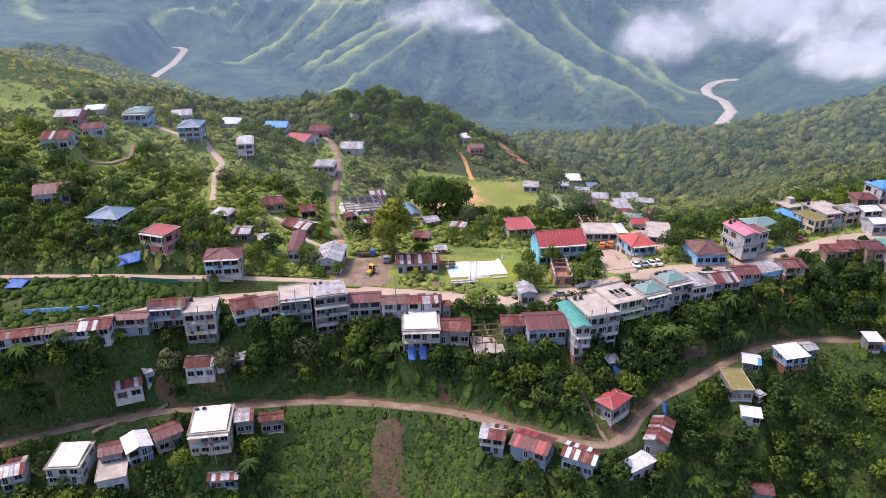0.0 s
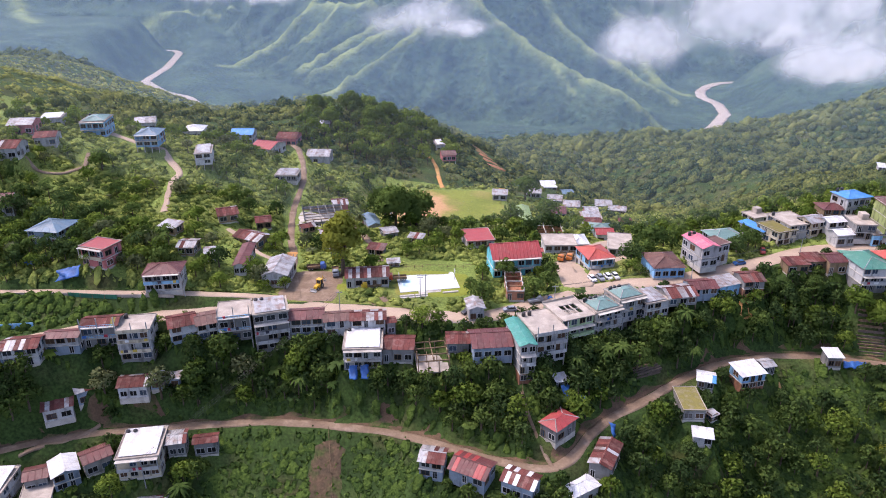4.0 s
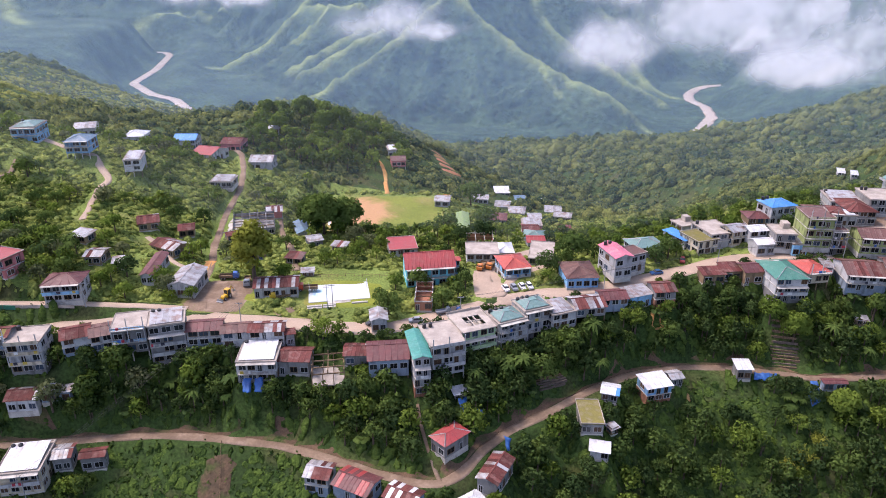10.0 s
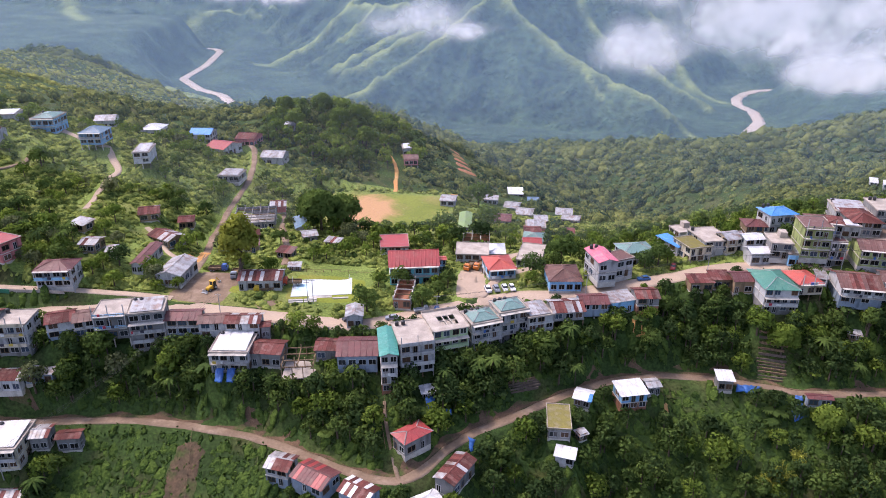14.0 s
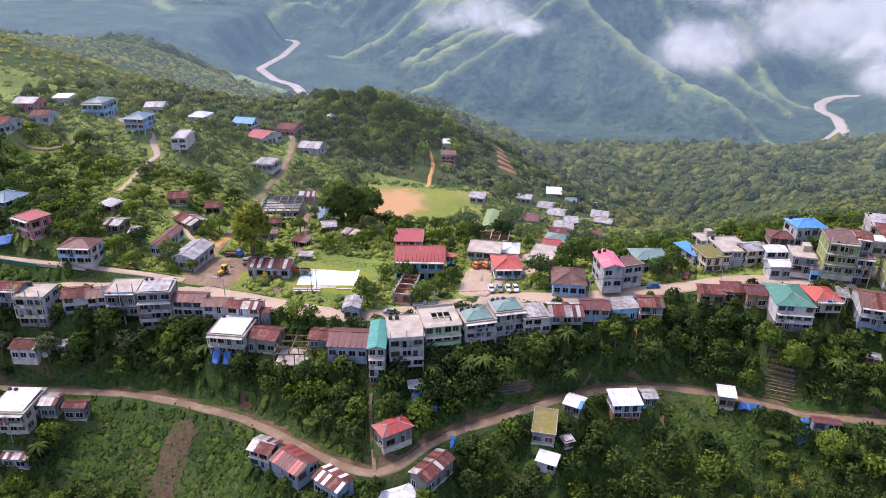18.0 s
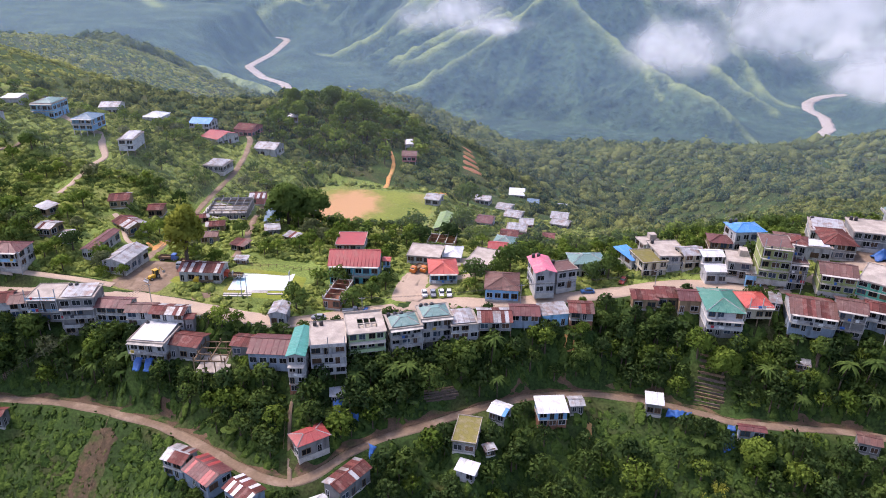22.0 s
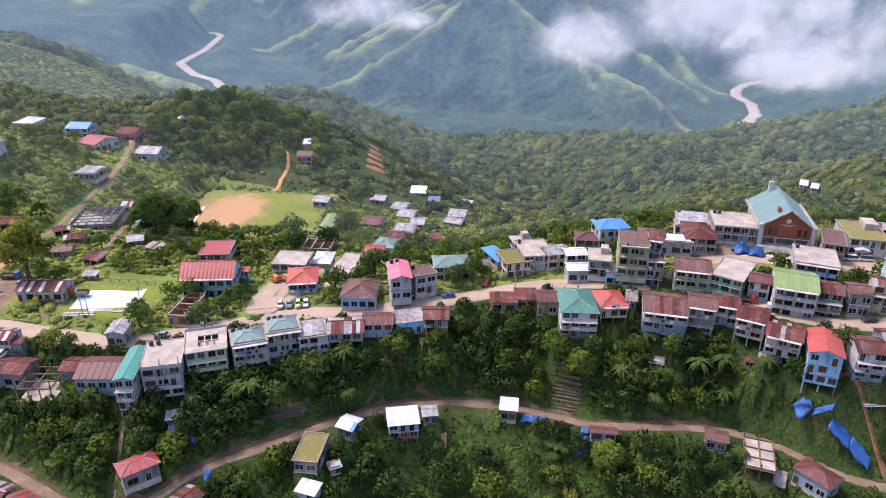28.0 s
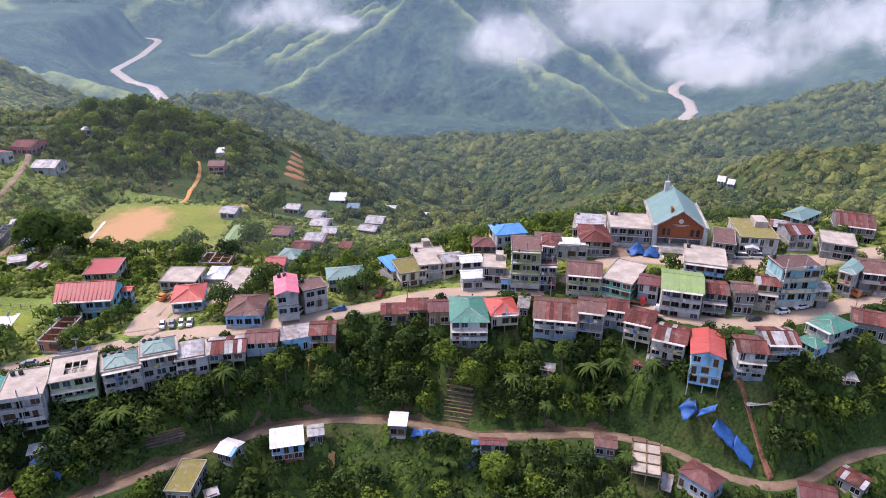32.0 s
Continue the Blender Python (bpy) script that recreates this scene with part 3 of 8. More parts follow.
def grid(name, gx, gy, material):
    xx, yy = np.meshgrid(gx, gy)
    zz = ground_at(xx, yy)
    zz = bed(xx, yy, zz, RIVER, 26, 130) - 2.0 * (bed(xx, yy, np.zeros_like(xx), [(a, b, 1) for a, b, c in RIVER], 19, 12) > 0.5)
    if name == "backdrop":
        zz = np.where(yy < 1260, zz - 6, zz)
    v = np.stack([xx, yy, zz], -1).reshape(-1, 3)
    w = len(gx)
    i = (np.arange(len(gy) - 1)[:, None] * w + np.arange(w - 1)[None, :]).ravel()
    me = fast_mesh(name, v, np.stack([i, i + 1, i + w + 1, i + w], -1), material, True)
    if name == "backdrop":           # grass where the crests are too dry and windy for trees
        wx, wy = xx + 26 * ripple(xx, yy, 700, 3), yy + 26 * ripple(xx, yy, 600, 4)
        grassy = np.zeros_like(xx)
        for (x0, y0, _), (x1, y1, _), _, wide in (r for r in RIDGES if r[3]):
            dx, dy = x1 - x0, y1 - y0
            s = np.clip(((wx - x0) * dx + (wy - y0) * dy) / (dx * dx + dy * dy), 0, 1)
            grassy = np.maximum(grassy, np.exp(-(np.hypot(wx - x0 - s * dx, wy - y0 - s * dy) / (0.5 * wide)) ** 2))
        grassy *= np.clip(0.75 + 0.4 * ripple(xx, yy, 80, 55), 0, 1)
        me.attributes.new("crest_grass", "FLOAT", "POINT").data.foreach_set("value", grassy.ravel().astype(np.float32))
    else:
        # above the main road: the grass copy with sunlight in its colour
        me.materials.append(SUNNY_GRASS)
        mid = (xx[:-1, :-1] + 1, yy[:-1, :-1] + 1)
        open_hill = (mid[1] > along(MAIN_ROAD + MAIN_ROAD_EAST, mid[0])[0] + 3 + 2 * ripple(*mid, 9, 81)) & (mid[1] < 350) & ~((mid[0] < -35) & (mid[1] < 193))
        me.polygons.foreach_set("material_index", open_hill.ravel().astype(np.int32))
    return new(name, me)


def lay_ground():
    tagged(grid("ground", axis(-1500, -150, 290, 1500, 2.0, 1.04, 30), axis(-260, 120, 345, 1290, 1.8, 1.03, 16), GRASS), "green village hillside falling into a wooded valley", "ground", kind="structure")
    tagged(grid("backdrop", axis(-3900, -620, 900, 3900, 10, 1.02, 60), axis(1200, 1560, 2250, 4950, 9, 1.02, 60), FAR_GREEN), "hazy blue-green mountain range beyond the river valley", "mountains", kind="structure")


def ribbon(name, line, half, material, lift, label, category="road", step=2.0, level=None, ragged=0.0):
    """A road: a strip with a camber and a thick edge, laid along a line."""
    a = np.array(line, float)
    far = np.concatenate([[0], np.cumsum(np.hypot(*np.diff(a[:, :2], axis=0).T))])
    s = np.arange(0, far[-1], step)
    c = np.stack([np.interp(s, far, a[:, k]) for k in range(3)], -1)
    for _ in range(2):
        c[1:-1] = (c[:-2] + 2 * c[1:-1] + c[2:]) / 4
    d = np.gradient(c[:, :2], axis=0)
    d /= np.maximum(np.hypot(d[:, 0], d[:, 1]), 1e-6)[:, None]
    nrm = np.stack([-d[:, 1], d[:, 0]], -1)
    rows = []
    for k, (o, h) in enumerate(((-1.04, -0.5), (-1, 0), (-0.5, 0.05), (0, 0.08), (0.5, 0.05), (1, 0), (1.04, -0.5))):
        wob = 1 + ragged * np.sin(s * 0.31 + k) * np.sin(s * 0.117 + 2 * k) if abs(o) >= 1 else 1
        xy = c[:, :2] + nrm * (o * half * wob)[:, None] if ragged and abs(o) >= 1 else c[:, :2] + nrm * o * half
        rows.append(np.column_stack([xy, (c[:, 2] if level is None else np.full(len(s), level)) + h + lift]))
    v = np.stack(rows, 1).reshape(-1, 3)
    i = (np.arange(len(s) - 1)[:, None] * 7 + np.arange(6)[None, :]).ravel()
    me = fast_mesh(name, v, np.stack([i, i + 7, i + 8, i + 1], -1)[:, ::-1], material, True)
    return tagged(new(name, me), label, category, kind="structure")





# ---- houses ----
def box(bm, x0, y0, z0, x1, y1, z1):
    v = [bm.verts.new(p) for p in ((x0, y0, z0), (x1, y0, z0), (x1, y1, z0), (x0, y1, z0), (x0, y0, z1), (x1, y0, z1), (x1, y1, z1), (x0, y1, z1))]
    for f in ((3, 2, 1, 0), (4, 5, 6, 7), (0, 1, 5, 4), (1, 2, 6, 5), (2, 3, 7, 6), (3, 0, 4, 7)):
        bm.faces.new([v[i] for i in f])


def boxes(*dims):
    bm = bmesh.new()
    for d in dims:
        box(bm, *d)
    return bm


def limb(bm, p0, p1, r0, r1, seg=6):
    p0, p1 = Vector(p0), Vector(p1)
    d = (p1 - p0)
    m = Matrix.Translation((p0 + p1) / 2) @ d.to_track_quat("Z", "Y").to_matrix().to_4x4()
    bmesh.ops.create_cone(bm, cap_ends=False, segments=seg, radius1=r0, radius2=r1, depth=d.length, matrix=m)


WINDOWS = {}


def window_mesh(w, h, pale, pane=0):
    """A window: a frame standing proud, a mullion, and glass set back inside it."""
    key = (w, h, pale, pane)
    if key not in WINDOWS:
        bm = bmesh.new()
        t, m = 0.1, 0.04
        xs, zs = (0, t, w / 2 - m, w / 2 + m, w - t, w), (0, t, h - t, h)
        panes = ((1, 1), (3, 1))
        for i in range(5):
            for k in range(3):
                y = 0.0 if (i, k) in panes else -0.09
                f = bm.faces.new([bm.verts.new((xs[a], y, zs[b])) for a, b in ((i, k), (i + 1, k), (i + 1, k + 1), (i, k + 1))])
                f.material_index = int((i, k) in panes)
        for i, k in panes:
            q = [(xs[i], zs[k]), (xs[i + 1], zs[k]), (xs[i + 1], zs[k + 1]), (xs[i], zs[k + 1])]
            for (xa, za), (xb, zb) in zip(q, q[1:] + q[:1]):
                bm.faces.new([bm.verts.new(p) for p in ((xa, -0.09, za), (xb, -0.09, zb), (xb, 0, zb), (xa, 0, za))])
        q = [(0, 0), (w, 0), (w, h), (0, h)]
        for (xa, za), (xb, zb) in zip(q, q[1:] + q[:1]):
            bm.faces.new([bm.verts.new(p) for p in ((xa, -0.09, za), (xa, 0.05, za), (xb, 0.05, zb), (xb, -0.09, zb))])
        bmesh.ops.remove_doubles(bm, verts=bm.verts, dist=0.001)
        me = bpy.data.meshes.new("window")
        bm.to_mesh(me)
        bm.free()
        me.materials.append(WALLS["white"] if pale == 1 else WOOD if pale == 2 else WALLS["grey"])
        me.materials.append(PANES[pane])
        WINDOWS[key] = me
    return WINDOWS[key]


def sheet(name, p0, p1, p2, p3, material, parent, waves=4, depth=0.05, thick=0.05):
    """One corrugated sheet of a roof: p0-p1 along the eave, p3-p2 along the top."""
    p0, p1, p2, p3 = (np.array(p, float) for p in (p0, p1, p2, p3))
    up = np.cross(p1 - p0, p3 - p0 + (p2 - p1))
    up /= np.linalg.norm(up)
    n = waves * 2 + 1
    v = []
    for k in range(n):
        s = k / (n - 1)
        o = up * depth * (k % 2)
        v += [p0 + (p1 - p0) * s + o, p3 + (p2 - p3) * s + o]
    v += [p0 - up * thick, p1 - up * thick, p2 - up * thick, p3 - up * thick]
    f = [(2 * k, 2 * k + 2, 2 * k + 3, 2 * k + 1) for k in range(n - 1)]
    b = 2 * n
    f += [(b, b + 3, b + 2, b + 1), (0, b, b + 1, 2 * n - 2), (1, 2 * n - 1, b + 2, b + 3)]
    ob = new(name, fast_mesh(name, v, f, material))
    ob.parent = parent
    return ob


def roof_side(e0, e1, r1, r0, material, parent, width, odd=None, rng=None):
    """One slope of a roof in sheets side by side; odd: the material of patched sheets."""
    e0, e1, r0, r1 = (np.array(p, float) for p in (e0, e1, r0, r1))
    n = max(1, int(round(np.linalg.norm(e1 - e0) / width)))
    for k in range(n):
        a, b = k / n, (k + 1) / n
        q = [e0 + (e1 - e0) * a, e0 + (e1 - e0) * b, r0 + (r1 - r0) * b, r0 + (r1 - r0) * a]
        if np.linalg.norm(q[2] - q[3]) < 0.05:
            q[2] = q[3] + (q[1] - q[0]) * 0.02
        sheet("roof_sheet", *q, odd if odd and rng.random() < 0.3 else material, parent, waves=max(2, int(round(width / 0.45))))


def tank(x, y, z, parent, r=0.55):
    bm = bmesh.new()
    bmesh.ops.create_cone(bm, cap_ends=True, segments=12, radius1=r, radius2=r, depth=1.1, matrix=Matrix.Translation((x, y, z + 0.55)))
    bmesh.ops.create_cone(bm, cap_ends=True, segments=12, radius1=r, radius2=r * 0.4, depth=0.25, matrix=Matrix.Translation((x, y, z + 1.22)))
    part("water_tank", bm, TANK, parent, "black plastic water tank")


def row_of(face, w, d, storey, count, z, floors, parent, rng, glassy, proud=0.01):
    """Windows of one face, each a part of its own."""
    length = w if face in "fb" else d
    if storey < 2.0:
        return
    ww = min(2.4, length / max(count, 1) * 0.76)
    ww = round(max(0.7, ww) * 5) / 5
    for s in range(floors):
        for k in range(count):
            if rng.random() < 0.08:
                continue
            c = (k + 0.5) * length / count + rng.uniform(-0.15, 0.15)
            tall = rng.random() < 0.18
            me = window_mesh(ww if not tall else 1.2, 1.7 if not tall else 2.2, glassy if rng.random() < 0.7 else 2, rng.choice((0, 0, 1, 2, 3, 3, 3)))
            ob = new("door" if tall else "window", me)
            ob.parent = parent
            zz = z + s * storey + (0.75 if not tall else 0.1)
            g = proud if s == 0 else 0.01
            m = {"f": pose(c - ww / 2, -g, zz), "r": pose(w + g, c - ww / 2, zz, 0, 0, 90), "l": pose(-g, c + ww / 2, zz, 0, 0, -90), "b": pose(c + ww / 2, d + 0.01, zz, 0, 0, 180)}[face]
            ob.matrix_basis = m


def house(x, y, z, w, d, h, turn, roof, tint, wall, label, floors=0, stilts=0.0, base="", patched="", balcony=(), tanks=0, wide=1.6, over=0.5, rise=0.0, windows=(), seed=0, group="village houses", name="house", frames=1, foot=1.6):
    """A house. (x, y, z): the front left foot of its walls; w wide, d deep, h to the eave; turn: degrees by which its front is turned."""
    rng = random.Random(seed * 7 + int(x * 10) + int(y * 13))
    c, sn = math.cos(radians(turn)), math.sin(radians(turn))
    SITES.append((x + c * w / 2 - sn * d / 2, y + sn * w / 2 + c * d / 2, math.hypot(w, d) / 2, z, h, w, d, turn))
    ob = thing(name, pose(x, y, z, 0, 0, turn), label, "house", group)
    t, rm, wm = 0.2, ROOFS.get(tint, SLAB), WALLS[wall]
    valley = y < along(MAIN_ROAD + MAIN_ROAD_EAST, x)[0] - 3
    if valley and not stilts and not base and h >= 6 and roof != "frame":
        if rng.random() < 0.5:
            stilts = 2.2
        elif wall == "white":
            base = rng.choice(("bluegrey", "grey", "lightblue"))
    if roof == "flat" and not tanks and h > 5:
        tanks = rng.choice((0, 1, 2))
    floors = floors or max(1, int(round((h - stilts) / 3.0)))
    storey = (h - stilts) / floors
    # walls, with the base storey in its own finish
    z0 = stilts
    bm = boxes((0, 0, z0, w, t, h), (0, d - t, z0, w, d, h), (0, t, z0, t, d - t, h), (w - t, t, z0, w, d - t, h), (t, t, z0, w - t, d - t, z0 + 0.2))
    bare = roof == "frame" and wall == "timber"
    if bare:                          # a building site: floor and posts only
        bm.free()
        part("floor", boxes((-0.1, -0.1, z0 - 0.1, w + 0.1, d + 0.1, z0 + 0.22)), SLAB, ob)
        for i in range(max(2, int(w / 2.4) + 1)):
            for yy in (0.0, d / 2, d):
                px = i * w / (max(2, int(w / 2.4) + 1) - 1)
                part("post", boxes((px - 0.11, yy - 0.11, z0 + 0.2, px + 0.11, yy + 0.11, h)), wm, ob)
    else:
        part("wall", bm, wm, ob)
    if base:
        part("base_wall", boxes((-0.04, -0.04, z0 - foot, w + 0.04, d, z0 + storey * 0.96)), WALLS[base], ob, "unpainted base storey")
    elif stilts == 0:
        part("plinth", boxes((-0.06, -0.06, -foot, w + 0.06, d, 0.15)), CONCRETE, ob)
    if stilts:
        n = max(2, int(w / 3) + 1)
        for i in range(n):
            for yy in (0.15, d - 0.15):
                px = 0.15 + i * (w - 0.3) / (n - 1)
                part("post", boxes((px - 0.13, yy - 0.13, -foot, px + 0.13, yy + 0.13, z0 + 0.05)), CONCRETE if rng.random() < 0.6 and wall != "timber" else WOOD, ob)
    for s in range(1, 1 if bare else floors):
        part("floor_slab", boxes((-0.12, -0.18, z0 + s * storey - 0.12, w + 0.12, d + 0.05, z0 + s * storey + 0.1)), CONCRETE, ob)
    if not balcony and floors > 1 and h > 5 and roof not in ("frame", "ring") and rng.random() < 0.6:
        balcony = tuple(range(1, floors))
    solid_rail = rng.random() < 0.4
    rail_tint = WALLS[rng.choice(("white", "white", "cream", "lightblue", wall))]
    # openings
    nf = windows[0] if windows else max(2, int(w / 2.4))
    ns = windows[1] if windows else max(1, int(d / 3.2))
    for face, count in () if bare else (("f", nf), ("r" if turn < 12 else "l", ns)):
        row_of(face, w, d, storey, count, z0, floors, ob, rng, frames, 0.06 if base else 0.01)
    for s in balcony:
        zb = z0 + s * storey
        bal = part("balcony", boxes((0.1, -1.2, zb - 0.1, w - 0.1, 0.0, zb + 0.06)), CONCRETE, ob)
        bm = boxes((0.1, -1.2, zb + 0.9, w - 0.1, -1.12, zb + 1.0), (0.1, -1.2, zb + (0.06 if solid_rail else 0.45), w - 0.1, -1.13, zb + (0.9 if solid_rail else 0.52)))
        for k in range(0 if solid_rail else int(w / 0.9) + 1):
            px = 0.1 + k * (w - 0.26) / int(w / 0.9 + 0.001)
            box(bm, px, -1.19, zb + 0.06, px + 0.06, -1.13, zb + 0.95)
        part("railing", bm, rail_tint, bal)
        for k in range(rng.choice((0, 1, 2, 3))):
            px = rng.uniform(0.3, w - 1.3)
            cw = rng.uniform(0.5, 1.1)
            part("washing", boxes((px, -1.26, zb + 0.35, px + cw, -1.215, zb + 1.02), (px, -1.26, zb + 1.02, px + cw, -1.06, zb + 1.06)), CLOTHS[rng.randrange(len(CLOTHS))], bal, "cloth hung to dry")
        for px in (0.12, w / 2 - 0.1, w - 0.32):
            part("pillar", boxes((px, -1.18, zb + 0.06, px + 0.2, -0.98, zb + storey - 0.12)), WALLS["white"], bal)
        if s + 1 not in balcony and s + 1 <= floors:
            part("awning", boxes((0, -1.45, zb + storey - 0.12, w, 0.0, zb + storey + 0.02)), CONCRETE, bal)
    # roof
    o = over
    pitch = rise or 0.3 * min(w, d) * (0.5 if roof == "shed" else 0.62)
    odd = ROOFS[patched] if patched else None
    wide = min(wide, 1.15) if patched else wide
    if roof == "flat":
        part("roof_slab", boxes((-o * 0.6, -o * 0.6, h, w + o * 0.6, d + o * 0.6, h + 0.22)), rm if tint in ("moss", "red", "brown") else SLAB, ob)
        p = 0.45
        part("parapet", boxes((-o * 0.6, -o * 0.6, h + 0.2, w + o * 0.6, -o * 0.6 + 0.15, h + p), (-o * 0.6, d + o * 0.6 - 0.15, h + 0.2, w + o * 0.6, d + o * 0.6, h + p),
                              (-o * 0.6, -o * 0.6 + 0.15, h + 0.2, -o * 0.6 + 0.15, d + o * 0.6 - 0.15, h + p), (w + o * 0.6 - 0.15, -o * 0.6 + 0.15, h + 0.2, w + o * 0.6, d + o * 0.6 - 0.15, h + p)), SLAB, ob)
        if tint in ("white", "tin", "seagreen", "teal", "blue"):
            a0, a1, b0, b1, top = 0.5, w - 0.5, 0.5, d - 0.5, h + 0.5
            if tint in ("white", "tin"):
                roof_side((a0, b0, top), (a1, b0, top), (a1, b1, top + 0.5), (a0, b1, top + 0.5), rm, ob, wide)
            else:
                k, up = min(a1 - a0, b1 - b0) * 0.42, 1.1
                hip(a0, a1, b0, b1, top, k, up, rm, ob, wide)
        elif rng.random() < 0.15:
            part("stair_head", boxes((w * 0.55, d * 0.55, h + 0.2, w * 0.9, d * 0.92, h + 2.2)), SLAB, ob)
    elif roof == "gable":
        y0, y1, ym = -o, d + o, d / 2
        roof_side((-o, y0, h), (w + o, y0, h), (w + o, ym, h + pitch), (-o, ym, h + pitch), rm, ob, wide, odd, rng)
        roof_side((w + o, y1, h), (-o, y1, h), (-o, ym, h + pitch), (w + o, ym, h + pitch), rm, ob, wide, odd, rng)
        for gx in (0.0, w - t):
            prism(ob, [(gx, 0, h), (gx, d, h), (gx, ym, h + pitch - 0.12)], (t, 0, 0), wm)
        part("ridge_cap", boxes((-o, ym - 0.18, h + pitch - 0.02, w + o, ym + 0.18, h + pitch + 0.1)), rm, ob)
    elif roof == "gabley":
        x0, x1, xm = -o, w + o, w / 2
        roof_side((x0, d + o, h), (x0, -o, h), (xm, -o, h + pitch), (xm, d + o, h + pitch), rm, ob, wide, odd, rng)
        roof_side((x1, -o, h), (x1, d + o, h), (xm, d + o, h + pitch), (xm, -o, h + pitch), rm, ob, wide, odd, rng)
        for gy in (0.0, d - t):
            prism(ob, [(0, gy, h), (xm, gy, h + pitch - 0.12), (w, gy, h)], (0, t, 0), wm)
        part("ridge_cap", boxes((xm - 0.18, -o, h + pitch - 0.02, xm + 0.18, d + o, h + pitch + 0.1)), rm, ob)
    elif roof == "hip":
        hip(-o, w + o, -o, d + o, h, min(w, d) / 2 * 0.98 + o * 0.9, pitch, rm, ob, wide, odd, rng)
    elif roof == "shed":
        roof_side((-o, -o, h), (w + o, -o, h), (w + o, d + o, h + pitch), (-o, d + o, h + pitch), rm, ob, wide, odd, rng)
        prism(ob, [(0, 0, h), (0, d, h), (0, d, h + pitch - 0.1)], (w, 0, 0), wm)
    elif roof == "ring":              # a slab with an open well, beams across it
        a0, a1, b0, b1 = w * 0.3, w * 0.82, d * 0.22, d * 0.72
        for q in ((-0.4, -0.4, w + 0.4, b0), (-0.4, b1, w + 0.4, d + 0.4), (-0.4, b0, a0, b1), (a1, b0, w + 0.4, b1)):
            part("roof_slab", boxes((q[0], q[1], h, q[2], q[3], h + 0.25)), SLAB, ob)
        part("well_floor", boxes((a0, b0, h - 1.3, a1, b1, h - 1.1)), SLAB, ob)
        for f in (0.33, 0.66):
            part("beam", boxes((a0 + (a1 - a0) * f - 0.14, b0, h - 0.1, a0 + (a1 - a0) * f + 0.14, b1, h + 0.2)), SLAB, ob)
        part("beam", boxes((a0, (b0 + b1) / 2 - 0.14, h - 0.104, a1, (b0 + b1) / 2 + 0.14, h + 0.196)), SLAB, ob)
        part("parapet", boxes((-0.4, d + 0.25, h + 0.25, w + 0.4, d + 0.4, h + 0.9), (-0.4, -0.4, h + 0.25, -0.25, d + 0.25, h + 0.6), (w + 0.25, -0.4, h + 0.25, w + 0.4, d + 0.25, h + 0.6)), SLAB, ob)
    elif roof == "frame":
        open_frame(ob, w, d, h, WOOD if wall == "timber" else WALLS["grey"] if wall == "grey" else CONCRETE)
    for k in range(tanks):
        tank(0.8 + k * 1.7 + rng.uniform(0, 0.4), d * 0.85, h + (0.25 if roof == "flat" else 0.6), ob)
    return ob


def prism(parent, tri, along_, material):
    bm = bmesh.new()
    a = [bm.verts.new(p) for p in tri]
    b = [bm.verts.new(tuple(np.add(p, along_))) for p in tri]
    bm.faces.new(a)
    bm.faces.new(b[::-1])
    for i in range(3):
        j = (i + 1) % 3
        bm.faces.new((a[i], b[i], b[j], a[j]))
    bmesh.ops.recalc_face_normals(bm, faces=bm.faces)
    part("gable", bm, material, parent)


def hip(x0, x1, y0, y1, z, k, up, rm, ob, wide, odd=None, rng=None):
    """Four slopes that run in by k on every side and rise by up."""
    k = min(k, (x1 - x0) / 2 - 0.02, (y1 - y0) / 2 - 0.02)
    e = [(x0, y0, z), (x1, y0, z), (x1, y1, z), (x0, y1, z)]
    r = [(x0 + k, y0 + k, z + up), (x1 - k, y0 + k, z + up), (x1 - k, y1 - k, z + up), (x0 + k, y1 - k, z + up)]
    for i in range(4):
        j = (i + 1) % 4
        roof_side(e[i], e[j], r[j], r[i], rm, ob, wide * 1.6, odd, rng)
        bm = bmesh.new()
        limb(bm, (e[i][0], e[i][1], e[i][2] + 0.05), (r[i][0], r[i][1], r[i][2] + 0.06), 0.14, 0.14, 4)
        part("hip_cap", bm, ROOFS["tin"] if rm in (ROOFS["green"], ROOFS["red"], ROOFS["seagreen"]) else rm, ob)
    part("roof_top", boxes((x0 + k - 0.12, y0 + k - 0.12, z + up - 0.05, x1 - k + 0.12, y1 - k + 0.12, z + up + 0.08)), rm, ob)


def open_frame(ob, w, d, h, made):
    """Bare columns and beams of a building that has no roof yet."""
    nx, ny = max(2, int(w / 3) + 1), max(2, int(d / 3) + 1)
    for i in range(nx):
        px = i * w / (nx - 1)
        part("beam", boxes((px - 0.12, 0, h, px + 0.12, d, h + 0.3)), made, ob)
        for j in range(ny):
            if i in (0, nx - 1) or j in (0, ny - 1):
                py = j * d / (ny - 1)
                part("column", boxes((px - 0.14, py - 0.14, h, px + 0.14, py + 0.14, h + 1.3)), made, ob)
    for j in range(ny):
        py = j * d / (ny - 1)
        part("beam", boxes((-0.12, py - 0.12, h + 0.004, w + 0.12, py + 0.12, h + 0.304)), WOOD if j % 2 else made, ob)



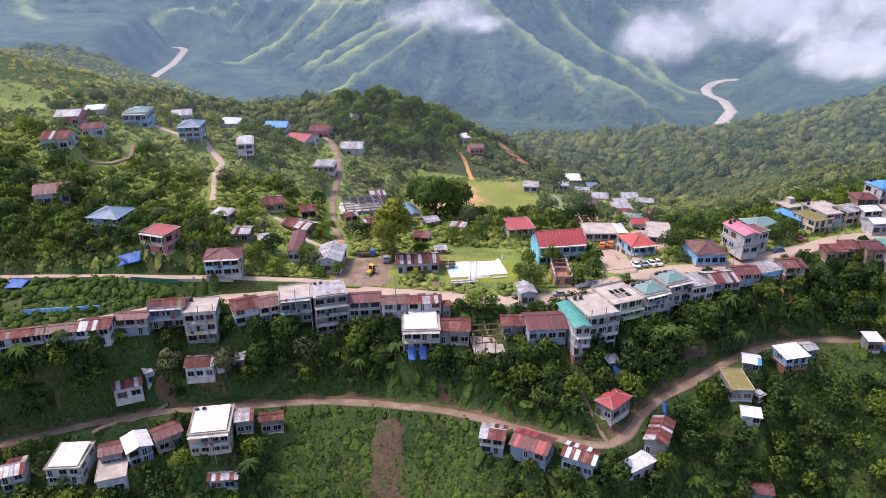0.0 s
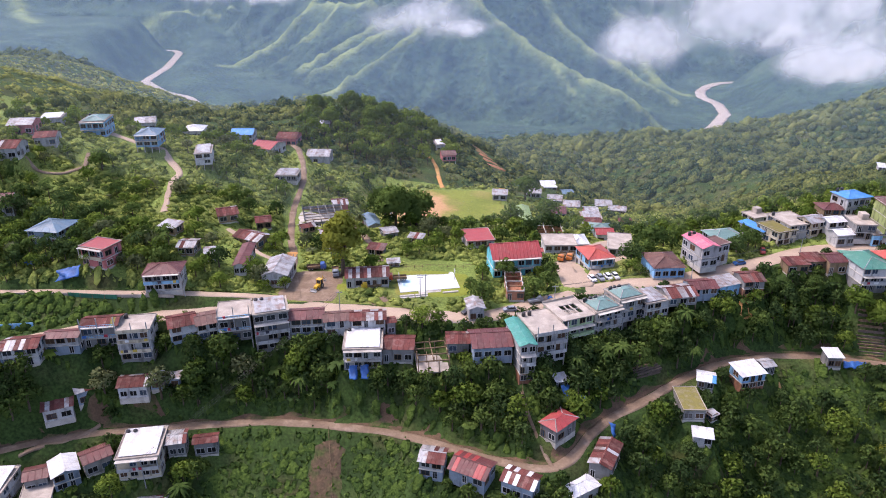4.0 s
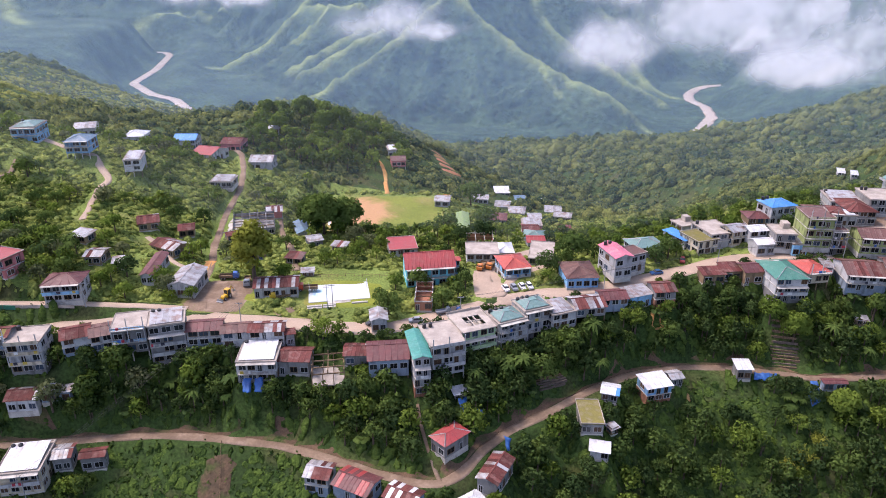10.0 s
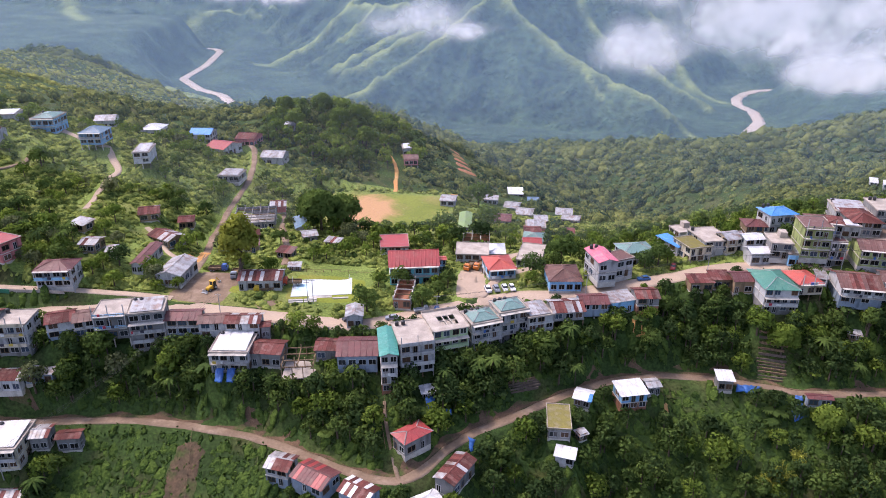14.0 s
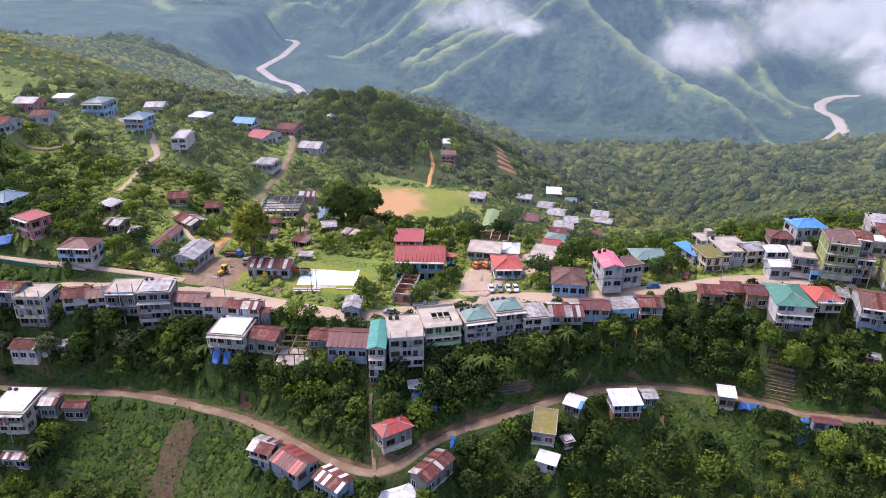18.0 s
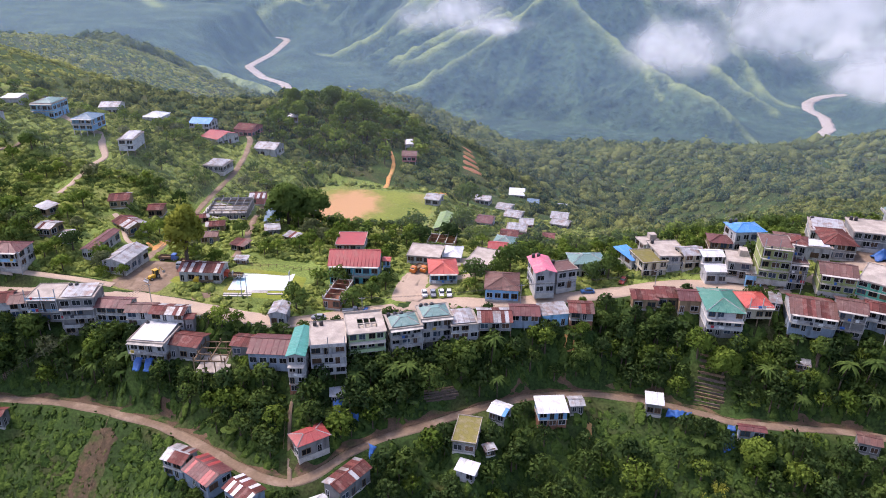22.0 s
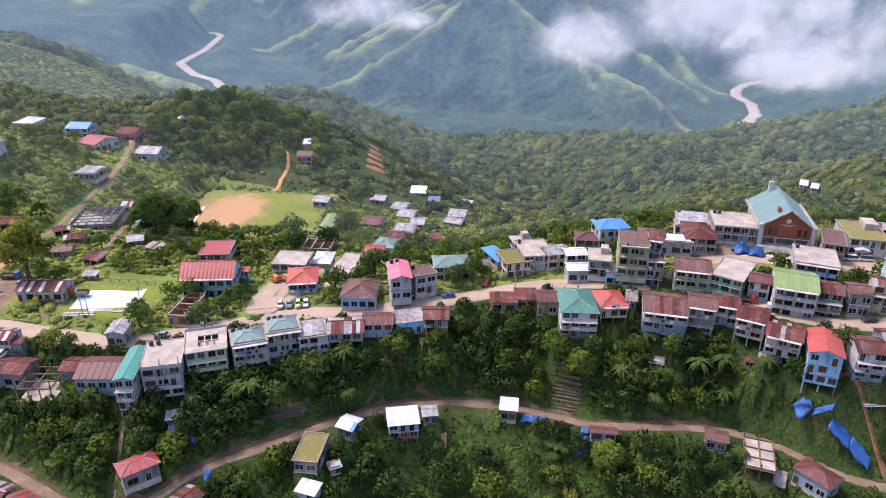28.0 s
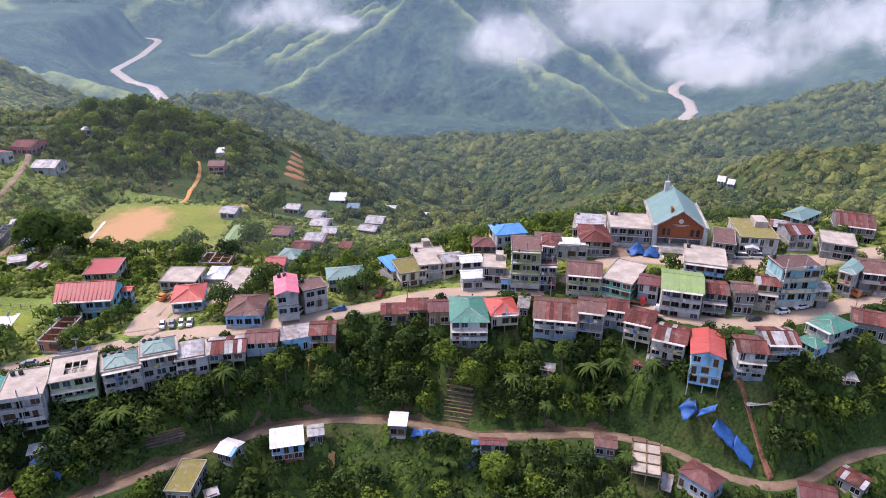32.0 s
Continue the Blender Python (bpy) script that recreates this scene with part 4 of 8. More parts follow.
house(-92.0, 196.3, 14.0, 8.5, 7.1, 6.1, -19, "flat", "red", "pink", "two-storey pink house with bright red flat roof and balconies", balcony=(1,))
house(-114.3, 208.5, 15.9, 10.4, 10.5, 4.5, -9, "hip", "slate", "bluegrey", "two-storey blue-grey house with slate blue hipped metal roof")
house(-137.7, 221.4, 19.4, 10.6, 12.2, 4.0, 22, "gable", "maroon", "white", "single-storey white house with dark maroon gabled metal roof")
house(-71.0, 188.0, 9.1, 10.1, 8.2, 5.6, 8, "hip", "maroon", "white", "two-storey white house with dark maroon hipped metal roof")
house(-49.4, 202.7, 7.6, 3.5, 16.7, 3.5, 4, "gabley", "maroon", "white", "single-storey white house with dark maroon gabled metal roof")
house(-40.1, 199.0, 5.4, 7.7, 12.9, 4.0, -1, "gabley", "tin", "white", "single-storey white house with grey tin gabled metal roof")
house(-65.5, 242.3, 9.4, 6.8, 8.8, 3.0, 22, "gable", "rust", "timber", "single-storey timber house with rusty brown gabled metal roof of patched sheets", patched="tin")
house(-53.6, 247.8, 4.7, 5.2, 6.7, 3.0, 17, "gable", "rust", "timber", "single-storey timber house with rusty brown gabled metal roof")
house(-57.6, 231.6, 6.0, 10.8, 7.2, 3.0, -29, "gable", "rust", "timber", "single-storey timber house with rusty brown gabled metal roof of patched sheets", patched="tin")
house(-67.5, 206.5, 12.6, 5.0, 6.5, 3.0, 0, "gable", "tin", "timber", "single-storey timber house with grey tin gabled metal roof of patched sheets", patched="rust")
house(-78.2, 220.4, 14.7, 6.2, 4.6, 2.6, -20, "shed", "tin", "timber", "single-storey timber house with grey tin single-pitch metal roof")
house(-59.3, 206.9, 10.8, 2.8, 4.1, 2.4, 16, "shed", "tin", "timber", "single-storey timber house with grey tin single-pitch metal roof")
house(-31.6, 289.5, -3.4, 6.2, 8.1, 3.0, 13, "gable", "rust", "pink", "single-storey pink house with rusty brown gabled metal roof of patched sheets", patched="tin")
house(-13.7, 264.0, -3.9, 5.0, 12.8, 4.0, 19, "gabley", "slate", "white", "single-storey white house with slate blue gabled metal roof")
house(-14.2, 199.2, 4.8, 12.9, 7.6, 3.5, 6, "gable", "rust", "white", "single-storey white house with rusty brown gabled metal roof of patched sheets", patched="tin")
house(-39.0, 264.2, -2.0, 16.0, 19.0, 3.0, 14, "frame", "tin", "grey", "grey building with unfinished concrete frame on top")
house(24.3, 237.3, -0.8, 9.9, 11.8, 5.0, 9, "flat", "red", "white", "two-storey white house with bright red flat roof")
house(34.6, 192.7, 3.9, 5.1, 13.4, 3.0, -1, "frame", "tin", "brick", "brick building with unfinished concrete frame on top")
house(51.5, 231.7, 0.0, 11.1, 10.5, 5.0, 0, "flat", "concrete", "white", "two-storey white house with pale concrete flat roof")
house(52.8, 261.7, -6.5, 10.4, 8.7, 4.0, 0, "frame", "tin", "brick", "brick building with unfinished concrete frame on top")
house(62.8, 240.1, -1.8, 5.8, 9.1, 4.0, 2, "hip", "white", "white", "single-storey white house with white metal hipped metal roof")
house(72.1, 224.6, 1.8, 7.8, 14.9, 5.0, -11, "flat", "concrete", "white", "two-storey white house with pale concrete flat roof")
house(81.4, 203.3, 6.0, 9.7, 11.8, 3.6, 4, "hip", "brown", "blue", "single-storey blue house with weathered brown hipped metal roof")
house(95.9, 204.1, 9.0, 5.7, 10.9, 6.9, 15, "gabley", "pink", "white", "three-storey white house with pink gabled metal roof", tanks=2)
house(102.1, 210.1, 7.9, 6.6, 6.3, 5.9, 28, "flat", "brown", "white", "two-storey white house with weathered brown flat roof")
house(106.9, 221.9, 6.6, 10.6, 8.0, 5.0, 13, "hip", "seagreen", "white", "two-storey white house with pale sea-green hipped metal roof")
house(125.5, 228.5, 6.6, 4.3, 9.6, 5.0, 31, "shed", "blue", "white", "two-storey white house with bright blue single-pitch metal roof")
house(128.4, 223.5, 8.0, 8.0, 9.9, 5.0, 20, "flat", "moss", "cream", "two-storey cream house with mossy stained flat roof")
house(131.4, 248.3, 3.8, 6.8, 6.9, 5.0, 18, "flat", "concrete", "white", "two-storey white house with pale concrete flat roof")
house(133.8, 227.0, 9.1, 9.4, 12.2, 5.0, 14, "flat", "concrete", "white", "two-storey white house with pale concrete flat roof", tanks=1)
house(141.2, 227.5, 10.0, 6.7, 6.7, 5.0, 19, "gable", "tin", "cream", "two-storey cream house with grey tin gabled metal roof")
house(146.6, 226.7, 10.6, 6.3, 5.2, 5.0, 12, "gable", "white", "white", "two-storey white house with white metal gabled metal roof")
house(150.4, 237.8, 11.2, 8.2, 7.0, 5.0, -1, "hip", "maroon", "timber", "two-storey timber house with dark maroon hipped metal roof")
house(157.5, 237.1, 13.7, 9.6, 7.8, 6.8, 14, "hip", "blue", "white", "three-storey white house with bright blue hipped metal roof", tanks=2)
house(160.8, 219.0, 13.1, 8.3, 10.3, 10.2, -5, "flat", "brown", "olive", "four-storey olive green house with weathered brown flat roof and balconies", balcony=(1,2,3))
house(169.6, 222.5, 13.7, 3.8, 6.7, 10.2, -16, "hip", "rust", "grey", "four-storey grey house with rusty brown hipped metal roof")
house(146.9, 220.7, 9.4, 6.5, 5.3, 4.0, 8, "gable", "white", "white", "single-storey white house with white metal gabled metal roof")
house(152.7, 221.3, 11.7, 6.4, 8.9, 5.0, -5, "flat", "concrete", "grey", "two-storey grey house with pale concrete flat roof")
house(158.0, 219.5, 9.8, 4.5, 5.4, 4.0, -5, "flat", "tin", "lightblue", "single-storey light blue house with grey tin flat roof")
house(143.7, 198.6, 3.8, 9.7, 14.0, 7.6, 2, "hip", "green", "white", "three-storey white house with dark green hipped metal roof and balconies", balcony=(1,), base="grey")
house(154.6, 201.9, 6.2, 7.4, 9.3, 5.6, 9, "hip", "coral", "cream", "two-storey cream house with coral red hipped metal roof on posts", balcony=(1,), stilts=2)
house(162.2, 206.7, 8.5, 2.5, 5.6, 3.3, -9, "shed", "tin", "grey", "single-storey grey house with grey tin single-pitch metal roof")
house(124.4, 205.9, 6.1, 7.0, 4.6, 3.3, 5, "shed", "rust", "timber", "single-storey timber house with rusty brown single-pitch metal roof")
house(131.5, 207.7, 6.5, 5.6, 5.1, 3.3, 5, "shed", "rust", "timber", "single-storey timber house with rusty brown single-pitch metal roof")
house(137.5, 206.1, 6.0, 8.5, 6.9, 4.2, 5, "gable", "maroon", "timber", "two-storey timber house with dark maroon gabled metal roof")
house(81.5, 187.5, 2.3, 9.0, 7.9, 4.9, 11, "gable", "rust", "grey", "two-storey grey house with rusty brown gabled metal roof on posts", patched="tin", stilts=2)
house(90.0, 192.2, 3.2, 7.8, 6.4, 4.5, 8, "gable", "maroon", "white", "two-storey white house with dark maroon gabled metal roof on posts", stilts=2, base="bluegrey")
house(98.9, 194.4, 3.4, 7.6, 5.1, 4.1, 21, "shed", "tin", "lightblue", "two-storey light blue house with grey tin single-pitch metal roof")
house(106.4, 195.1, 3.9, 6.3, 6.9, 4.9, 6, "gable", "rust", "grey", "two-storey grey house with rusty brown gabled metal roof of patched sheets", patched="brown", base="brick")
house(74.3, 184.4, 2.1, 7.6, 8.5, 4.6, 21, "flat", "tin", "white", "two-storey white house with grey tin flat roof")
house(66.0, 183.4, -1.3, 8.8, 7.6, 9.7, 23, "flat", "seagreen", "white", "four-storey white house with pale sea-green flat roof and balconies", balcony=(1,2), base="grey", tanks=3)
house(58.4, 178.4, -3.4, 8.9, 8.0, 10.6, 25, "flat", "seagreen", "white", "four-storey white house with pale sea-green flat roof and balconies", balcony=(1,2,3), base="grey", tanks=3)
house(48.2, 173.4, -2.5, 9.8, 10.6, 10.0, 22, "ring", "tin", "green", "pale green building with an open light well in its concrete roof", balcony=(1,))
house(39.8, 166.7, -4.3, 9.2, 11.9, 11.4, 18, "flat", "concrete", "white", "four-storey white house with pale concrete flat roof and balconies", balcony=(1,2,3), tanks=2)
house(35.5, 161.9, -4.7, 4.1, 13.9, 11.4, 11, "gabley", "teal", "white", "four-storey white house with teal green gabled metal roof and balconies", base="brick", balcony=(2,))
house(23.5, 164.7, -1.2, 10.3, 9.4, 5.6, 6, "gable", "maroon", "white", "two-storey white house with dark maroon gabled metal roof on posts", stilts=2, base="bluegrey")
house(8.9, 162.6, -3.7, 8.3, 9.7, 5.0, 8, "frame", "tin", "timber", "timber building with unfinished concrete frame on top on posts", stilts=1.5)
house(16.6, 169.1, 0.0, 5.8, 5.9, 3.3, 1, "gable", "rust", "grey", "single-storey grey house with rusty brown gabled metal roof of patched sheets", patched="tin")
house(-11.0, 165.2, -2.6, 10.1, 10.2, 6.1, 3, "flat", "white", "white", "three-storey white house with white metal flat roof and balconies", balcony=(1,), base="grey")
house(-0.8, 167.8, -1.8, 8.0, 7.0, 4.2, -2, "gable", "rust", "grey", "two-storey grey house with rusty brown gabled metal roof")
house(-26.9, 175.3, 2.1, 9.1, 6.2, 4.9, 7, "gable", "maroon", "white", "two-storey white house with dark maroon gabled metal roof", base="bluegrey")
house(-17.2, 174.6, 1.9, 7.1, 5.4, 4.9, 10, "gable", "brown", "white", "two-storey white house with weathered brown gabled metal roof")
house(-9.9, 175.1, 2.0, 9.3, 5.6, 4.9, 5, "gable", "rust", "white", "two-storey white house with rusty brown gabled metal roof of patched sheets", patched="tin")
house(0.0, 175.7, 1.8, 2.2, 2.8, 4.1, 13, "gable", "rust", "grey", "two-storey grey house with rusty brown gabled metal roof")
house(-45.7, 172.3, -0.6, 8.7, 9.0, 9.7, 13, "flat", "concrete", "grey", "four-storey grey house with pale concrete flat roof and balconies", balcony=(1,2))
house(-36.0, 172.7, -1.7, 9.3, 8.6, 11.4, 17, "flat", "tin", "grey", "four-storey grey house with grey tin flat roof and balconies", balcony=(1,2), base="grey")
house(-58.0, 169.8, 2.6, 6.9, 7.2, 4.9, 24, "gable", "rust", "white", "two-storey white house with rusty brown gabled metal roof", base="bluegrey")
house(-51.0, 171.3, 2.6, 5.2, 7.1, 4.9, 23, "gable", "brown", "white", "two-storey white house with weathered brown gabled metal roof", base="bluegrey")
house(-70.9, 166.9, -1.1, 8.3, 8.4, 9.2, 9, "flat", "concrete", "white", "four-storey white house with pale concrete flat roof and balconies", balcony=(1,2,3))
house(-80.5, 167.8, 0.6, 9.0, 5.9, 8.4, 8, "gable", "rust", "grey", "three-storey grey house with rusty brown gabled metal roof of patched sheets", balcony=(1,2), patched="moss")
house(-88.9, 164.5, 2.7, 8.4, 4.2, 4.9, 6, "gable", "maroon", "white", "two-storey white house with dark maroon gabled metal roof", base="bluegrey")
house(-96.4, 158.2, 2.9, 8.3, 6.5, 4.9, 10, "gable", "rust", "white", "two-storey white house with rusty brown gabled metal roof of patched sheets", patched="tin")
house(-103.7, 156.6, 3.3, 7.3, 4.8, 4.5, 12, "gable", "brown", "white", "two-storey white house with weathered brown gabled metal roof", base="bluegrey")
house(-113.8, 153.5, 2.8, 10.3, 4.6, 5.2, 16, "gable", "rust", "white", "two-storey white house with rusty brown gabled metal roof of patched sheets", patched="brown", base="bluegrey")
house(-64.3, 142.0, -19.3, 9.9, 11.3, 6.1, 9, "flat", "white", "cream", "three-storey cream house with white metal flat roof and balconies", balcony=(1,), tanks=2)
house(-54.4, 148.8, -18.0, 4.2, 5.2, 4.1, 11, "gable", "tin", "grey", "two-storey grey house with grey tin gabled metal roof of patched sheets", patched="rust")
house(-48.2, 150.1, -18.9, 5.6, 3.3, 4.1, 10, "gable", "rust", "grey", "two-storey grey house with rusty brown gabled metal roof")
house(-73.3, 143.8, -20.1, 6.4, 5.2, 4.1, 38, "gable", "maroon", "grey", "two-storey grey house with dark maroon gabled metal roof")
house(-79.3, 139.9, -21.7, 5.7, 6.9, 4.9, 34, "gabley", "white", "bluegrey", "two-storey blue-grey house with white metal gabled metal roof")
house(-86.7, 140.0, -22.0, 5.1, 4.8, 4.1, 20, "gable", "maroon", "grey", "two-storey grey house with dark maroon gabled metal roof")
house(-85.1, 133.5, -24.6, 6.7, 8.3, 4.1, 18, "flat", "concrete", "white", "two-storey white house with pale concrete flat roof")
house(-97.4, 134.4, -22.0, 8.1, 9.6, 4.6, 4, "flat", "white", "white", "two-storey white house with white metal flat roof")
house(-106.7, 131.5, -22.1, 4.8, 6.3, 4.9, 21, "gable", "tin", "white", "two-storey white house with grey tin gabled metal roof of patched sheets", patched="rust", base="bluegrey")
house(-87.7, 154.7, -11.9, 6.9, 6.4, 3.7, 23, "gable", "rust", "white", "two-storey white house with rusty brown gabled metal roof of patched sheets", patched="tin")
house(-80.7, 159.5, -10.1, 5.2, 4.4, 4.1, 37, "gable", "rust", "bluegrey", "two-storey blue-grey house with rusty brown gabled metal roof of patched sheets", patched="tin")
house(-69.9, 159.9, -8.2, 7.3, 6.3, 3.7, 7, "gable", "rust", "white", "two-storey white house with rusty brown gabled metal roof of patched sheets", patched="tin")
house(-62.5, 162.9, -7.4, 7.4, 5.1, 3.3, 6, "shed", "tin", "bluegrey", "single-storey blue-grey house with grey tin single-pitch metal roof")
house(-59.2, 137.7, -26.8, 6.9, 3.6, 3.3, 6, "gable", "tin", "bluegrey", "single-storey blue-grey house with grey tin gabled metal roof of patched sheets", patched="rust")
house(9.5, 141.9, -18.3, 5.8, 5.6, 4.9, -12, "gable", "tin", "white", "two-storey white house with grey tin gabled metal roof of patched sheets", patched="rust", base="bluegrey")
house(16.8, 138.8, -17.9, 9.1, 6.7, 4.9, -27, "gable", "maroon", "white", "two-storey white house with dark maroon gabled metal roof on posts", patched="red", stilts=2, base="bluegrey")
house(29.0, 134.9, -17.3, 7.7, 5.3, 4.2, -27, "gable", "rust", "white", "two-storey white house with rusty brown gabled metal roof of patched sheets", patched="white", base="bluegrey")
house(43.6, 137.9, -21.7, 4.6, 8.0, 4.2, -59, "hip", "white", "white", "two-storey white house with white metal hipped metal roof")
house(50.9, 141.5, -17.8, 5.1, 10.3, 4.2, -28, "gabley", "rust", "grey", "two-storey grey house with rusty brown gabled metal roof of patched sheets", patched="tin")
house(39.8, 149.7, -12.0, 5.0, 8.0, 4.1, -47, "hip", "red", "grey", "two-storey grey house with bright red hipped metal roof")
house(79.8, 140.4, -33.7, 5.5, 4.0, 4.1, -14, "gable", "maroon", "grey", "two-storey grey house with dark maroon gabled metal roof")
house(99.9, 172.5, -14.7, 7.5, 5.8, 4.9, 14, "shed", "white", "blue", "two-storey blue house with white metal single-pitch metal roof on posts", base="brick", stilts=0)
house(86.7, 170.9, -12.7, 4.3, 4.9, 2.9, -19, "gable", "white", "grey", "single-storey grey house with white metal gabled metal roof of patched sheets", patched="blue")
house(78.9, 158.3, -14.1, 5.7, 10.2, 3.3, -2, "flat", "moss", "grey", "single-storey grey house with stained mossy flat roof")
house(80.6, 153.6, -18.2, 4.6, 3.4, 2.8, -14, "shed", "white", "white", "low annex with white sheet roof below a flat-roofed house")
house(87.4, 160.2, -16.2, 2.4, 2.0, 2.0, 30, "shed", "tin", "timber", "tiny timber shed with tin roof on the slope")
house(108.2, 177.3, -12.7, 3.4, 3.8, 2.9, 13, "gable", "tin", "grey", "single-storey grey house with grey tin gabled metal roof")
house(128.2, 180.8, -12.4, 4.0, 4.2, 3.7, -3, "shed", "white", "grey", "two-storey grey house with white metal single-pitch metal roof")
house(151.4, 176.4, -13.5, 6.2, 2.0, 2.9, -2, "gable", "maroon", "bluegrey", "single-storey blue-grey house with dark maroon gabled metal roof")
house(180.0, 176.1, -13.5, 4.9, 4.0, 3.3, -11, "gable", "brown", "grey", "single-storey grey house with weathered brown gabled metal roof")
house(187.0, 167.4, -14.1, 6.7, 11.2, 3.5, -14, "frame", "tin", "timber", "timber building with unfinished concrete frame on top on posts", stilts=3.2)
house(198.7, 168.2, -15.0, 8.2, 5.8, 4.1, -50, "hip", "maroon", "bluegrey", "two-storey blue-grey house with dark maroon hipped metal roof")
house(194.1, 166.6, -17.3, 2.0, 5.1, 2.5, -24, "shed", "tin", "timber", "single-storey timber house with grey tin single-pitch metal roof")
house(225.0, 161.8, -15.3, 7.3, 5.1, 3.3, -16, "gable", "maroon", "grey", "single-storey grey house with dark maroon gabled metal roof")
house(237.6, 170.1, -16.3, 5.8, 4.9, 3.3, -51, "gable", "rust", "grey", "single-storey grey house with rusty brown gabled metal roof of patched sheets", patched="tin")
house(168.0, 194.2, -2.2, 3.1, 3.3, 2.1, -12, "shed", "tin", "timber", "single-storey timber house with grey tin single-pitch metal roof")
house(241.3, 188.2, 0.4, 6.2, 3.2, 2.1, -8, "shed", "tin", "timber", "single-storey timber house with grey tin single-pitch metal roof")
house(216.5, 178.2, -0.9, 6.0, 2.7, 2.1, 7, "shed", "tin", "timber", "single-storey timber house with grey tin single-pitch metal roof")
house(191.6, 191.5, 1.6, 2.0, 4.0, 2.1, -21, "shed", "rust", "timber", "single-storey timber house with rusty brown single-pitch metal roof")
house(194.6, 190.9, 3.2, 4.8, 3.7, 2.1, -21, "shed", "tin", "timber", "single-storey timber house with grey tin single-pitch metal roof of patched sheets", patched="rust")
house(165.8, 200.1, 4.6, 11.3, 12.1, 7.6, -8, "gable", "brown", "white", "two-storey white house with weathered brown gabled metal roof on posts", patched="rust", stilts=2.5, base="bluegrey")
house(177.5, 200.6, 3.6, 6.9, 8.3, 10.6, -12, "gable", "brown", "grey", "three-storey grey house with weathered brown gabled metal roof on posts", balcony=(1,2), stilts=2.5)
house(185.0, 201.8, 8.8, 5.6, 6.3, 5.6, -16, "gable", "rust", "white", "three-storey white house with rusty brown gabled metal roof", base="bluegrey")
house(189.0, 196.8, 6.1, 7.1, 8.5, 7.6, -25, "gable", "rust", "cream", "three-storey cream house with rusty brown gabled metal roof of patched sheets", patched="tin", balcony=(1,))
house(194.6, 189.9, 5.2, 8.1, 8.8, 7.6, -23, "gable", "rust", "white", "three-storey white house with rusty brown gabled metal roof of patched sheets", patched="tin", balcony=(1,))
house(202.4, 182.4, 2.4, 7.3, 11.7, 10.6, -17, "gabley", "coral", "lightblue", "three-storey light blue house with coral red gabled metal roof on posts", stilts=2)
house(213.7, 182.5, 6.1, 6.6, 8.1, 7.6, -8, "gable", "rust", "white", "three-storey white house with rusty brown gabled metal roof of patched sheets", patched="brown", balcony=(1,), base="bluegrey")
house(221.5, 185.0, 9.6, 7.7, 8.0, 4.9, -1, "gable", "rust", "grey", "two-storey grey house with rusty brown gabled metal roof of patched sheets", patched="tin", balcony=(1,))
house(233.2, 193.3, 3.4, 5.3, 8.1, 7.6, -61, "hip", "green", "lightblue", "three-storey light blue house with dark green hipped metal roof and balconies", base="turquoise", balcony=(1,))
house(236.8, 196.7, 8.7, 6.9, 9.0, 5.6, -61, "hip", "green", "white", "three-storey white house with dark green hipped metal roof and balconies", balcony=(1,))
house(199.7, 202.8, 11.7, 10.2, 12.6, 8.5, -15, "gable", "lime", "white", "three-storey white house with lime green gabled metal roof and balconies", balcony=(1,2))
house(211.0, 203.3, 11.2, 6.2, 8.0, 7.7, -12, "gable", "rust", "grey", "three-storey grey house with rusty brown gabled metal roof of patched sheets", patched="brown", balcony=(1,))
house(185.6, 212.2, 13.7, 8.4, 14.5, 4.6, -30, "flat", "concrete", "mint", "two-storey mint green house with pale concrete flat roof")
house(195.3, 209.5, 13.2, 5.2, 6.7, 5.0, -20, "gable", "maroon", "white", "two-storey white house with dark maroon gabled metal roof of patched sheets", patched="brown", base="bluegrey")
house(176.3, 214.0, 13.0, 9.3, 9.5, 5.6, -9, "gable", "brown", "olive", "three-storey olive green house with weathered brown gabled metal roof and balconies", balcony=(1,))
house(210.3, 218.3, 15.2, 11.1, 12.8, 5.5, -16, "flat", "concrete", "white", "two-storey white house with pale concrete flat roof and balconies", balcony=(1,))
house(219.2, 202.4, 12.8, 5.0, 6.5, 6.8, -7, "gable", "brown", "grey", "three-storey grey house with weathered brown gabled metal roof")
house(226.0, 205.2, 13.0, 5.2, 6.7, 7.7, -15, "gable", "rust", "cream", "three-storey cream house with rusty brown gabled metal roof of patched sheets", patched="tin", balcony=(1,))
house(231.7, 205.4, 15.0, 11.0, 7.4, 10.2, 7, "flat", "brown", "teal", "four-storey teal house with weathered brown flat roof and balconies", balcony=(1,2,3), tanks=1)
house(242.3, 207.2, 12.7, 3.8, 4.9, 5.9, -10, "gable", "tin", "grey", "two-storey grey house with grey tin gabled metal roof")
house(252.9, 215.4, 13.7, 3.8, 10.5, 6.8, -45, "hip", "seagreen", "white", "three-storey white house with pale sea-green hipped metal roof and balconies", balcony=(1,))
house(259.3, 215.5, 14.0, 7.8, 10.1, 5.9, -14, "gable", "brown", "grey", "two-storey grey house with weathered brown gabled metal roof")
house(248.4, 196.1, 10.8, 8.4, 8.2, 4.1, -22, "gable", "rust", "grey", "two-storey grey house with rusty brown gabled metal roof of patched sheets", patched="brown")
house(182.6, 245.6, 14.4, 10.7, 13.1, 5.0, -12, "flat", "tin", "white", "two-storey white house with grey tin flat roof", tanks=1)
house(183.6, 234.9, 14.7, 9.2, 13.8, 5.0, -2, "hip", "rust", "grey", "two-storey grey house with rusty brown hipped metal roof")
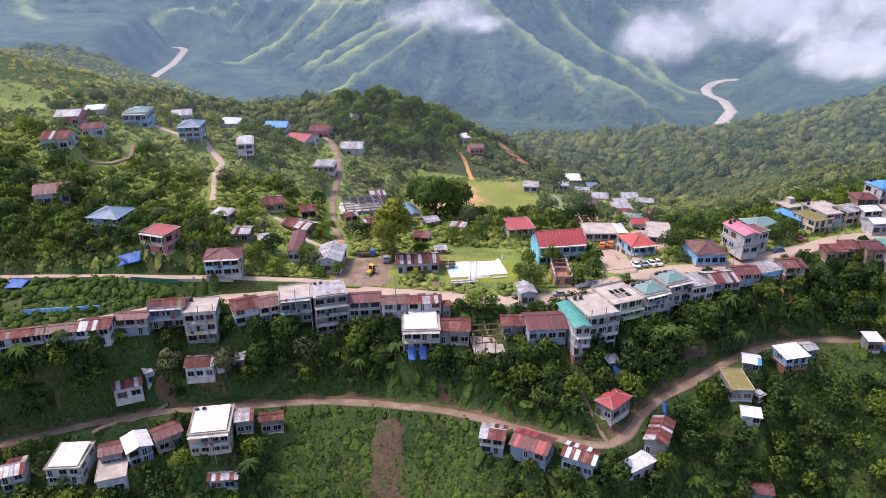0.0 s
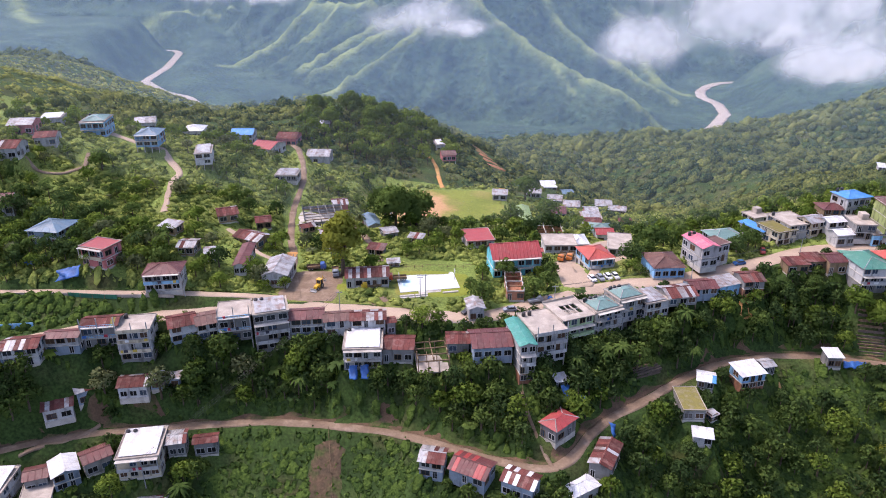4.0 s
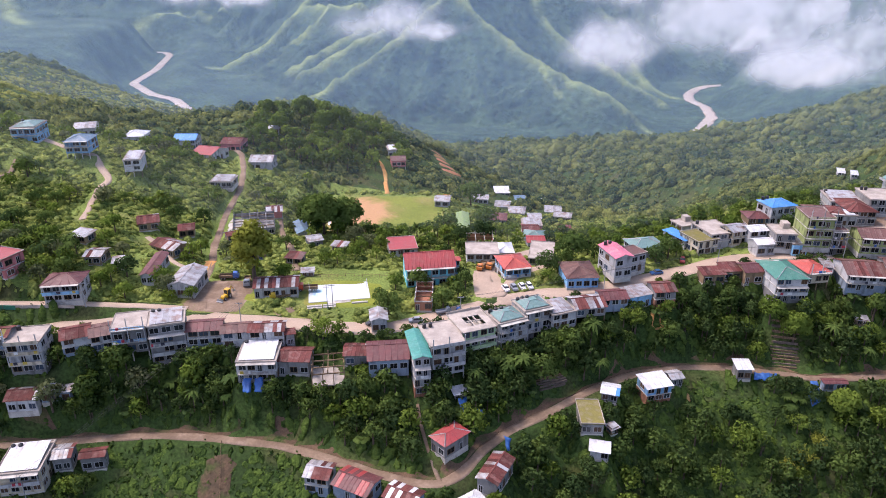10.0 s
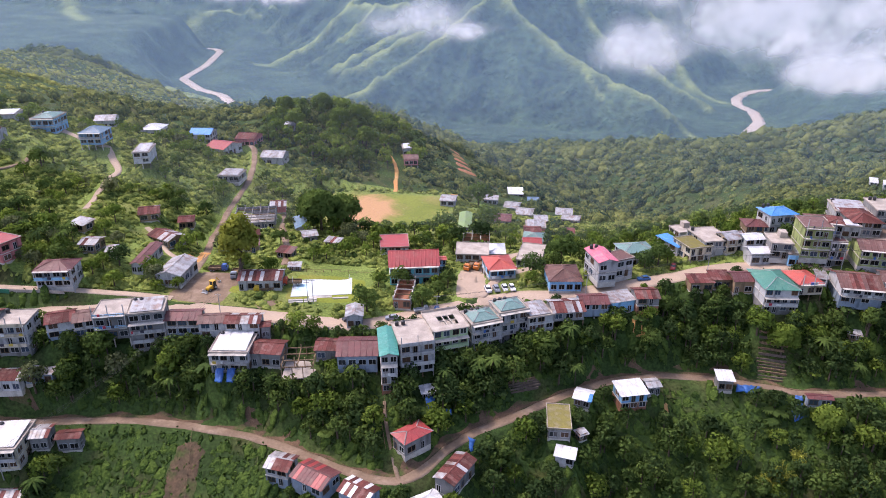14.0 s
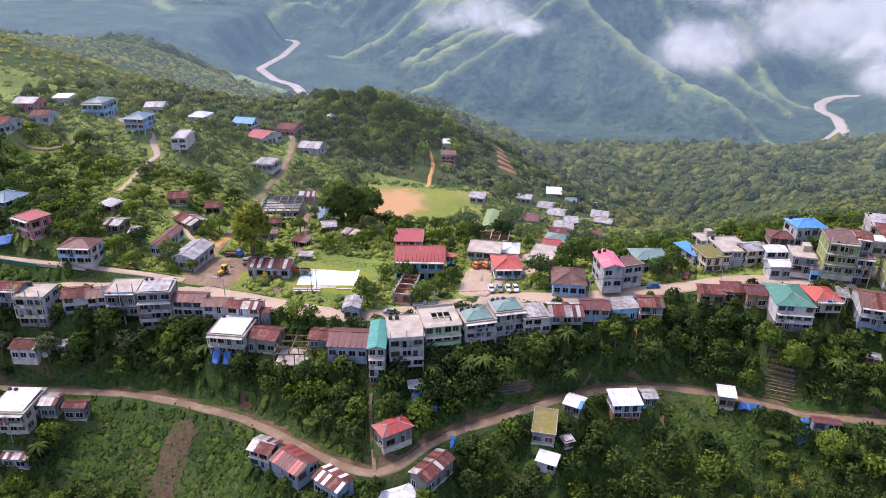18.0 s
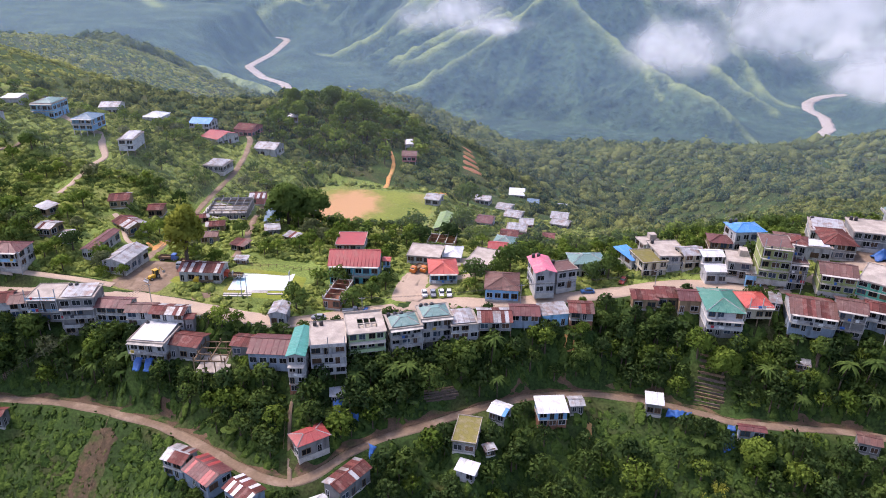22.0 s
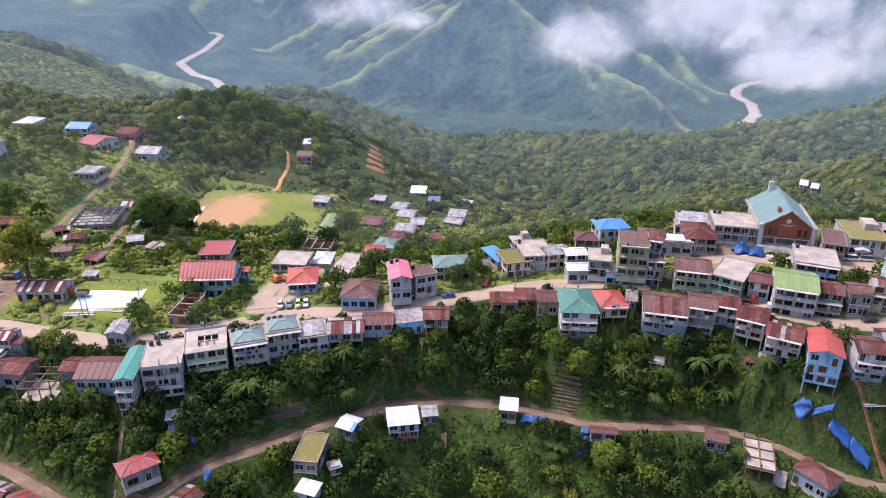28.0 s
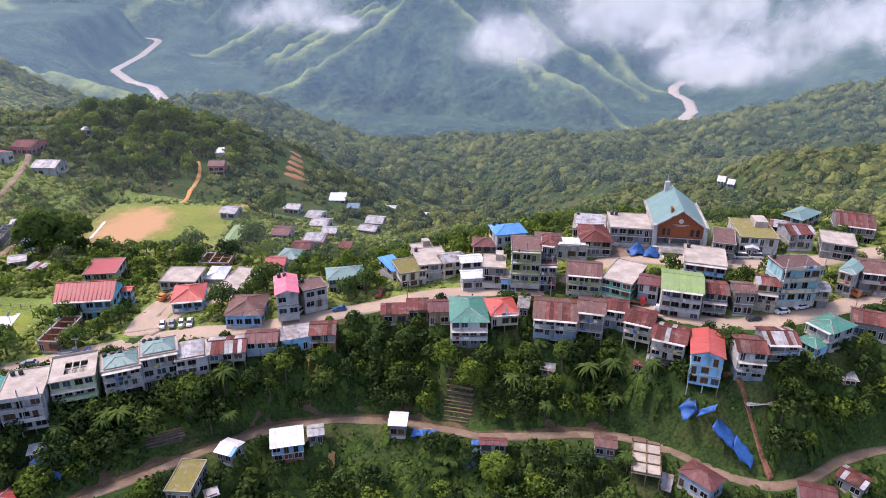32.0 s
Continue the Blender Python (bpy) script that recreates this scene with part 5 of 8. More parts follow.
house(193.5, 240.5, 17.0, 12.6, 13.0, 5.0, -7, "flat", "concrete", "grey", "low grey hall with wide pale concrete slab roof beside the church", tanks=2)
house(175.9, 233.2, 14.7, 9.3, 5.3, 4.0, -3, "flat", "white", "white", "single-storey white house with white metal flat roof")
house(169.7, 236.0, 14.6, 7.5, 5.9, 5.0, -5, "hip", "brown", "grey", "two-storey grey house with weathered brown hipped metal roof")
house(222.0, 229.6, 17.0, 6.0, 12.5, 5.0, -18, "flat", "brown", "grey", "two-storey grey house with weathered brown flat roof")
house(231.7, 233.9, 17.1, 11.1, 15.7, 5.0, -7, "flat", "moss", "white", "two-storey white house with mossy stained flat roof")
house(233.1, 231.9, 16.5, 3.2, 5.4, 3.0, -13, "gabley", "white", "white", "single-storey white house with white metal gabled metal roof")
house(247.6, 249.6, 14.8, 5.1, 6.6, 5.0, -24, "gable", "tin", "grey", "two-storey grey house with grey tin gabled metal roof of patched sheets", patched="rust")
house(247.1, 235.0, 17.9, 7.5, 8.4, 5.0, 2, "gable", "rust", "white", "two-storey white house with rusty brown gabled metal roof of patched sheets", patched="tin")
house(256.4, 261.1, 14.4, 6.8, 12.6, 5.0, -52, "hip", "seagreen", "white", "two-storey white house with pale sea-green hipped metal roof")
house(267.7, 247.0, 15.8, 10.7, 13.8, 5.9, -20, "gable", "rust", "grey", "two-storey grey house with rusty brown gabled metal roof of patched sheets", patched="brown")
house(343.0, 362.4, -20.2, 14.2, 18.5, 5.0, -21, "gable", "brown", "grey", "two-storey grey house with weathered brown gabled metal roof")
house(255.1, 231.1, 16.9, 9.1, 10.5, 5.0, -22, "flat", "concrete", "grey", "two-storey grey house with pale concrete flat roof")
house(75.1, 400.9, -32.1, 8.3, 8.8, 3.0, 2, "shed", "white", "white", "single-storey white house with white metal single-pitch metal roof")
house(86.0, 393.0, -33.6, 6.0, 7.7, 3.0, 0, "gable", "slate", "white", "single-storey white house with slate blue gabled metal roof")
house(60.2, 357.9, -21.0, 7.3, 7.3, 3.0, -6, "gable", "tin", "white", "single-storey white house with grey tin gabled metal roof")
house(71.1, 355.7, -24.8, 7.3, 9.5, 3.5, -12, "gable", "tin", "white", "single-storey white house with grey tin gabled metal roof")
house(76.7, 338.7, -22.1, 7.9, 9.5, 3.5, -10, "gable", "tin", "white", "single-storey white house with grey tin gabled metal roof")
house(85.1, 324.2, -19.5, 6.0, 7.8, 3.0, -1, "gable", "tin", "pink", "single-storey pink house with grey tin gabled metal roof")
house(98.6, 429.1, -49.3, 9.0, 10.0, 3.5, -8, "hip", "white", "white", "single-storey white house with white metal hipped metal roof")
house(99.4, 365.1, -30.9, 8.4, 10.3, 3.0, -7, "gable", "tin", "grey", "single-storey grey house with grey tin gabled metal roof")
house(114.9, 458.1, -65.2, 11.0, 12.0, 3.5, -11, "gable", "white", "white", "single-storey white house with white metal gabled metal roof")
house(65.7, 312.2, -15.4, 7.2, 9.4, 3.0, -6, "gable", "maroon", "white", "single-storey white house with dark maroon gabled metal roof")
house(76.9, 276.6, -10.9, 8.1, 8.8, 4.0, -9, "hip", "seagreen", "white", "single-storey white house with pale sea-green hipped metal roof")
house(76.6, 261.8, -6.8, 6.6, 6.7, 4.0, 0, "gable", "red", "white", "single-storey white house with bright red gabled metal roof")
house(78.6, 293.4, -14.3, 6.9, 8.6, 3.5, -2, "gable", "rust", "white", "single-storey white house with rusty brown gabled metal roof")
house(80.0, 305.9, -16.7, 8.8, 9.2, 3.5, -2, "flat", "tin", "pink", "single-storey pink house with grey tin flat roof")
house(96.4, 301.6, -16.3, 4.7, 6.1, 3.0, -3, "gable", "rust", "pink", "single-storey pink house with rusty brown gabled metal roof")
house(99.5, 338.0, -23.3, 8.3, 7.1, 3.0, -17, "gable", "tin", "grey", "single-storey grey house with grey tin gabled metal roof")
house(50.0, 292.7, -12.1, 5.0, 19.6, 3.0, 0, "gabley", "lime", "grey", "single-storey grey house with lime green gabled metal roof")
house(-150.0, 253.5, 30.2, 9.4, 12.2, 4.0, 10, "gable", "rust", "white", "single-storey white house with rusty brown gabled metal roof of patched sheets", patched="tin")
house(-159.4, 283.1, 32.0, 8.9, 11.6, 4.0, 11, "gable", "tin", "pink", "single-storey pink house with grey tin gabled metal roof")
house(-160.0, 306.8, 29.0, 9.0, 10.0, 4.0, 15, "flat", "white", "white", "single-storey white house with white metal flat roof")
house(-140.6, 303.3, 25.9, 10.0, 13.0, 6.6, 8, "flat", "seagreen", "lightblue", "two-storey light blue house with pale sea-green flat roof and balconies", balcony=(1,))
house(-144.5, 274.1, 29.7, 7.5, 9.7, 3.5, 14, "gable", "rust", "white", "single-storey white house with rusty brown gabled metal roof")
house(-134.6, 342.8, 19.0, 9.2, 11.9, 4.0, 16, "gable", "tin", "white", "single-storey white house with grey tin gabled metal roof")
house(-113.4, 293.1, 22.3, 9.2, 11.0, 7.1, 6, "hip", "slate", "blue", "two-storey blue house with slate blue hipped metal roof on posts", stilts=2)
house(-113.8, 346.8, 14.2, 9.6, 11.0, 4.0, 3, "hip", "white", "white", "single-storey white house with white metal hipped metal roof")
house(-86.1, 283.7, 17.1, 6.5, 13.7, 6.6, 14, "flat", "tin", "white", "two-storey white house with grey tin flat roof on posts", stilts=2)
house(-91.9, 353.8, 9.5, 10.7, 11.0, 5.0, 2, "gable", "blue", "white", "two-storey white house with bright blue gabled metal roof")
house(-79.5, 342.1, 7.1, 11.3, 14.3, 4.0, -20, "gable", "red", "white", "single-storey white house with bright red gabled metal roof")
house(-70.8, 361.6, 6.7, 10.0, 13.0, 4.0, -3, "gable", "rust", "pink", "single-storey pink house with rusty brown gabled metal roof")
house(-52.2, 343.9, 2.1, 11.0, 11.6, 4.0, -1, "gable", "tin", "white", "single-storey white house with grey tin gabled metal roof")
house(-54.0, 396.6, 7.4, 5.6, 7.2, 3.0, -1, "gable", "white", "white", "single-storey white house with white metal gabled metal roof")
house(-59.1, 303.5, 5.8, 9.6, 10.0, 2.5, 0, "flat", "tin", "grey", "single-storey grey house with grey tin flat roof")
house(15.6, 384.9, -10.1, 7.6, 9.8, 5.0, 9, "gable", "brown", "pink", "single-storey pink house with weathered brown gabled metal roof on posts", stilts=1.5)
house(12.3, 407.4, -9.3, 4.8, 10.5, 4.0, 12, "flat", "white", "white", "single-storey white house with white metal flat roof")
house(39.7, 325.9, -11.0, 6.8, 8.4, 3.0, -7, "gable", "tin", "white", "single-storey white house with grey tin gabled metal roof")
house(312.4, 462.7, -37.8, 4.2, 10.0, 2.4, -24, "shed", "white", "white", "single-storey white house with white metal single-pitch metal roof")
house(313.2, 448.7, -34.9, 3.6, 9.0, 2.4, -26, "shed", "white", "white", "single-storey white house with white metal single-pitch metal roof")
house(22.9, 181.1, 3.2, 4.3, 6.3, 4.0, 8, "gabley", "tin", "white", "single-storey white house with grey tin gabled metal roof")
house(31.6, 208.4, 3.6, 15.4, 10.1, 6.6, 9, "gable", "red", "turquoise", "two-storey turquoise house with bright red gabled metal roof", rise=3.4, wide=1.2)
house(46.5, 218.3, 3.8, 2.0, 2.6, 5.0, 8, "gable", "coral", "lightblue", "two-storey light blue house with coral red gabled metal roof")
house(63.0, 212.6, 2.5, 8.5, 10.5, 5.9, 13, "hip", "coral", "lightblue", "two-storey light blue house with weathered coral hipped metal roof", balcony=(1,), base="white")
house(168.9, 218.4, 10.6, 4.9, 7.9, 8.5, -3, "flat", "brown", "grey", "three-storey grey house with weathered brown flat roof and balconies", balcony=(1,2))


house(-24.0, 231.5, 2.9, 5.6, 5.0, 2.8, 16, "gable", "brown", "timber", "small weathered timber hut with brown roof", patched="tin")
house(-10.5, 227.2, 3.4, 5.4, 4.2, 2.6, -12, "shed", "rust", "timber", "small timber hut with rusty sheet roof", patched="brown")
house(-6.0, 247.0, 0.6, 5.0, 6.2, 3.0, 24, "gable", "tin", "grey", "small grey hut with tin roof under a big tree")
house(2.8, 243.0, 1.0, 5.2, 3.6, 2.8, -15, "shed", "tin", "timber", "small timber hut with tin sheet roof", patched="rust")
house(-2.4, 213.6, 4.6, 3.6, 2.6, 2.2, 8, "shed", "tin", "grey", "little grey hut with sheet roof behind the lawn")
house(-29.5, 246.5, 0.6, 6.4, 5.2, 2.8, 20, "gable", "rust", "timber", "low timber hut with patched rusty roof", patched="tin")
house(-38.0, 254.0, 0.4, 5.0, 4.4, 2.6, 32, "gable", "rust", "timber", "low timber hut with patched rusty roof", patched="tin")
house(46.0, 163.4, -8.2, 3.2, 2.8, 3.0, 18, "shed", "white", "grey", "little grey hut with white sheet roof below tall buildings", stilts=0.0)


# ---- ground and roads, laid round the houses ----
lay_ground()
ribbon("road", MAIN_ROAD + MAIN_ROAD_EAST, 3.3, PAVED, 0.06, "dusty pale main road through the village", ragged=0.12)
ribbon("road", LOWER_ROAD + LOWER_ROAD_EAST, 1.5, DIRT, 0.06, "narrow brown dirt road along the slope", ragged=0.25)
ribbon("road", HILL_LANE, 1.4, PAVED, 0.06, "narrow grey lane along the hillside", ragged=0.1)
ribbon("road", FARM_TRACK, 1.35, DIRT, 0.07, "brown dirt track climbing the hill", ragged=0.25)
ribbon("road", CHURCH_STREET, 3.6, PAVED, 0.05, "dusty street in front of the church", ragged=0.1)
ribbon("road", PLAZA_STREET, 3.0, PAVED, 0.08, "dusty side street going down between houses", ragged=0.15)
ribbon("river", RIVER, 13.5, WATER, 0.4, "wide pale brown muddy river in the valley", "river", step=12, ragged=0.25)


def cut_bank(line, near, far_, label):
    """Bare soil on the slope cut above a road."""
    a = np.array(line, float)
    run = np.concatenate([[0], np.cumsum(np.hypot(*np.diff(a[:, :2], axis=0).T))])
    s = np.arange(0, run[-1], 1.5)
    c = np.stack([np.interp(s, run, a[:, k]) for k in range(2)], -1)
    for _ in range(2):
        c[1:-1] = (c[:-2] + 2 * c[1:-1] + c[2:]) / 4
    d = np.gradient(c, axis=0)
    d /= np.hypot(d[:, 0], d[:, 1])[:, None]
    nrm = np.stack([-d[:, 1], d[:, 0]], -1)
    rows = []
    for k in range(6):
        reach = near + (far_ * (0.75 + 0.35 * np.sin(s * 0.13) * np.sin(s * 0.041 + 1) + 0.2 * np.sin(s * 0.5)) - near) * k / 5
        p = c + nrm * reach[:, None]
        rows.append(np.column_stack([p, ground_at(p[:, 0], p[:, 1]) + (0.25 if 0 < k < 5 else -0.1)]))
    v = np.stack(rows, 1).reshape(-1, 3)
    i = (np.arange(len(s) - 1)[:, None] * 6 + np.arange(5)[None, :]).ravel()
    tagged(new("bank", fast_mesh("bank", v, np.stack([i, i + 6, i + 7, i + 1], -1)[:, ::-1], SOIL, True)), label, "earth bank", kind="structure")


cut_bank([p for p in LOWER_ROAD + LOWER_ROAD_EAST if -160 < p[0] < 188], 1.3, 4.2, "brown earth bank cut above the dirt road")



# ---- plants ----
def leaf_quads(rng, centres, count, size, flat=0.6):
    """Leaf clumps: small tilted four-cornered sprays over the skins of some round lobes."""
    quads, soft_n = [], []
    total = sum(r * r for _, r in centres)
    heart = np.mean([c for c, _ in centres], axis=0) - (0, 0, 0.8)
    for c, r in centres:
        n = max(4, int(count * r * r / total))
        u = rng.normal(size=(n, 3))
        u[:, 2] = np.abs(u[:, 2]) * 1.1 - 0.45
        u /= np.linalg.norm(u, axis=1)[:, None]
        p = np.array(c) + u * r * rng.uniform(0.72, 1.08, (n, 1)) * (1, 1, 0.85)
        nrm = u + rng.normal(scale=flat, size=(n, 3))
        nrm /= np.linalg.norm(nrm, axis=1)[:, None]
        a = np.cross(nrm, rng.normal(size=(n, 3)))
        a /= np.linalg.norm(a, axis=1)[:, None]
        b = np.cross(nrm, a)
        s = size * rng.uniform(0.6, 1.25, (n, 1))
        dip = nrm * s * rng.uniform(-0.35, 0.1, (n, 1))
        quads.append(np.stack([p - a * s + dip, p - b * s * 0.62, p + a * s + dip, p + b * s * 0.62], 1))
        out = p - heart
        m = 0.9 * u + 0.5 * out / np.linalg.norm(out, axis=1)[:, None] + 0.35 * nrm
        soft_n.append(m / np.linalg.norm(m, axis=1)[:, None])
    return np.concatenate(quads), np.concatenate(soft_n)


def facing(q):
    """Sprays turned face up, and their normals."""
    m = np.cross(q[:, 1] - q[:, 0], q[:, 3] - q[:, 0])
    down = m[:, 2] < 0
    q, m = np.where(down[:, None, None], q[:, ::-1], q), np.where(down[:, None], -m, m)
    return q, m / np.maximum(np.linalg.norm(m, axis=1), 1e-6)[:, None]


def quad_mesh(name, q, material, tone=None, normals=None):
    me = fast_mesh(name, q.reshape(-1, 3), np.arange(len(q) * 4).reshape(-1, 4), material, True, None if normals is None else np.repeat(normals, 4, 0))
    if tone is not None:
        me.attributes.new("tone", "FLOAT", "FACE").data.foreach_set("value", np.asarray(tone, np.float32))
    return me


def broadleaf(seed, tall, wide, lobes, leaves, size, low=0.4):
    """Trunk with limbs, and a crown of lobes of leaf sprays."""
    rng = np.random.RandomState(seed)
    bm = bmesh.new()
    fork = tall * low
    limb(bm, (0, 0, -1.0), (0.1, 0, fork), 0.035 * tall, 0.026 * tall, 8)
    cs = []
    for k in range(lobes):
        a = k * 2.4 + rng.uniform(-0.4, 0.4)
        rr = wide * (0.15 + 0.5 * math.sqrt((k + 0.3) / lobes)) * rng.uniform(0.8, 1.1)
        zz = tall * (0.84 - 0.62 * (rr / wide) ** 1.25) + rng.uniform(-0.12, 0.08) * tall
        c = (rr * math.cos(a), rr * math.sin(a), zz)
        cs.append((c, wide * rng.uniform(0.30, 0.46)))
        if k < 6:
            limb(bm, (0.1, 0, fork * rng.uniform(0.8, 1.0)), (c[0] * 0.8, c[1] * 0.8, c[2] - 0.2), 0.017 * tall, 0.005 * tall, 5)
    me = bpy.data.meshes.new("trunk")
    bm.to_mesh(me)
    bm.free()
    me.materials.append(BARK)
    return (me, *leaf_quads(rng, cs, leaves, size))


def palm_meshes(seed, tall):
    rng = np.random.RandomState(seed)
    bm = bmesh.new()
    lean = rng.uniform(-0.8, 0.8, 2)
    pts = [(lean[0] * s * s, lean[1] * s * s, -1 + (tall + 1) * s) for s in np.linspace(0, 1, 7)]
    for a, b in zip(pts, pts[1:]):
        limb(bm, a, b, 0.19, 0.15, 7)
    me = bpy.data.meshes.new("trunk")
    bm.to_mesh(me)
    bm.free()
    me.materials.append(BARK)
    q, top = [], np.array(pts[-1])
    for k in range(17):
        a = k * 2.4
        d = np.array([math.cos(a), math.sin(a), 0])
        side = np.array([-d[1], d[0], 0])
        up = rng.uniform(0.1, 1.0)
        length = rng.uniform(3.1, 4.2)
        old = top
        for s in range(1, 8):
            f = s / 7
            p = top + d * length * f * (0.95 - 0.12 * up) + np.array([0, 0, length * (up * f * 0.75 - 0.85 * f * f)])
            wdt = 0.38 * math.sin(math.pi * (0.18 + 0.8 * f)) + 0.06
            for sg in (-1, 1):
                t = sg * side * wdt + np.array([0, 0, -0.35 * wdt])
                q.append([old, p, p + t * 0.9 + d * 0.25, old + t + d * 0.2])
            old = p
    return (me, *facing(np.array(q)))


def banana_meshes(seed):
    rng = np.random.RandomState(seed)
    bm = bmesh.new()
    q = []
    for st in range(3):
        base = np.array([rng.uniform(-0.9, 0.9), rng.uniform(-0.9, 0.9), 0])
        limb(bm, base - (0, 0, 0.4), base + (0, 0, 2.0), 0.17, 0.1, 7)
        for k in range(8):
            a = rng.uniform(0, 6.28)
            d = np.array([math.cos(a), math.sin(a), 0])
            side = np.array([-d[1], d[0], 0])
            old, ow = base + (0, 0, 2.0), 0.08
            for s in range(1, 5):
                f = s / 4
                p = base + (0, 0, 2.0) + d * 2.1 * f + np.array([0, 0, 1.5 * f - 1.9 * f * f])
                w = 0.36 * math.sin(math.pi * min(0.95, 0.25 + 0.7 * f)) + 0.03
                q.append([old - side * ow, old + side * ow, p + side * w, p - side * w])
                old, ow = p, w
    me = bpy.data.meshes.new("stem")
    bm.to_mesh(me)
    bm.free()
    me.materials.append(LEAVES[2])
    return (me, *facing(np.array(q)))


def bamboo_meshes(seed):
    """A clump of arching canes with feathery sprays."""
    rng = np.random.RandomState(seed)
    bm, q = bmesh.new(), []
    for k in range(20):
        a, tilt, tall = rng.uniform(0, 6.28), rng.uniform(0.1, 0.75), rng.uniform(6.0, 9.5)
        d = np.array([math.cos(a), math.sin(a), 0])
        pts = [d * (0.3 + tall * tilt * f * f * 0.7) + np.array([0, 0, tall * (f - 0.28 * tilt * f * f) - 0.4]) for f in np.linspace(0, 1, 6)]
        for p0, p1 in zip(pts, pts[1:]):
            limb(bm, p0, p1, 0.06, 0.04, 4)
        for k2 in range(26):
            f = rng.uniform(0.3, 1.0)
            c = np.array([np.interp(f, np.linspace(0, 1, 6), [p[i] for p in pts]) for i in range(3)]) + rng.normal(scale=0.28, size=3)
            u = d * 0.8 + rng.normal(scale=0.5, size=3) + (0, 0, -0.1)
            u /= np.linalg.norm(u)
            v = np.cross(u, rng.normal(size=3))
            v *= 0.16 / np.linalg.norm(v)
            q.append([c - u * 0.2, c + v + u * 0.3, c + u * 0.95 - (0, 0, 0.25), c - v + u * 0.3])
    me = bpy.data.meshes.new("cane")
    bm.to_mesh(me)
    bm.free()
    me.materials.append(LEAVES[3])
    return (me, *facing(np.array(q)))


KINDS = {}
for i, (key, tall, wide, lobes, leaves, size, low) in enumerate((("round", 7.0, 3.2, 13, 520, 0.38, 0.3), ("spreading", 7.5, 4.1, 16, 640, 0.41, 0.4), ("upright", 9.0, 2.8, 13, 520, 0.38, 0.3),
                                                                  ("open", 7.0, 3.4, 9, 330, 0.38, 0.45), ("great", 17.0, 7.5, 34, 3600, 0.68, 0.22), ("tower", 21.0, 6.6, 34, 3600, 0.62, 0.25))):
    KINDS[key] = (tall, wide, [broadleaf(40 + 7 * i + k, tall, wide, lobes, leaves, size, low) for k in range(3 if tall < 15 else 2)])
KINDS["palm"] = (8.5, 3.2, [palm_meshes(5 + k, 7.0 + 1.2 * k) for k in range(3)])
KINDS["bamboo"] = (9.0, 4.0, [bamboo_meshes(21 + k) for k in range(2)])
KINDS["banana"] = (3.6, 2.0, [banana_meshes(3 + k) for k in range(3)])
CROWNS = {}
TONES = ("dark green", "mid-green", "bright green", "yellow-green", "pale grey-green")
SHAPES = dict(round="round-crowned", spreading="wide spreading", upright="tall upright", open="thin open-crowned", great="very large", tower="towering", palm="coconut", banana="banana", bamboo="feathery")


def plant(kind, x, y, scale, tone, turn=0.0, label="", seed=0, z=None):
    tall, wide, forms = KINDS[kind]
    trunk, q, nrm = forms[seed % len(forms)]
    key = (kind, seed % len(forms), tone)
    if key not in CROWNS:
        CROWNS[key] = quad_mesh("crown", q, LEAVES[tone], normals=nrm)
    cat = {"palm": "palm tree", "banana": "banana plant", "bamboo": "bamboo"}.get(kind, "tree")
    label = label or (f"{SHAPES[kind]} {cat if kind != 'palm' else 'palm'} with {TONES[tone]} " + ("fronds" if kind == "palm" else "leaves on the slope"))
    ob = thing(cat.replace(" ", "_"), pose(x, y, float(ground_at(x, y)) if z is None else z, 0, 0, turn), label, cat, "village trees")
    ob.scale = (scale, scale, scale)
    for nm, me in (("trunk", trunk), ("crown", CROWNS[key])):
        o = new(nm, me)
        o.parent = ob
    return ob


PATHS = [
    ([(-134, 312), (-120, 306.5), (-105, 298.7), (-98, 290), (-92.7, 283), (-93, 274)], 1.5, PAVED, "pale concrete lane climbing to hilltop houses"),
    ([(-93, 274), (-90.5, 263), (-86.7, 249), (-84, 240)], 1.1, PAVED, "short brown footpath on the hillside"),
    ([(-150, 275), (-145, 262), (-138, 259), (-130, 264), (-127, 274), (-130, 285)], 1.0, DIRT, "brown dirt path curving round a mound"),
    ([(-37, 216), (-47, 222), (-57, 235), (-63, 240)], 1.1, PAVED, "narrow grey lane between hillside huts"),
    ([(15.6, 345), (13.5, 362), (12.5, 375), (9.5, 388), (5.2, 399)], 1.1, EARTH, "orange dirt path climbing to a farmhouse"),
    ([(-6, 221), (-9.3, 237.5), (-17.5, 259), (-25, 282), (-27, 292)], 1.2, DIRT, "rough dirt lane between huts"),
    ([(60, 201), (66, 214), (78, 222)], 1.6, PAVED, "dusty lane behind the houses"),
    ([(-92, 148), (-84, 152), (-75, 160)], 0.6, DIRT, "trodden footpath up the slope"),
    ([(42, 142), (39, 150), (36.5, 158), (36, 164)], 0.45, DIRT, "narrow concrete steps path up the slope"),
]


# what must stay in sight from above: roads, and the fronts of houses
def to_line(x, y, line):
    best = np.full_like(np.asarray(x, float), 1e9)
    for (x0, y0, _), (x1, y1, _) in zip(line, line[1:]):
        dx, dy = x1 - x0, y1 - y0
        s = np.clip(((x - x0) * dx + (y - y0) * dy) / (dx * dx + dy * dy), 0, 1)
        best = np.minimum(best, np.hypot(x - x0 - s * dx, y - y0 - s * dy))
    return best


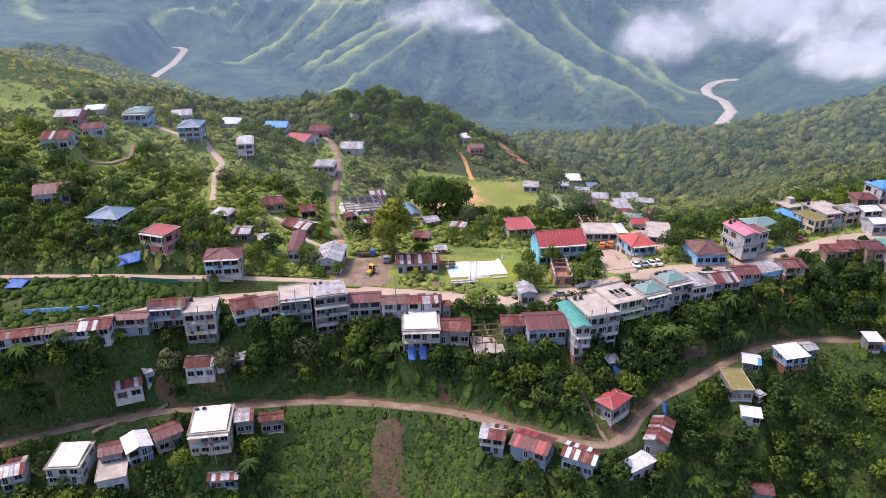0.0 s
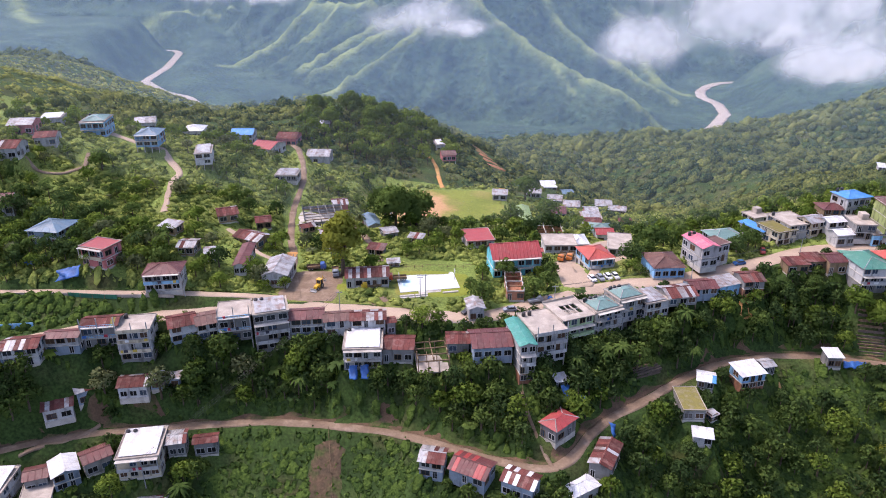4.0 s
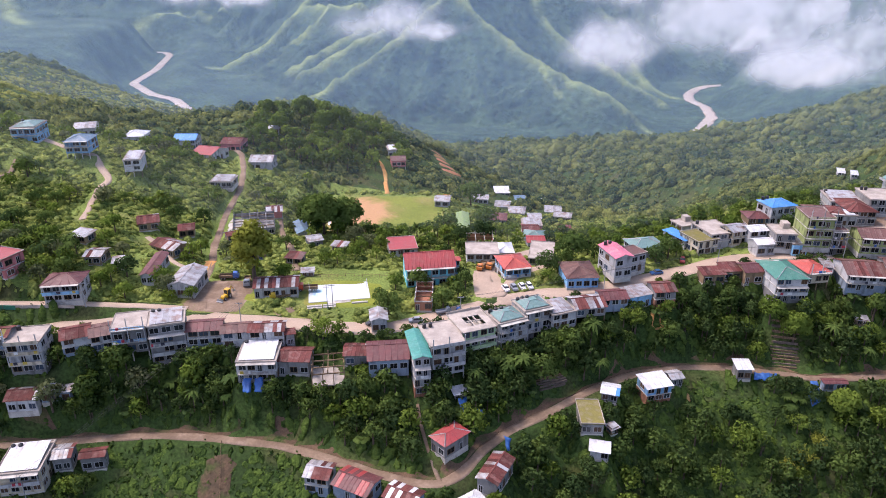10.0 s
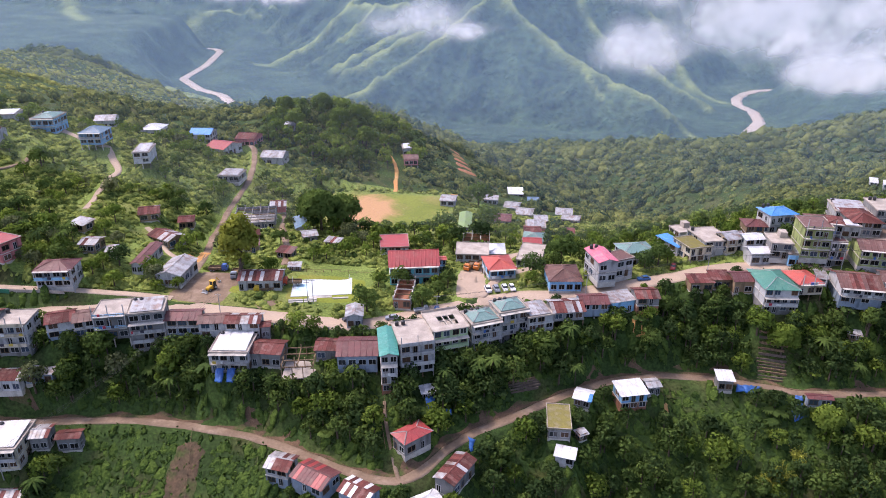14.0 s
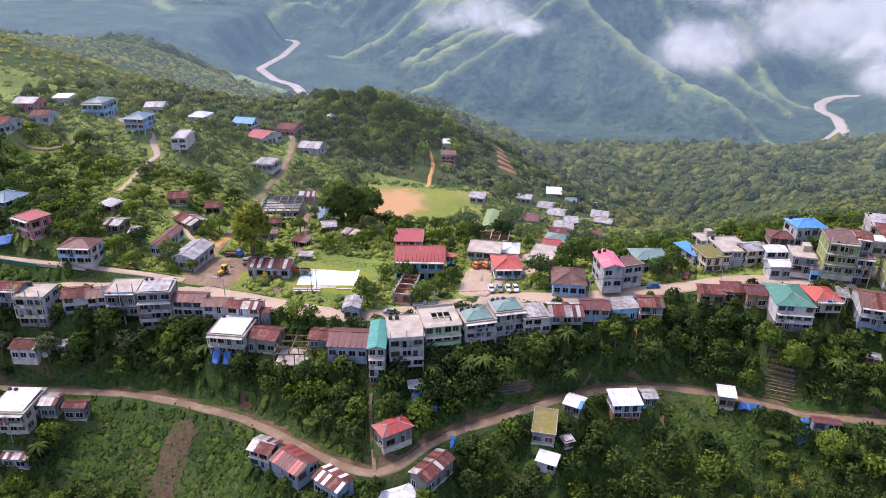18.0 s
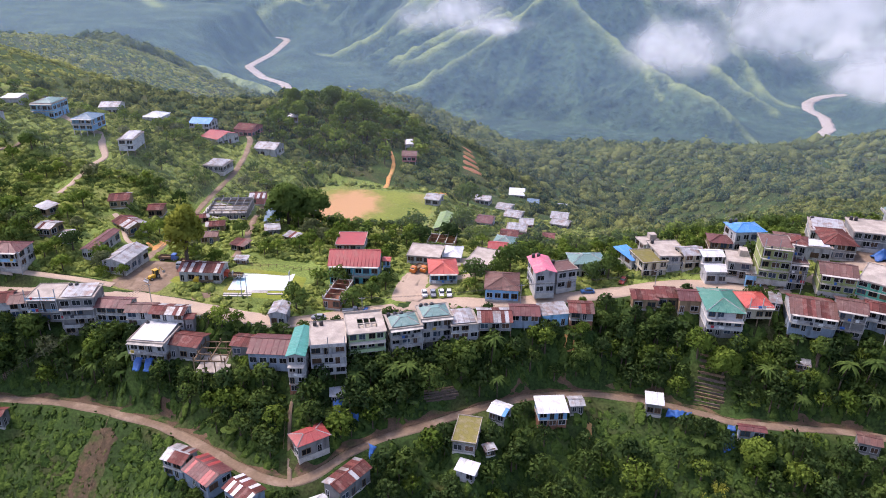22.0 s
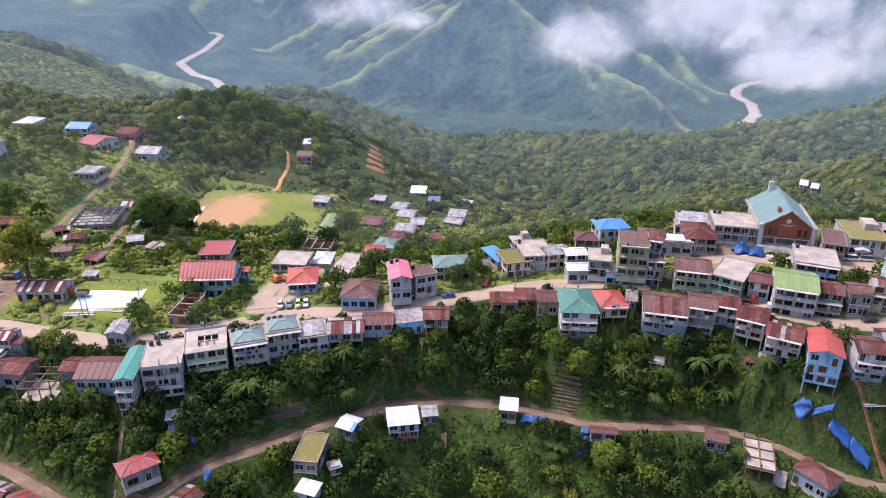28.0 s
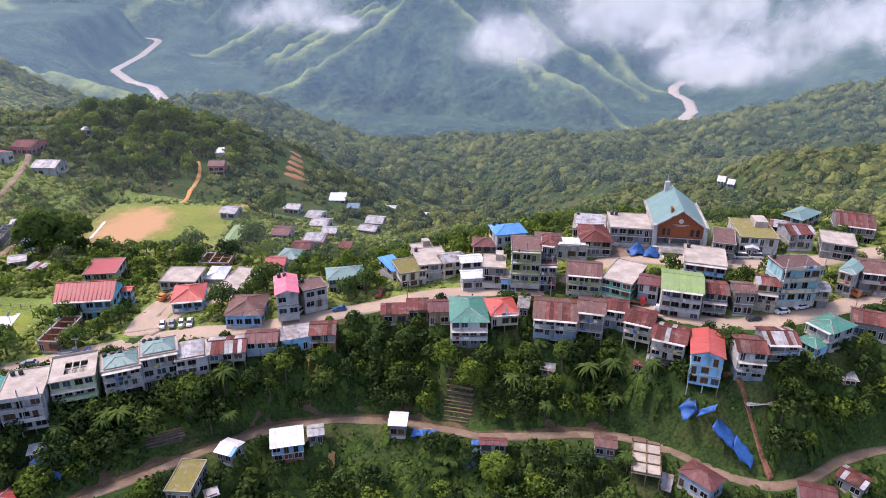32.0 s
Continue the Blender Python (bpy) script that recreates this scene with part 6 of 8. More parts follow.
def open_ground(x, y, low=False):
    """How far every place is from roads, houses and clearings (below zero: inside)."""
    x, y = np.asarray(x, float), np.asarray(y, float)
    free = np.full_like(x, 1e9)
    for line, half, _ in ROADS:
        free = np.minimum(free, to_line(x, y, line) - half - 0.4)
    for pts, half, *_ in PATHS:
        for back in (0.0, 2.5):
            free = np.minimum(free, to_line(x, y, [(a, b - back, 0) for a, b in pts]) - half - 0.6)
    for cx, cy, r, z, h, w, d, turn in SITES:
        c, s = math.cos(radians(turn)), math.sin(radians(turn))
        u, v = (x - cx) * c + (y - cy) * s, -(x - cx) * s + (y - cy) * c
        free = np.minimum(free, np.maximum(np.abs(u) - w / 2, np.abs(v) - d / 2))
    for x0, y0, x1, y1 in CLEARINGS[:6] if low else CLEARINGS:
        free = np.minimum(free, np.maximum(np.maximum(x0 - x, x - x1), np.maximum(y0 - y, y - y1)))
    return free


def head_room(x, y, z):
    """The height that a tree may reach before it hides a road or a house front."""
    room = np.full_like(np.asarray(x, float), 99.0)
    for line, drop in ((MAIN_ROAD + MAIN_ROAD_EAST, 0.6), (LOWER_ROAD + LOWER_ROAD_EAST, 0.6), (HILL_LANE, 0.4), (FARM_TRACK, 0.4)):
        ry, rz = along(line, x)
        inside = (x > line[0][0]) & (x < line[-1][0])
        ahead = ry - y
        room = np.where((ahead > 0) & (ahead < 25) & inside, np.minimum(room, rz + 0.52 * ahead - z + drop), room)
    for cx, cy, r, hz, h, w, d, turn in SITES:
        ahead = cy - d / 2 - y
        hit = (np.abs(x - cx) < w / 2 + 2.0) & (ahead > -d) & (ahead < 16)
        room = np.where(hit, np.minimum(room, hz + h * 0.6 + 0.62 * np.maximum(ahead, 0) - z), room)
    return room


CLEARINGS = [(-16, 288, 46, 343), (-2, 194, 25, 214), (-35, 188, -14, 214), (52, 200, 63, 224), (186, 226, 236, 268), (4, 205, 26, 222)]
CLEARINGS += [(198.5, 177.5, 220, 184), (209, 169, 221, 180), (-9, 163, -5, 166.5), (-99, 191.5, -92, 196), (-129, 182, -123, 187.5), (69, 170, 79, 177), (141, 187, 150, 197)]
WOOD_RNG = np.random.RandomState(11)


def scatter(x0, x1, y0, y1, gap):
    """Uneven places, about gap metres apart."""
    nx, ny = int((x1 - x0) / gap), int((y1 - y0) / gap)
    gx, gy = np.meshgrid(np.arange(nx), np.arange(ny))
    x = x0 + (gx + WOOD_RNG.uniform(-0.45, 0.45, gx.shape) + 0.5 * (gy % 2)) * gap
    y = y0 + (gy + WOOD_RNG.uniform(-0.45, 0.45, gy.shape)) * gap
    return x.ravel(), y.ravel()


JOINED = []
STEM = np.array([(0.7, 0.7, 0), (-0.7, 0.7, 0), (-0.7, -0.7, 0), (0.7, -0.7, 0)])


def grow(x0, x1, y0, y1, gap, kinds, tones, keep=1.0, where=None, big=1.0, cap=9.0, single=0.0, free=1.0):
    """Trees over an area. single: the share that are things of their own; the rest are joined into one wood."""
    x, y = scatter(x0, x1, y0, y1, gap)
    ok = (open_ground(x, y) > free) & (WOOD_RNG.uniform(size=len(x)) < keep)
    if where is not None:
        ok &= where(x, y)
    x, y = x[ok], y[ok]
    z = ground_at(x, y)
    room = np.minimum(head_room(x, y, z), cap * WOOD_RNG.uniform(0.7, 1.25, len(x)))
    for px, py, pz, pr in zip(x, y, z, room):
        kind = kinds[WOOD_RNG.randint(len(kinds))]
        tall = KINDS[kind][0]
        s = min(big * WOOD_RNG.uniform(0.75, 1.15), pr / tall)
        if s < 0.3:
            continue
        wide = max(s, min(0.62, s * 1.5))
        tone, turn, seed = tones[WOOD_RNG.randint(len(tones))], WOOD_RNG.uniform(0, 360), WOOD_RNG.randint(9)
        if WOOD_RNG.uniform() < single and s > 0.5:
            plant(kind, px, py, s, tone, turn, seed=seed, z=float(pz) - 0.1)
        else:
            JOINED.append((kind, seed, tone, px, py, float(pz) - 0.1, s, wide, turn))


def join_wood():
    """All the joined trees: crowns of leaf sprays on tapered stems."""
    qs, ns, ids, tones = [], [], [], []
    for kind, seed, tone, px, py, pz, s, wide, turn in JOINED:
        tall = KINDS[kind][0]
        _, q, nrm = KINDS[kind][2][seed % len(KINDS[kind][2])]
        skip = 2 if py < 230 else 4
        q, nrm = q[::skip], nrm[::skip]
        mid = q.mean(1, keepdims=True)
        q = mid + (q - mid) * (1.35 if py < 230 else 1.8)
        c, sn = math.cos(radians(turn)) * wide, math.sin(radians(turn)) * wide
        p = np.empty_like(q)
        p[..., 0], p[..., 1], p[..., 2] = px + q[..., 0] * c - q[..., 1] * sn, py + q[..., 0] * sn + q[..., 1] * c, pz + q[..., 2] * s
        c, sn = math.cos(radians(turn)), math.sin(radians(turn))
        ns += [np.stack([nrm[:, 0] * c - nrm[:, 1] * sn, nrm[:, 0] * sn + nrm[:, 1] * c, nrm[:, 2]], -1), STEM]
        r, h = 0.03 * tall * s, tall * s * 0.7
        st = [[(px + a[0] * r, py + a[1] * r, pz - 0.5), (px + b[0] * r, py + b[1] * r, pz - 0.5), (px + b[0] * r * 0.4, py + b[1] * r * 0.4, pz + h), (px + a[0] * r * 0.4, py + a[1] * r * 0.4, pz + h)]
              for a, b in (((1, 0), (0, 1)), ((0, 1), (-1, 0)), ((-1, 0), (0, -1)), ((0, -1), (1, 0)))]
        qs += [p, np.array(st)]
        ids += [np.full(len(p), tone), np.full(4, len(LEAVES))]
        tones.append(np.full(len(p) + 4, WOOD_RNG.uniform()))
    me = quad_mesh("trees", np.concatenate(qs), WOOD_LEAVES[0], np.concatenate(tones), np.concatenate(ns))
    for m in WOOD_LEAVES[1:]:
        me.materials.append(m)
    me.materials.append(BARK)
    me.polygons.foreach_set("material_index", np.concatenate(ids).astype(np.int32))
    tagged(new("trees", me), "mixed green trees crowding the slopes between the houses", "trees", kind="stuff")


def between(x, y):
    """Between the two roads."""
    return (y > along(LOWER_ROAD + LOWER_ROAD_EAST, x)[0] + 3) & (y < along(MAIN_ROAD + MAIN_ROAD_EAST, x)[0] - 5)


def under(x, y):
    lo = along(LOWER_ROAD + LOWER_ROAD_EAST, x)[0]
    return (y < lo - 3) & (y > lo - 62) & ~((x > -46) & (x < 14) & (y > lo - 24)) & ~((x > 100) & (x < 136) & (y > lo - 13))


def above(x, y):
    return y > along(MAIN_ROAD + MAIN_ROAD_EAST, x)[0] + 5


grow(-175, 285, 125, 222, 3.4, ("round", "round", "spreading", "upright", "open", "banana"), (0, 0, 0, 1, 1, 1, 2), 0.97, between, big=1.1, cap=9.0, single=0.13)
grow(-175, -46, 125, 182, 2.7, ("round", "spreading", "round", "upright", "banana"), (0, 0, 1, 1, 1, 2), 0.75, lambda x, y: (y > along(LOWER_ROAD, x)[0] + 2.2) & (y < along(MAIN_ROAD, x)[0] - 4), big=0.95, cap=7.5, single=0.12, free=0.1)
grow(-170, 275, 80, 185, 4.6, ("round", "round", "spreading", "upright", "open", "banana"), (0, 0, 0, 1, 1, 2), 0.85, under, big=1.15, cap=9.5, single=0.22)
grow(-185, -8, 192, 350, 5.6, ("round", "round", "spreading", "spreading", "banana"), (1, 2, 2, 2, 4), 0.55, lambda x, y: above(x, y) & (ripple(x, y, 60, 71) > -0.1 - 0.7 * (x < -150)), cap=7.0)
grow(-190, -62, 192, 262, 4.6, ("round", "round", "spreading", "spreading", "palm"), (0, 1, 1, 1, 2), 0.9, lambda x, y: above(x, y) & (y < 246 - 0.35 * (x + 150) + 12 * ripple(x, y, 30, 72)), cap=8.5, single=0.04)
grow(-8, 285, 205, 305, 6.0, ("round", "spreading", "upright", "open"), (1, 1, 2, 2), 0.75, above, cap=7.5)
grow(-60, 25, 345, 470, 8.5, ("spreading", "round", "upright"), (1, 1, 2, 2), 0.9, lambda x, y: np.hypot(x + 38, y - 420) < 62, big=1.5, cap=14)
join_wood()
# trees that stand out
plant("tower", -16.5, 208.5, 1.1, 3, 20, "towering yellow-green tree beside the dirt yard")
plant("great", -3, 262, 1.15, 1, 0, "huge dark green tree beside the playing field")
plant("great", 5, 268, 1.1, 1, 130, "huge dark green tree beside the playing field", seed=1)
plant("great", -8, 276, 1.1, 1, 250, "huge dark green tree beside the playing field")
for px, py, ps, tn in ((-120, 274, 0.62, 1), (-99, 254, 0.42, 1), (-70, 234, 0.5, 2), (-146, 264, 0.42, 0), (-119, 240, 0.5, 0), (-74, 299, 0.45, 1), (-146, 234, 0.55, 0), (-143, 213, 0.6, 0), (-55, 206, 0.5, 0), (-44, 204, 0.45, 2),
                       (-128, 226, 0.55, 0), (-90, 229, 0.4, 1), (-60, 262, 0.42, 1)):
    plant("spreading", px, py, ps * 2.1, tn, px * 5, f"broad {TONES[tn]} tree on the open hillside", seed=int(-px))
for px, py, ps, tn in ((-40, 432, 0.9, 1), (-25, 412, 0.95, 2), (-60, 420, 0.8, 2), (-8, 398, 0.85, 2), (-48, 398, 0.8, 2), (-18, 428, 0.9, 2)):
    plant("great", px, py, ps, tn, px * 5, f"tall {TONES[tn]} tree in the wood behind the playing field", seed=int(-px))
for px, py, ps, pt in ((44, 279, 1.5, 1), (60, 272, 1.3, 0), (62, 297, 1.6, 1), (58, 345, 1.9, 1), (50, 262, 1.2, 0), (87, 226, 1.5, 1), (77, 214.5, 1.15, 0), (118, 222, 1.2, 1), (113, 219, 1.0, 0), (10, 252, 1.2, 4), (16, 246, 1.0, 4), (-14, 244, 0.9, 1)):
    plant("spreading", px, py, ps, pt, px * 3, f"bushy {TONES[pt]} tree among the houses", seed=int(px))
plant("spreading", 9.5, 178.2, 0.95, 2, 20, "bright green roadside tree above the fence", z=3.0)
plant("round", 14, 178.6, 0.8, 2, 90, "bright green roadside tree above the fence", z=3.0)
plant("round", 35, 206.5, 1.15, 1, 40, "dark round tree in front of the turquoise hall")
for px, py, ps, pk in ((27, 191, 1.15, "spreading"), (24, 196, 0.9, "round"), (47.5, 199.5, 1.0, "round"), (50, 207, 0.95, "round"), (43, 195, 1.0, "spreading")):
    plant(pk, px, py, ps, 1, px * 7, "leafy green tree among the buildings by the plaza")
plant("great", 149, 192.5, 0.68, 2, 0, "large bright green tree on the slope below the shops")
plant("great", 155.4, 171.5, 0.62, 2, 90, "bright green round tree beside the dirt road", seed=1)
for px, py, ps in ((141.3, 161, 0.75), (146, 164.5, 0.7), (137, 160, 0.65)):
    plant("bamboo", px, py, ps, 3, px * 9, "feathery yellow-green bamboo clump on the slope", seed=int(px))
for px, py, ps in ((141.3, 173.7, 1.0), (143.8, 178.6, 0.95), (139, 171.2, 0.9), (144.5, 175.5, 1.0), (141, 176.6, 0.85), (206, 185.5, 0.9), (211, 184, 0.8)):
    plant("banana", px, py, ps, 1, px * 9, "banana plants with broad green leaves", seed=int(px * 3))
for k, (px, py, ps) in enumerate(((78.7, 182.0, 1.0), (91.7, 186.5, 0.8), (100, 190.5, 0.9), (70, 173.5, 1.0), (74, 179.5, 0.9), (152, 195, 0.9), (142.3, 195.5, 1.0), (164.3, 197.5, 0.8), (173.6, 195.5, 0.95), (179.6, 194.5, 0.8),
                                  (160, 195.5, 0.8), (131, 200.5, 1.0), (110.5, 190.5, 0.85), (122, 199, 0.95), (-24, 169, 1.15), (-18, 168, 0.9), (-1.5, 163.2, 0.85), (18.5, 160.5, 1.1), (21, 158, 1.0), (28, 157.5, 0.9))):
    plant(("spreading", "round", "upright")[k % 3], px, py, ps * 1.25, (1, 0, 2, 1)[k % 4], px * 11, f"leafy {TONES[(1, 0, 2, 1)[k % 4]]} tree below the street houses", seed=k)
for k, (px, py, ps) in enumerate(((-105.6, 150.7, 1.2), (-99.9, 154.4, 0.95), (-95.9, 155.0, 1.1), (-74.8, 162.4, 1.3), (-91.8, 156.4, 1.2), (-109.0, 150.7, 0.95), (-44.8, 170.9, 1.1), (-39.3, 169.1, 1.3), (-23.3, 171.8, 1.2), (-26.4, 168.1, 0.95), (-51.2, 165.3, 1.1), (-60.0, 162.5, 1.3))):
    plant(("spreading", "round")[k % 2], px, py, ps, (1, 2, 1, 4)[k % 4], px * 7, f"broad {TONES[(1, 2, 1, 4)[k % 4]]} tree on the steep slope between the roads", seed=k)
for px, py in ((60.3, 172), (64.1, 172.6), (85.6, 184.5)):
    plant("palm", px, py, 1.0, 1, px * 5, seed=int(px))
plant("spreading", -41, 200.5, 0.95, 4, 0, "greyish pink-tinged tree beside the grey shed")
for px, py, ps in ((-33, 198.5, 0.65), (-52, 196, 0.85), (-60, 199, 0.8), (-113, 149, 0.9), (-92, 160, 0.7)):
    plant("spreading", px, py, ps, 2, px, "bright green spreading tree beside the lane")
for px, py, ps in ((168.5, 187, 0.75), (179, 192, 0.95), (185, 191.5, 0.95), (186, 188, 0.8), (194, 186.5, 0.75), (-107, 152, 0.85), (-24, 165.5, 0.85), (52, 167, 0.7), (61, 171, 0.7), (88, 180, 0.75),
                   (233, 186, 0.7), (160, 191, 0.75), (187, 171, 0.65), (-50, 140, 0.8), (-100, 156, 0.7)):
    plant("palm", px, py, ps * 1.15, 1, px * 3, seed=int(abs(px)))



# ---- woods and undergrowth ----
def clumps(name, x, y, radius, tall, leaves, size, material, label, category, seed, sink=0.1, core=(7, 2), even=1.0):
    """Many plants joined: for each a lobed low dome of foliage that follows the slope, with leaf sprays over it."""
    rng = np.random.RandomState(seed)
    n = len(x)
    z = ground_at(x, y) - sink
    gx, gy = (np.clip((ground_at(x + dx, y + dy) - ground_at(x - dx, y - dy)) / 2.0, -1.6, 1.6) for dx, dy in ((1, 0), (0, 1)))
    r, tall, ph, k2 = np.asarray(radius)[:, None], np.asarray(tall)[:, None], rng.uniform(0, 6.28, (n, 1)), rng.randint(2, 5, (n, 1))

    def skin(u, s):
        ang = np.arctan2(u[..., 1], u[..., 0])
        lob = 0.78 + 0.2 * np.sin(k2 * ang + ph) + 0.17 * np.sin(5 * ang + 2 * ph + 3 * u[..., 2])
        dx, dy = u[..., 0] * r * lob * s, u[..., 1] * r * lob * s
        return np.stack([x[:, None] + dx, y[:, None] + dy, z[:, None] + gx[:, None] * dx + gy[:, None] * dy + tall * (0.2 + 0.8 * u[..., 2] * s * (0.75 + 0.35 * lob))], -1)

    u = rng.normal(size=(n, leaves, 3))
    u[..., 2] = np.abs(u[..., 2]) * 0.9 - 0.1
    u /= np.linalg.norm(u, axis=-1, keepdims=True)
    p = skin(u, rng.uniform(0.8, 1.12, (n, leaves)))
    nrm = u + rng.normal(scale=0.28, size=u.shape)
    nrm /= np.linalg.norm(nrm, axis=-1, keepdims=True)
    a = np.cross(nrm, rng.normal(size=u.shape))
    a /= np.linalg.norm(a, axis=-1, keepdims=True)
    b = np.cross(nrm, a)
    s = (np.asarray(size) * np.ones(n))[:, None, None] * rng.uniform(0.6, 1.3, (n, leaves, 1))
    dip = nrm * s * rng.uniform(-0.35, 0.1, (n, leaves, 1))
    q = np.stack([p - a * s + dip, p - b * s * 0.75, p + a * s + dip, p + b * s * 0.75], 2).reshape(-1, 3)
    lean = np.stack([-gx, -gy, np.zeros(n)], -1)[:, None, :] * 0.6

    def swell(v):
        m = v / np.stack([r, r, tall], -1) * np.minimum(r, tall)[..., None] + lean
        return m / np.maximum(np.linalg.norm(m, axis=-1, keepdims=True), 1e-6)

    soft_n = swell(u) + 0.4 * nrm
    soft_n = np.repeat((soft_n / np.linalg.norm(soft_n, axis=-1, keepdims=True)).reshape(-1, 3), 4, 0)
    seg, rings = core
    up = np.linspace(-0.25, 1.0, rings + 1)
    az = np.linspace(0, 6.2832, seg, endpoint=False)
    flat = np.sqrt(np.clip(1 - up ** 2, 0.004, 1))
    d = np.stack([(flat[:, None] * np.cos(az)).ravel(), (flat[:, None] * np.sin(az)).ravel(), np.repeat(up, seg)], -1)
    dome = skin(np.broadcast_to(d, (n,) + d.shape), rng.uniform(0.68, 1.02, (n, len(d)))).reshape(-1, 3)
    f = np.array([(k * seg + i, k * seg + (i + 1) % seg, (k + 1) * seg + (i + 1) % seg, (k + 1) * seg + i) for k in range(rings) for i in range(seg)])
    faces = np.concatenate([np.arange(len(q)).reshape(-1, 4), (len(q) + np.arange(n)[:, None, None] * len(d) + f).reshape(-1, 4)])
    me = fast_mesh(name, np.concatenate([q, dome]), faces, material, True, np.concatenate([soft_n, swell(np.broadcast_to(d, (n,) + d.shape)).reshape(-1, 3)]))
    tone = 0.5 + even * rng.uniform(-0.5, 0.5, n)
    me.attributes.new("tone", "FLOAT", "FACE").data.foreach_set("value", np.concatenate([np.repeat(tone, leaves), np.repeat(tone, len(f))]).astype(np.float32))
    return tagged(new(name, me), label, category, kind="stuff")


def undergrowth():
    x, y = scatter(-175, 290, 100, 350, 2.2)
    free = open_ground(x, y)
    room = head_room(x, y, ground_at(x, y))
    patch = ripple(x, y, 40, 21) + 0.6 * ripple(x, y, 13, 22)
    main = along(MAIN_ROAD + MAIN_ROAD_EAST, x)[0]
    ok = (free > 0.7) & ((patch > -0.75) | (y < main)) & (room > 0.3) & ~((x > -19) & (x < -8) & (y < 156) & (y > 128)) & ((y < main) | (WOOD_RNG.uniform(size=len(x)) < 0.8))
    x, y, room = x[ok], y[ok], room[ok]
    r = WOOD_RNG.uniform(0.8, 2.2, len(x)) * np.where(y > along(MAIN_ROAD + MAIN_ROAD_EAST, x)[0] + 4, 1.3, 1.0)
    tall = np.minimum(r * WOOD_RNG.uniform(0.5, 1.1, len(x)), room)
    low = ((x > -50) & (x < 16) & (y < 156)) | ((x > 95) & (x < 155) & (y < 184))
    tall, r = np.where(low, tall * 0.3, tall * 0.8), np.where(low, r * 1.1, r)
    # above the main road plants take the leaf colour that holds sunlight
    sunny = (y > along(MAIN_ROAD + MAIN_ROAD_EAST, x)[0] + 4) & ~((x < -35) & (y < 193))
    for k, mat, name, label in ((~sunny, SCRUB, "shrubs", "dense green shrubs and creepers over the slope"), (sunny, SUNLIT_MEADOW, "weeds", "bright green weeds and bushes, coloured as sunlit, on open hillside")):
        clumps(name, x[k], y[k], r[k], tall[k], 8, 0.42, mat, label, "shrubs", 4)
    x, y = scatter(-175, 290, 110, 350, 1.9)
    ok = (open_ground(x, y, True) > 0.1) & (WOOD_RNG.uniform(size=len(x)) < 0.7)
    x, y = x[ok], y[ok]
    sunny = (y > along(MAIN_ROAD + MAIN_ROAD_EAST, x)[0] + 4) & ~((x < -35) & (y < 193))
    for k, mat, label in ((~sunny, SCRUB, "tall dark weeds and grass on the slopes"), (sunny, SUNLIT_MEADOW, "bright green grass, coloured as sunlit, on the open hillside")):
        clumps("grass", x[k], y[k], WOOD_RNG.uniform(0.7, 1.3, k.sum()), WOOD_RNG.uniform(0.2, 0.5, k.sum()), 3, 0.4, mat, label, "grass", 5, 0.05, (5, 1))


def woods():
    for name, label, made, leaves, fine, core, spread, areas in (
            ("woods", "dense green forest canopy behind the village", FOREST, 20, 0.17, (8, 3), 0.45, ((-175, 300, 345, 480, 5.2, 3.3), (-175, 420, 480, 720, 6.4, 4.2), (290, 420, 180, 480, 6.3, 3.8), (60, 290, 300, 345, 5.2, 2.8))),
            ("ridge_woods", "olive green bamboo scrub over the rounded ridge", RIDGE_SCRUB, 10, 0.2, (7, 2), 0.3, ((-330, -175, 200, 345, 4.4, 2.5), (-400, -175, 345, 720, 5.2, 3.0))),
            ("far_woods", "forest covering the far hills", FOREST, 9, 0.2, (6, 2), 0.45, ((-640, 740, 720, 1130, 9.5, 6.2), (-460, -400, 480, 720, 8.0, 5.0)))):
        xs, ys, rs = [], [], []
        for x0, x1, y0, y1, gap, r in areas:
            x, y = scatter(x0, x1, y0, y1, gap)
            ok = (open_ground(x, y) > 1.5) & (WOOD_RNG.uniform(size=len(x)) < 0.92) & ~((x > -14) & (x < 45) & (y < 350)) & (head_room(x, y, ground_at(x, y)) > 5)
            ok &= ~((np.abs(x - 48.5 + 0.194 * (y - 433)) < 9.5) & (y > 405) & (y < 495)) & ~((np.abs(x - 10) < 6) & (y > 350) & (y < 400)) & ~((x > 55) & (x < 135) & (y < 385) & (WOOD_RNG.uniform(size=len(x)) < 0.5))
            xs.append(x[ok]), ys.append(y[ok]), rs.append(r * np.clip(WOOD_RNG.lognormal(-0.05, spread, ok.sum()), 0.5, 2.1) * (0.9 + 0.22 * ripple(x[ok], y[ok], 70, 91)))
        x, y, r = (np.concatenate(v) for v in (xs, ys, rs))
        clumps(name, x, y, r, r * WOOD_RNG.uniform(0.7, 1.15, len(x)) * (0.7 if made is RIDGE_SCRUB else 1.0), leaves, fine * r + 0.1, made, label, "forest", 6, 0.5, core, 0.6)


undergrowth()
woods()



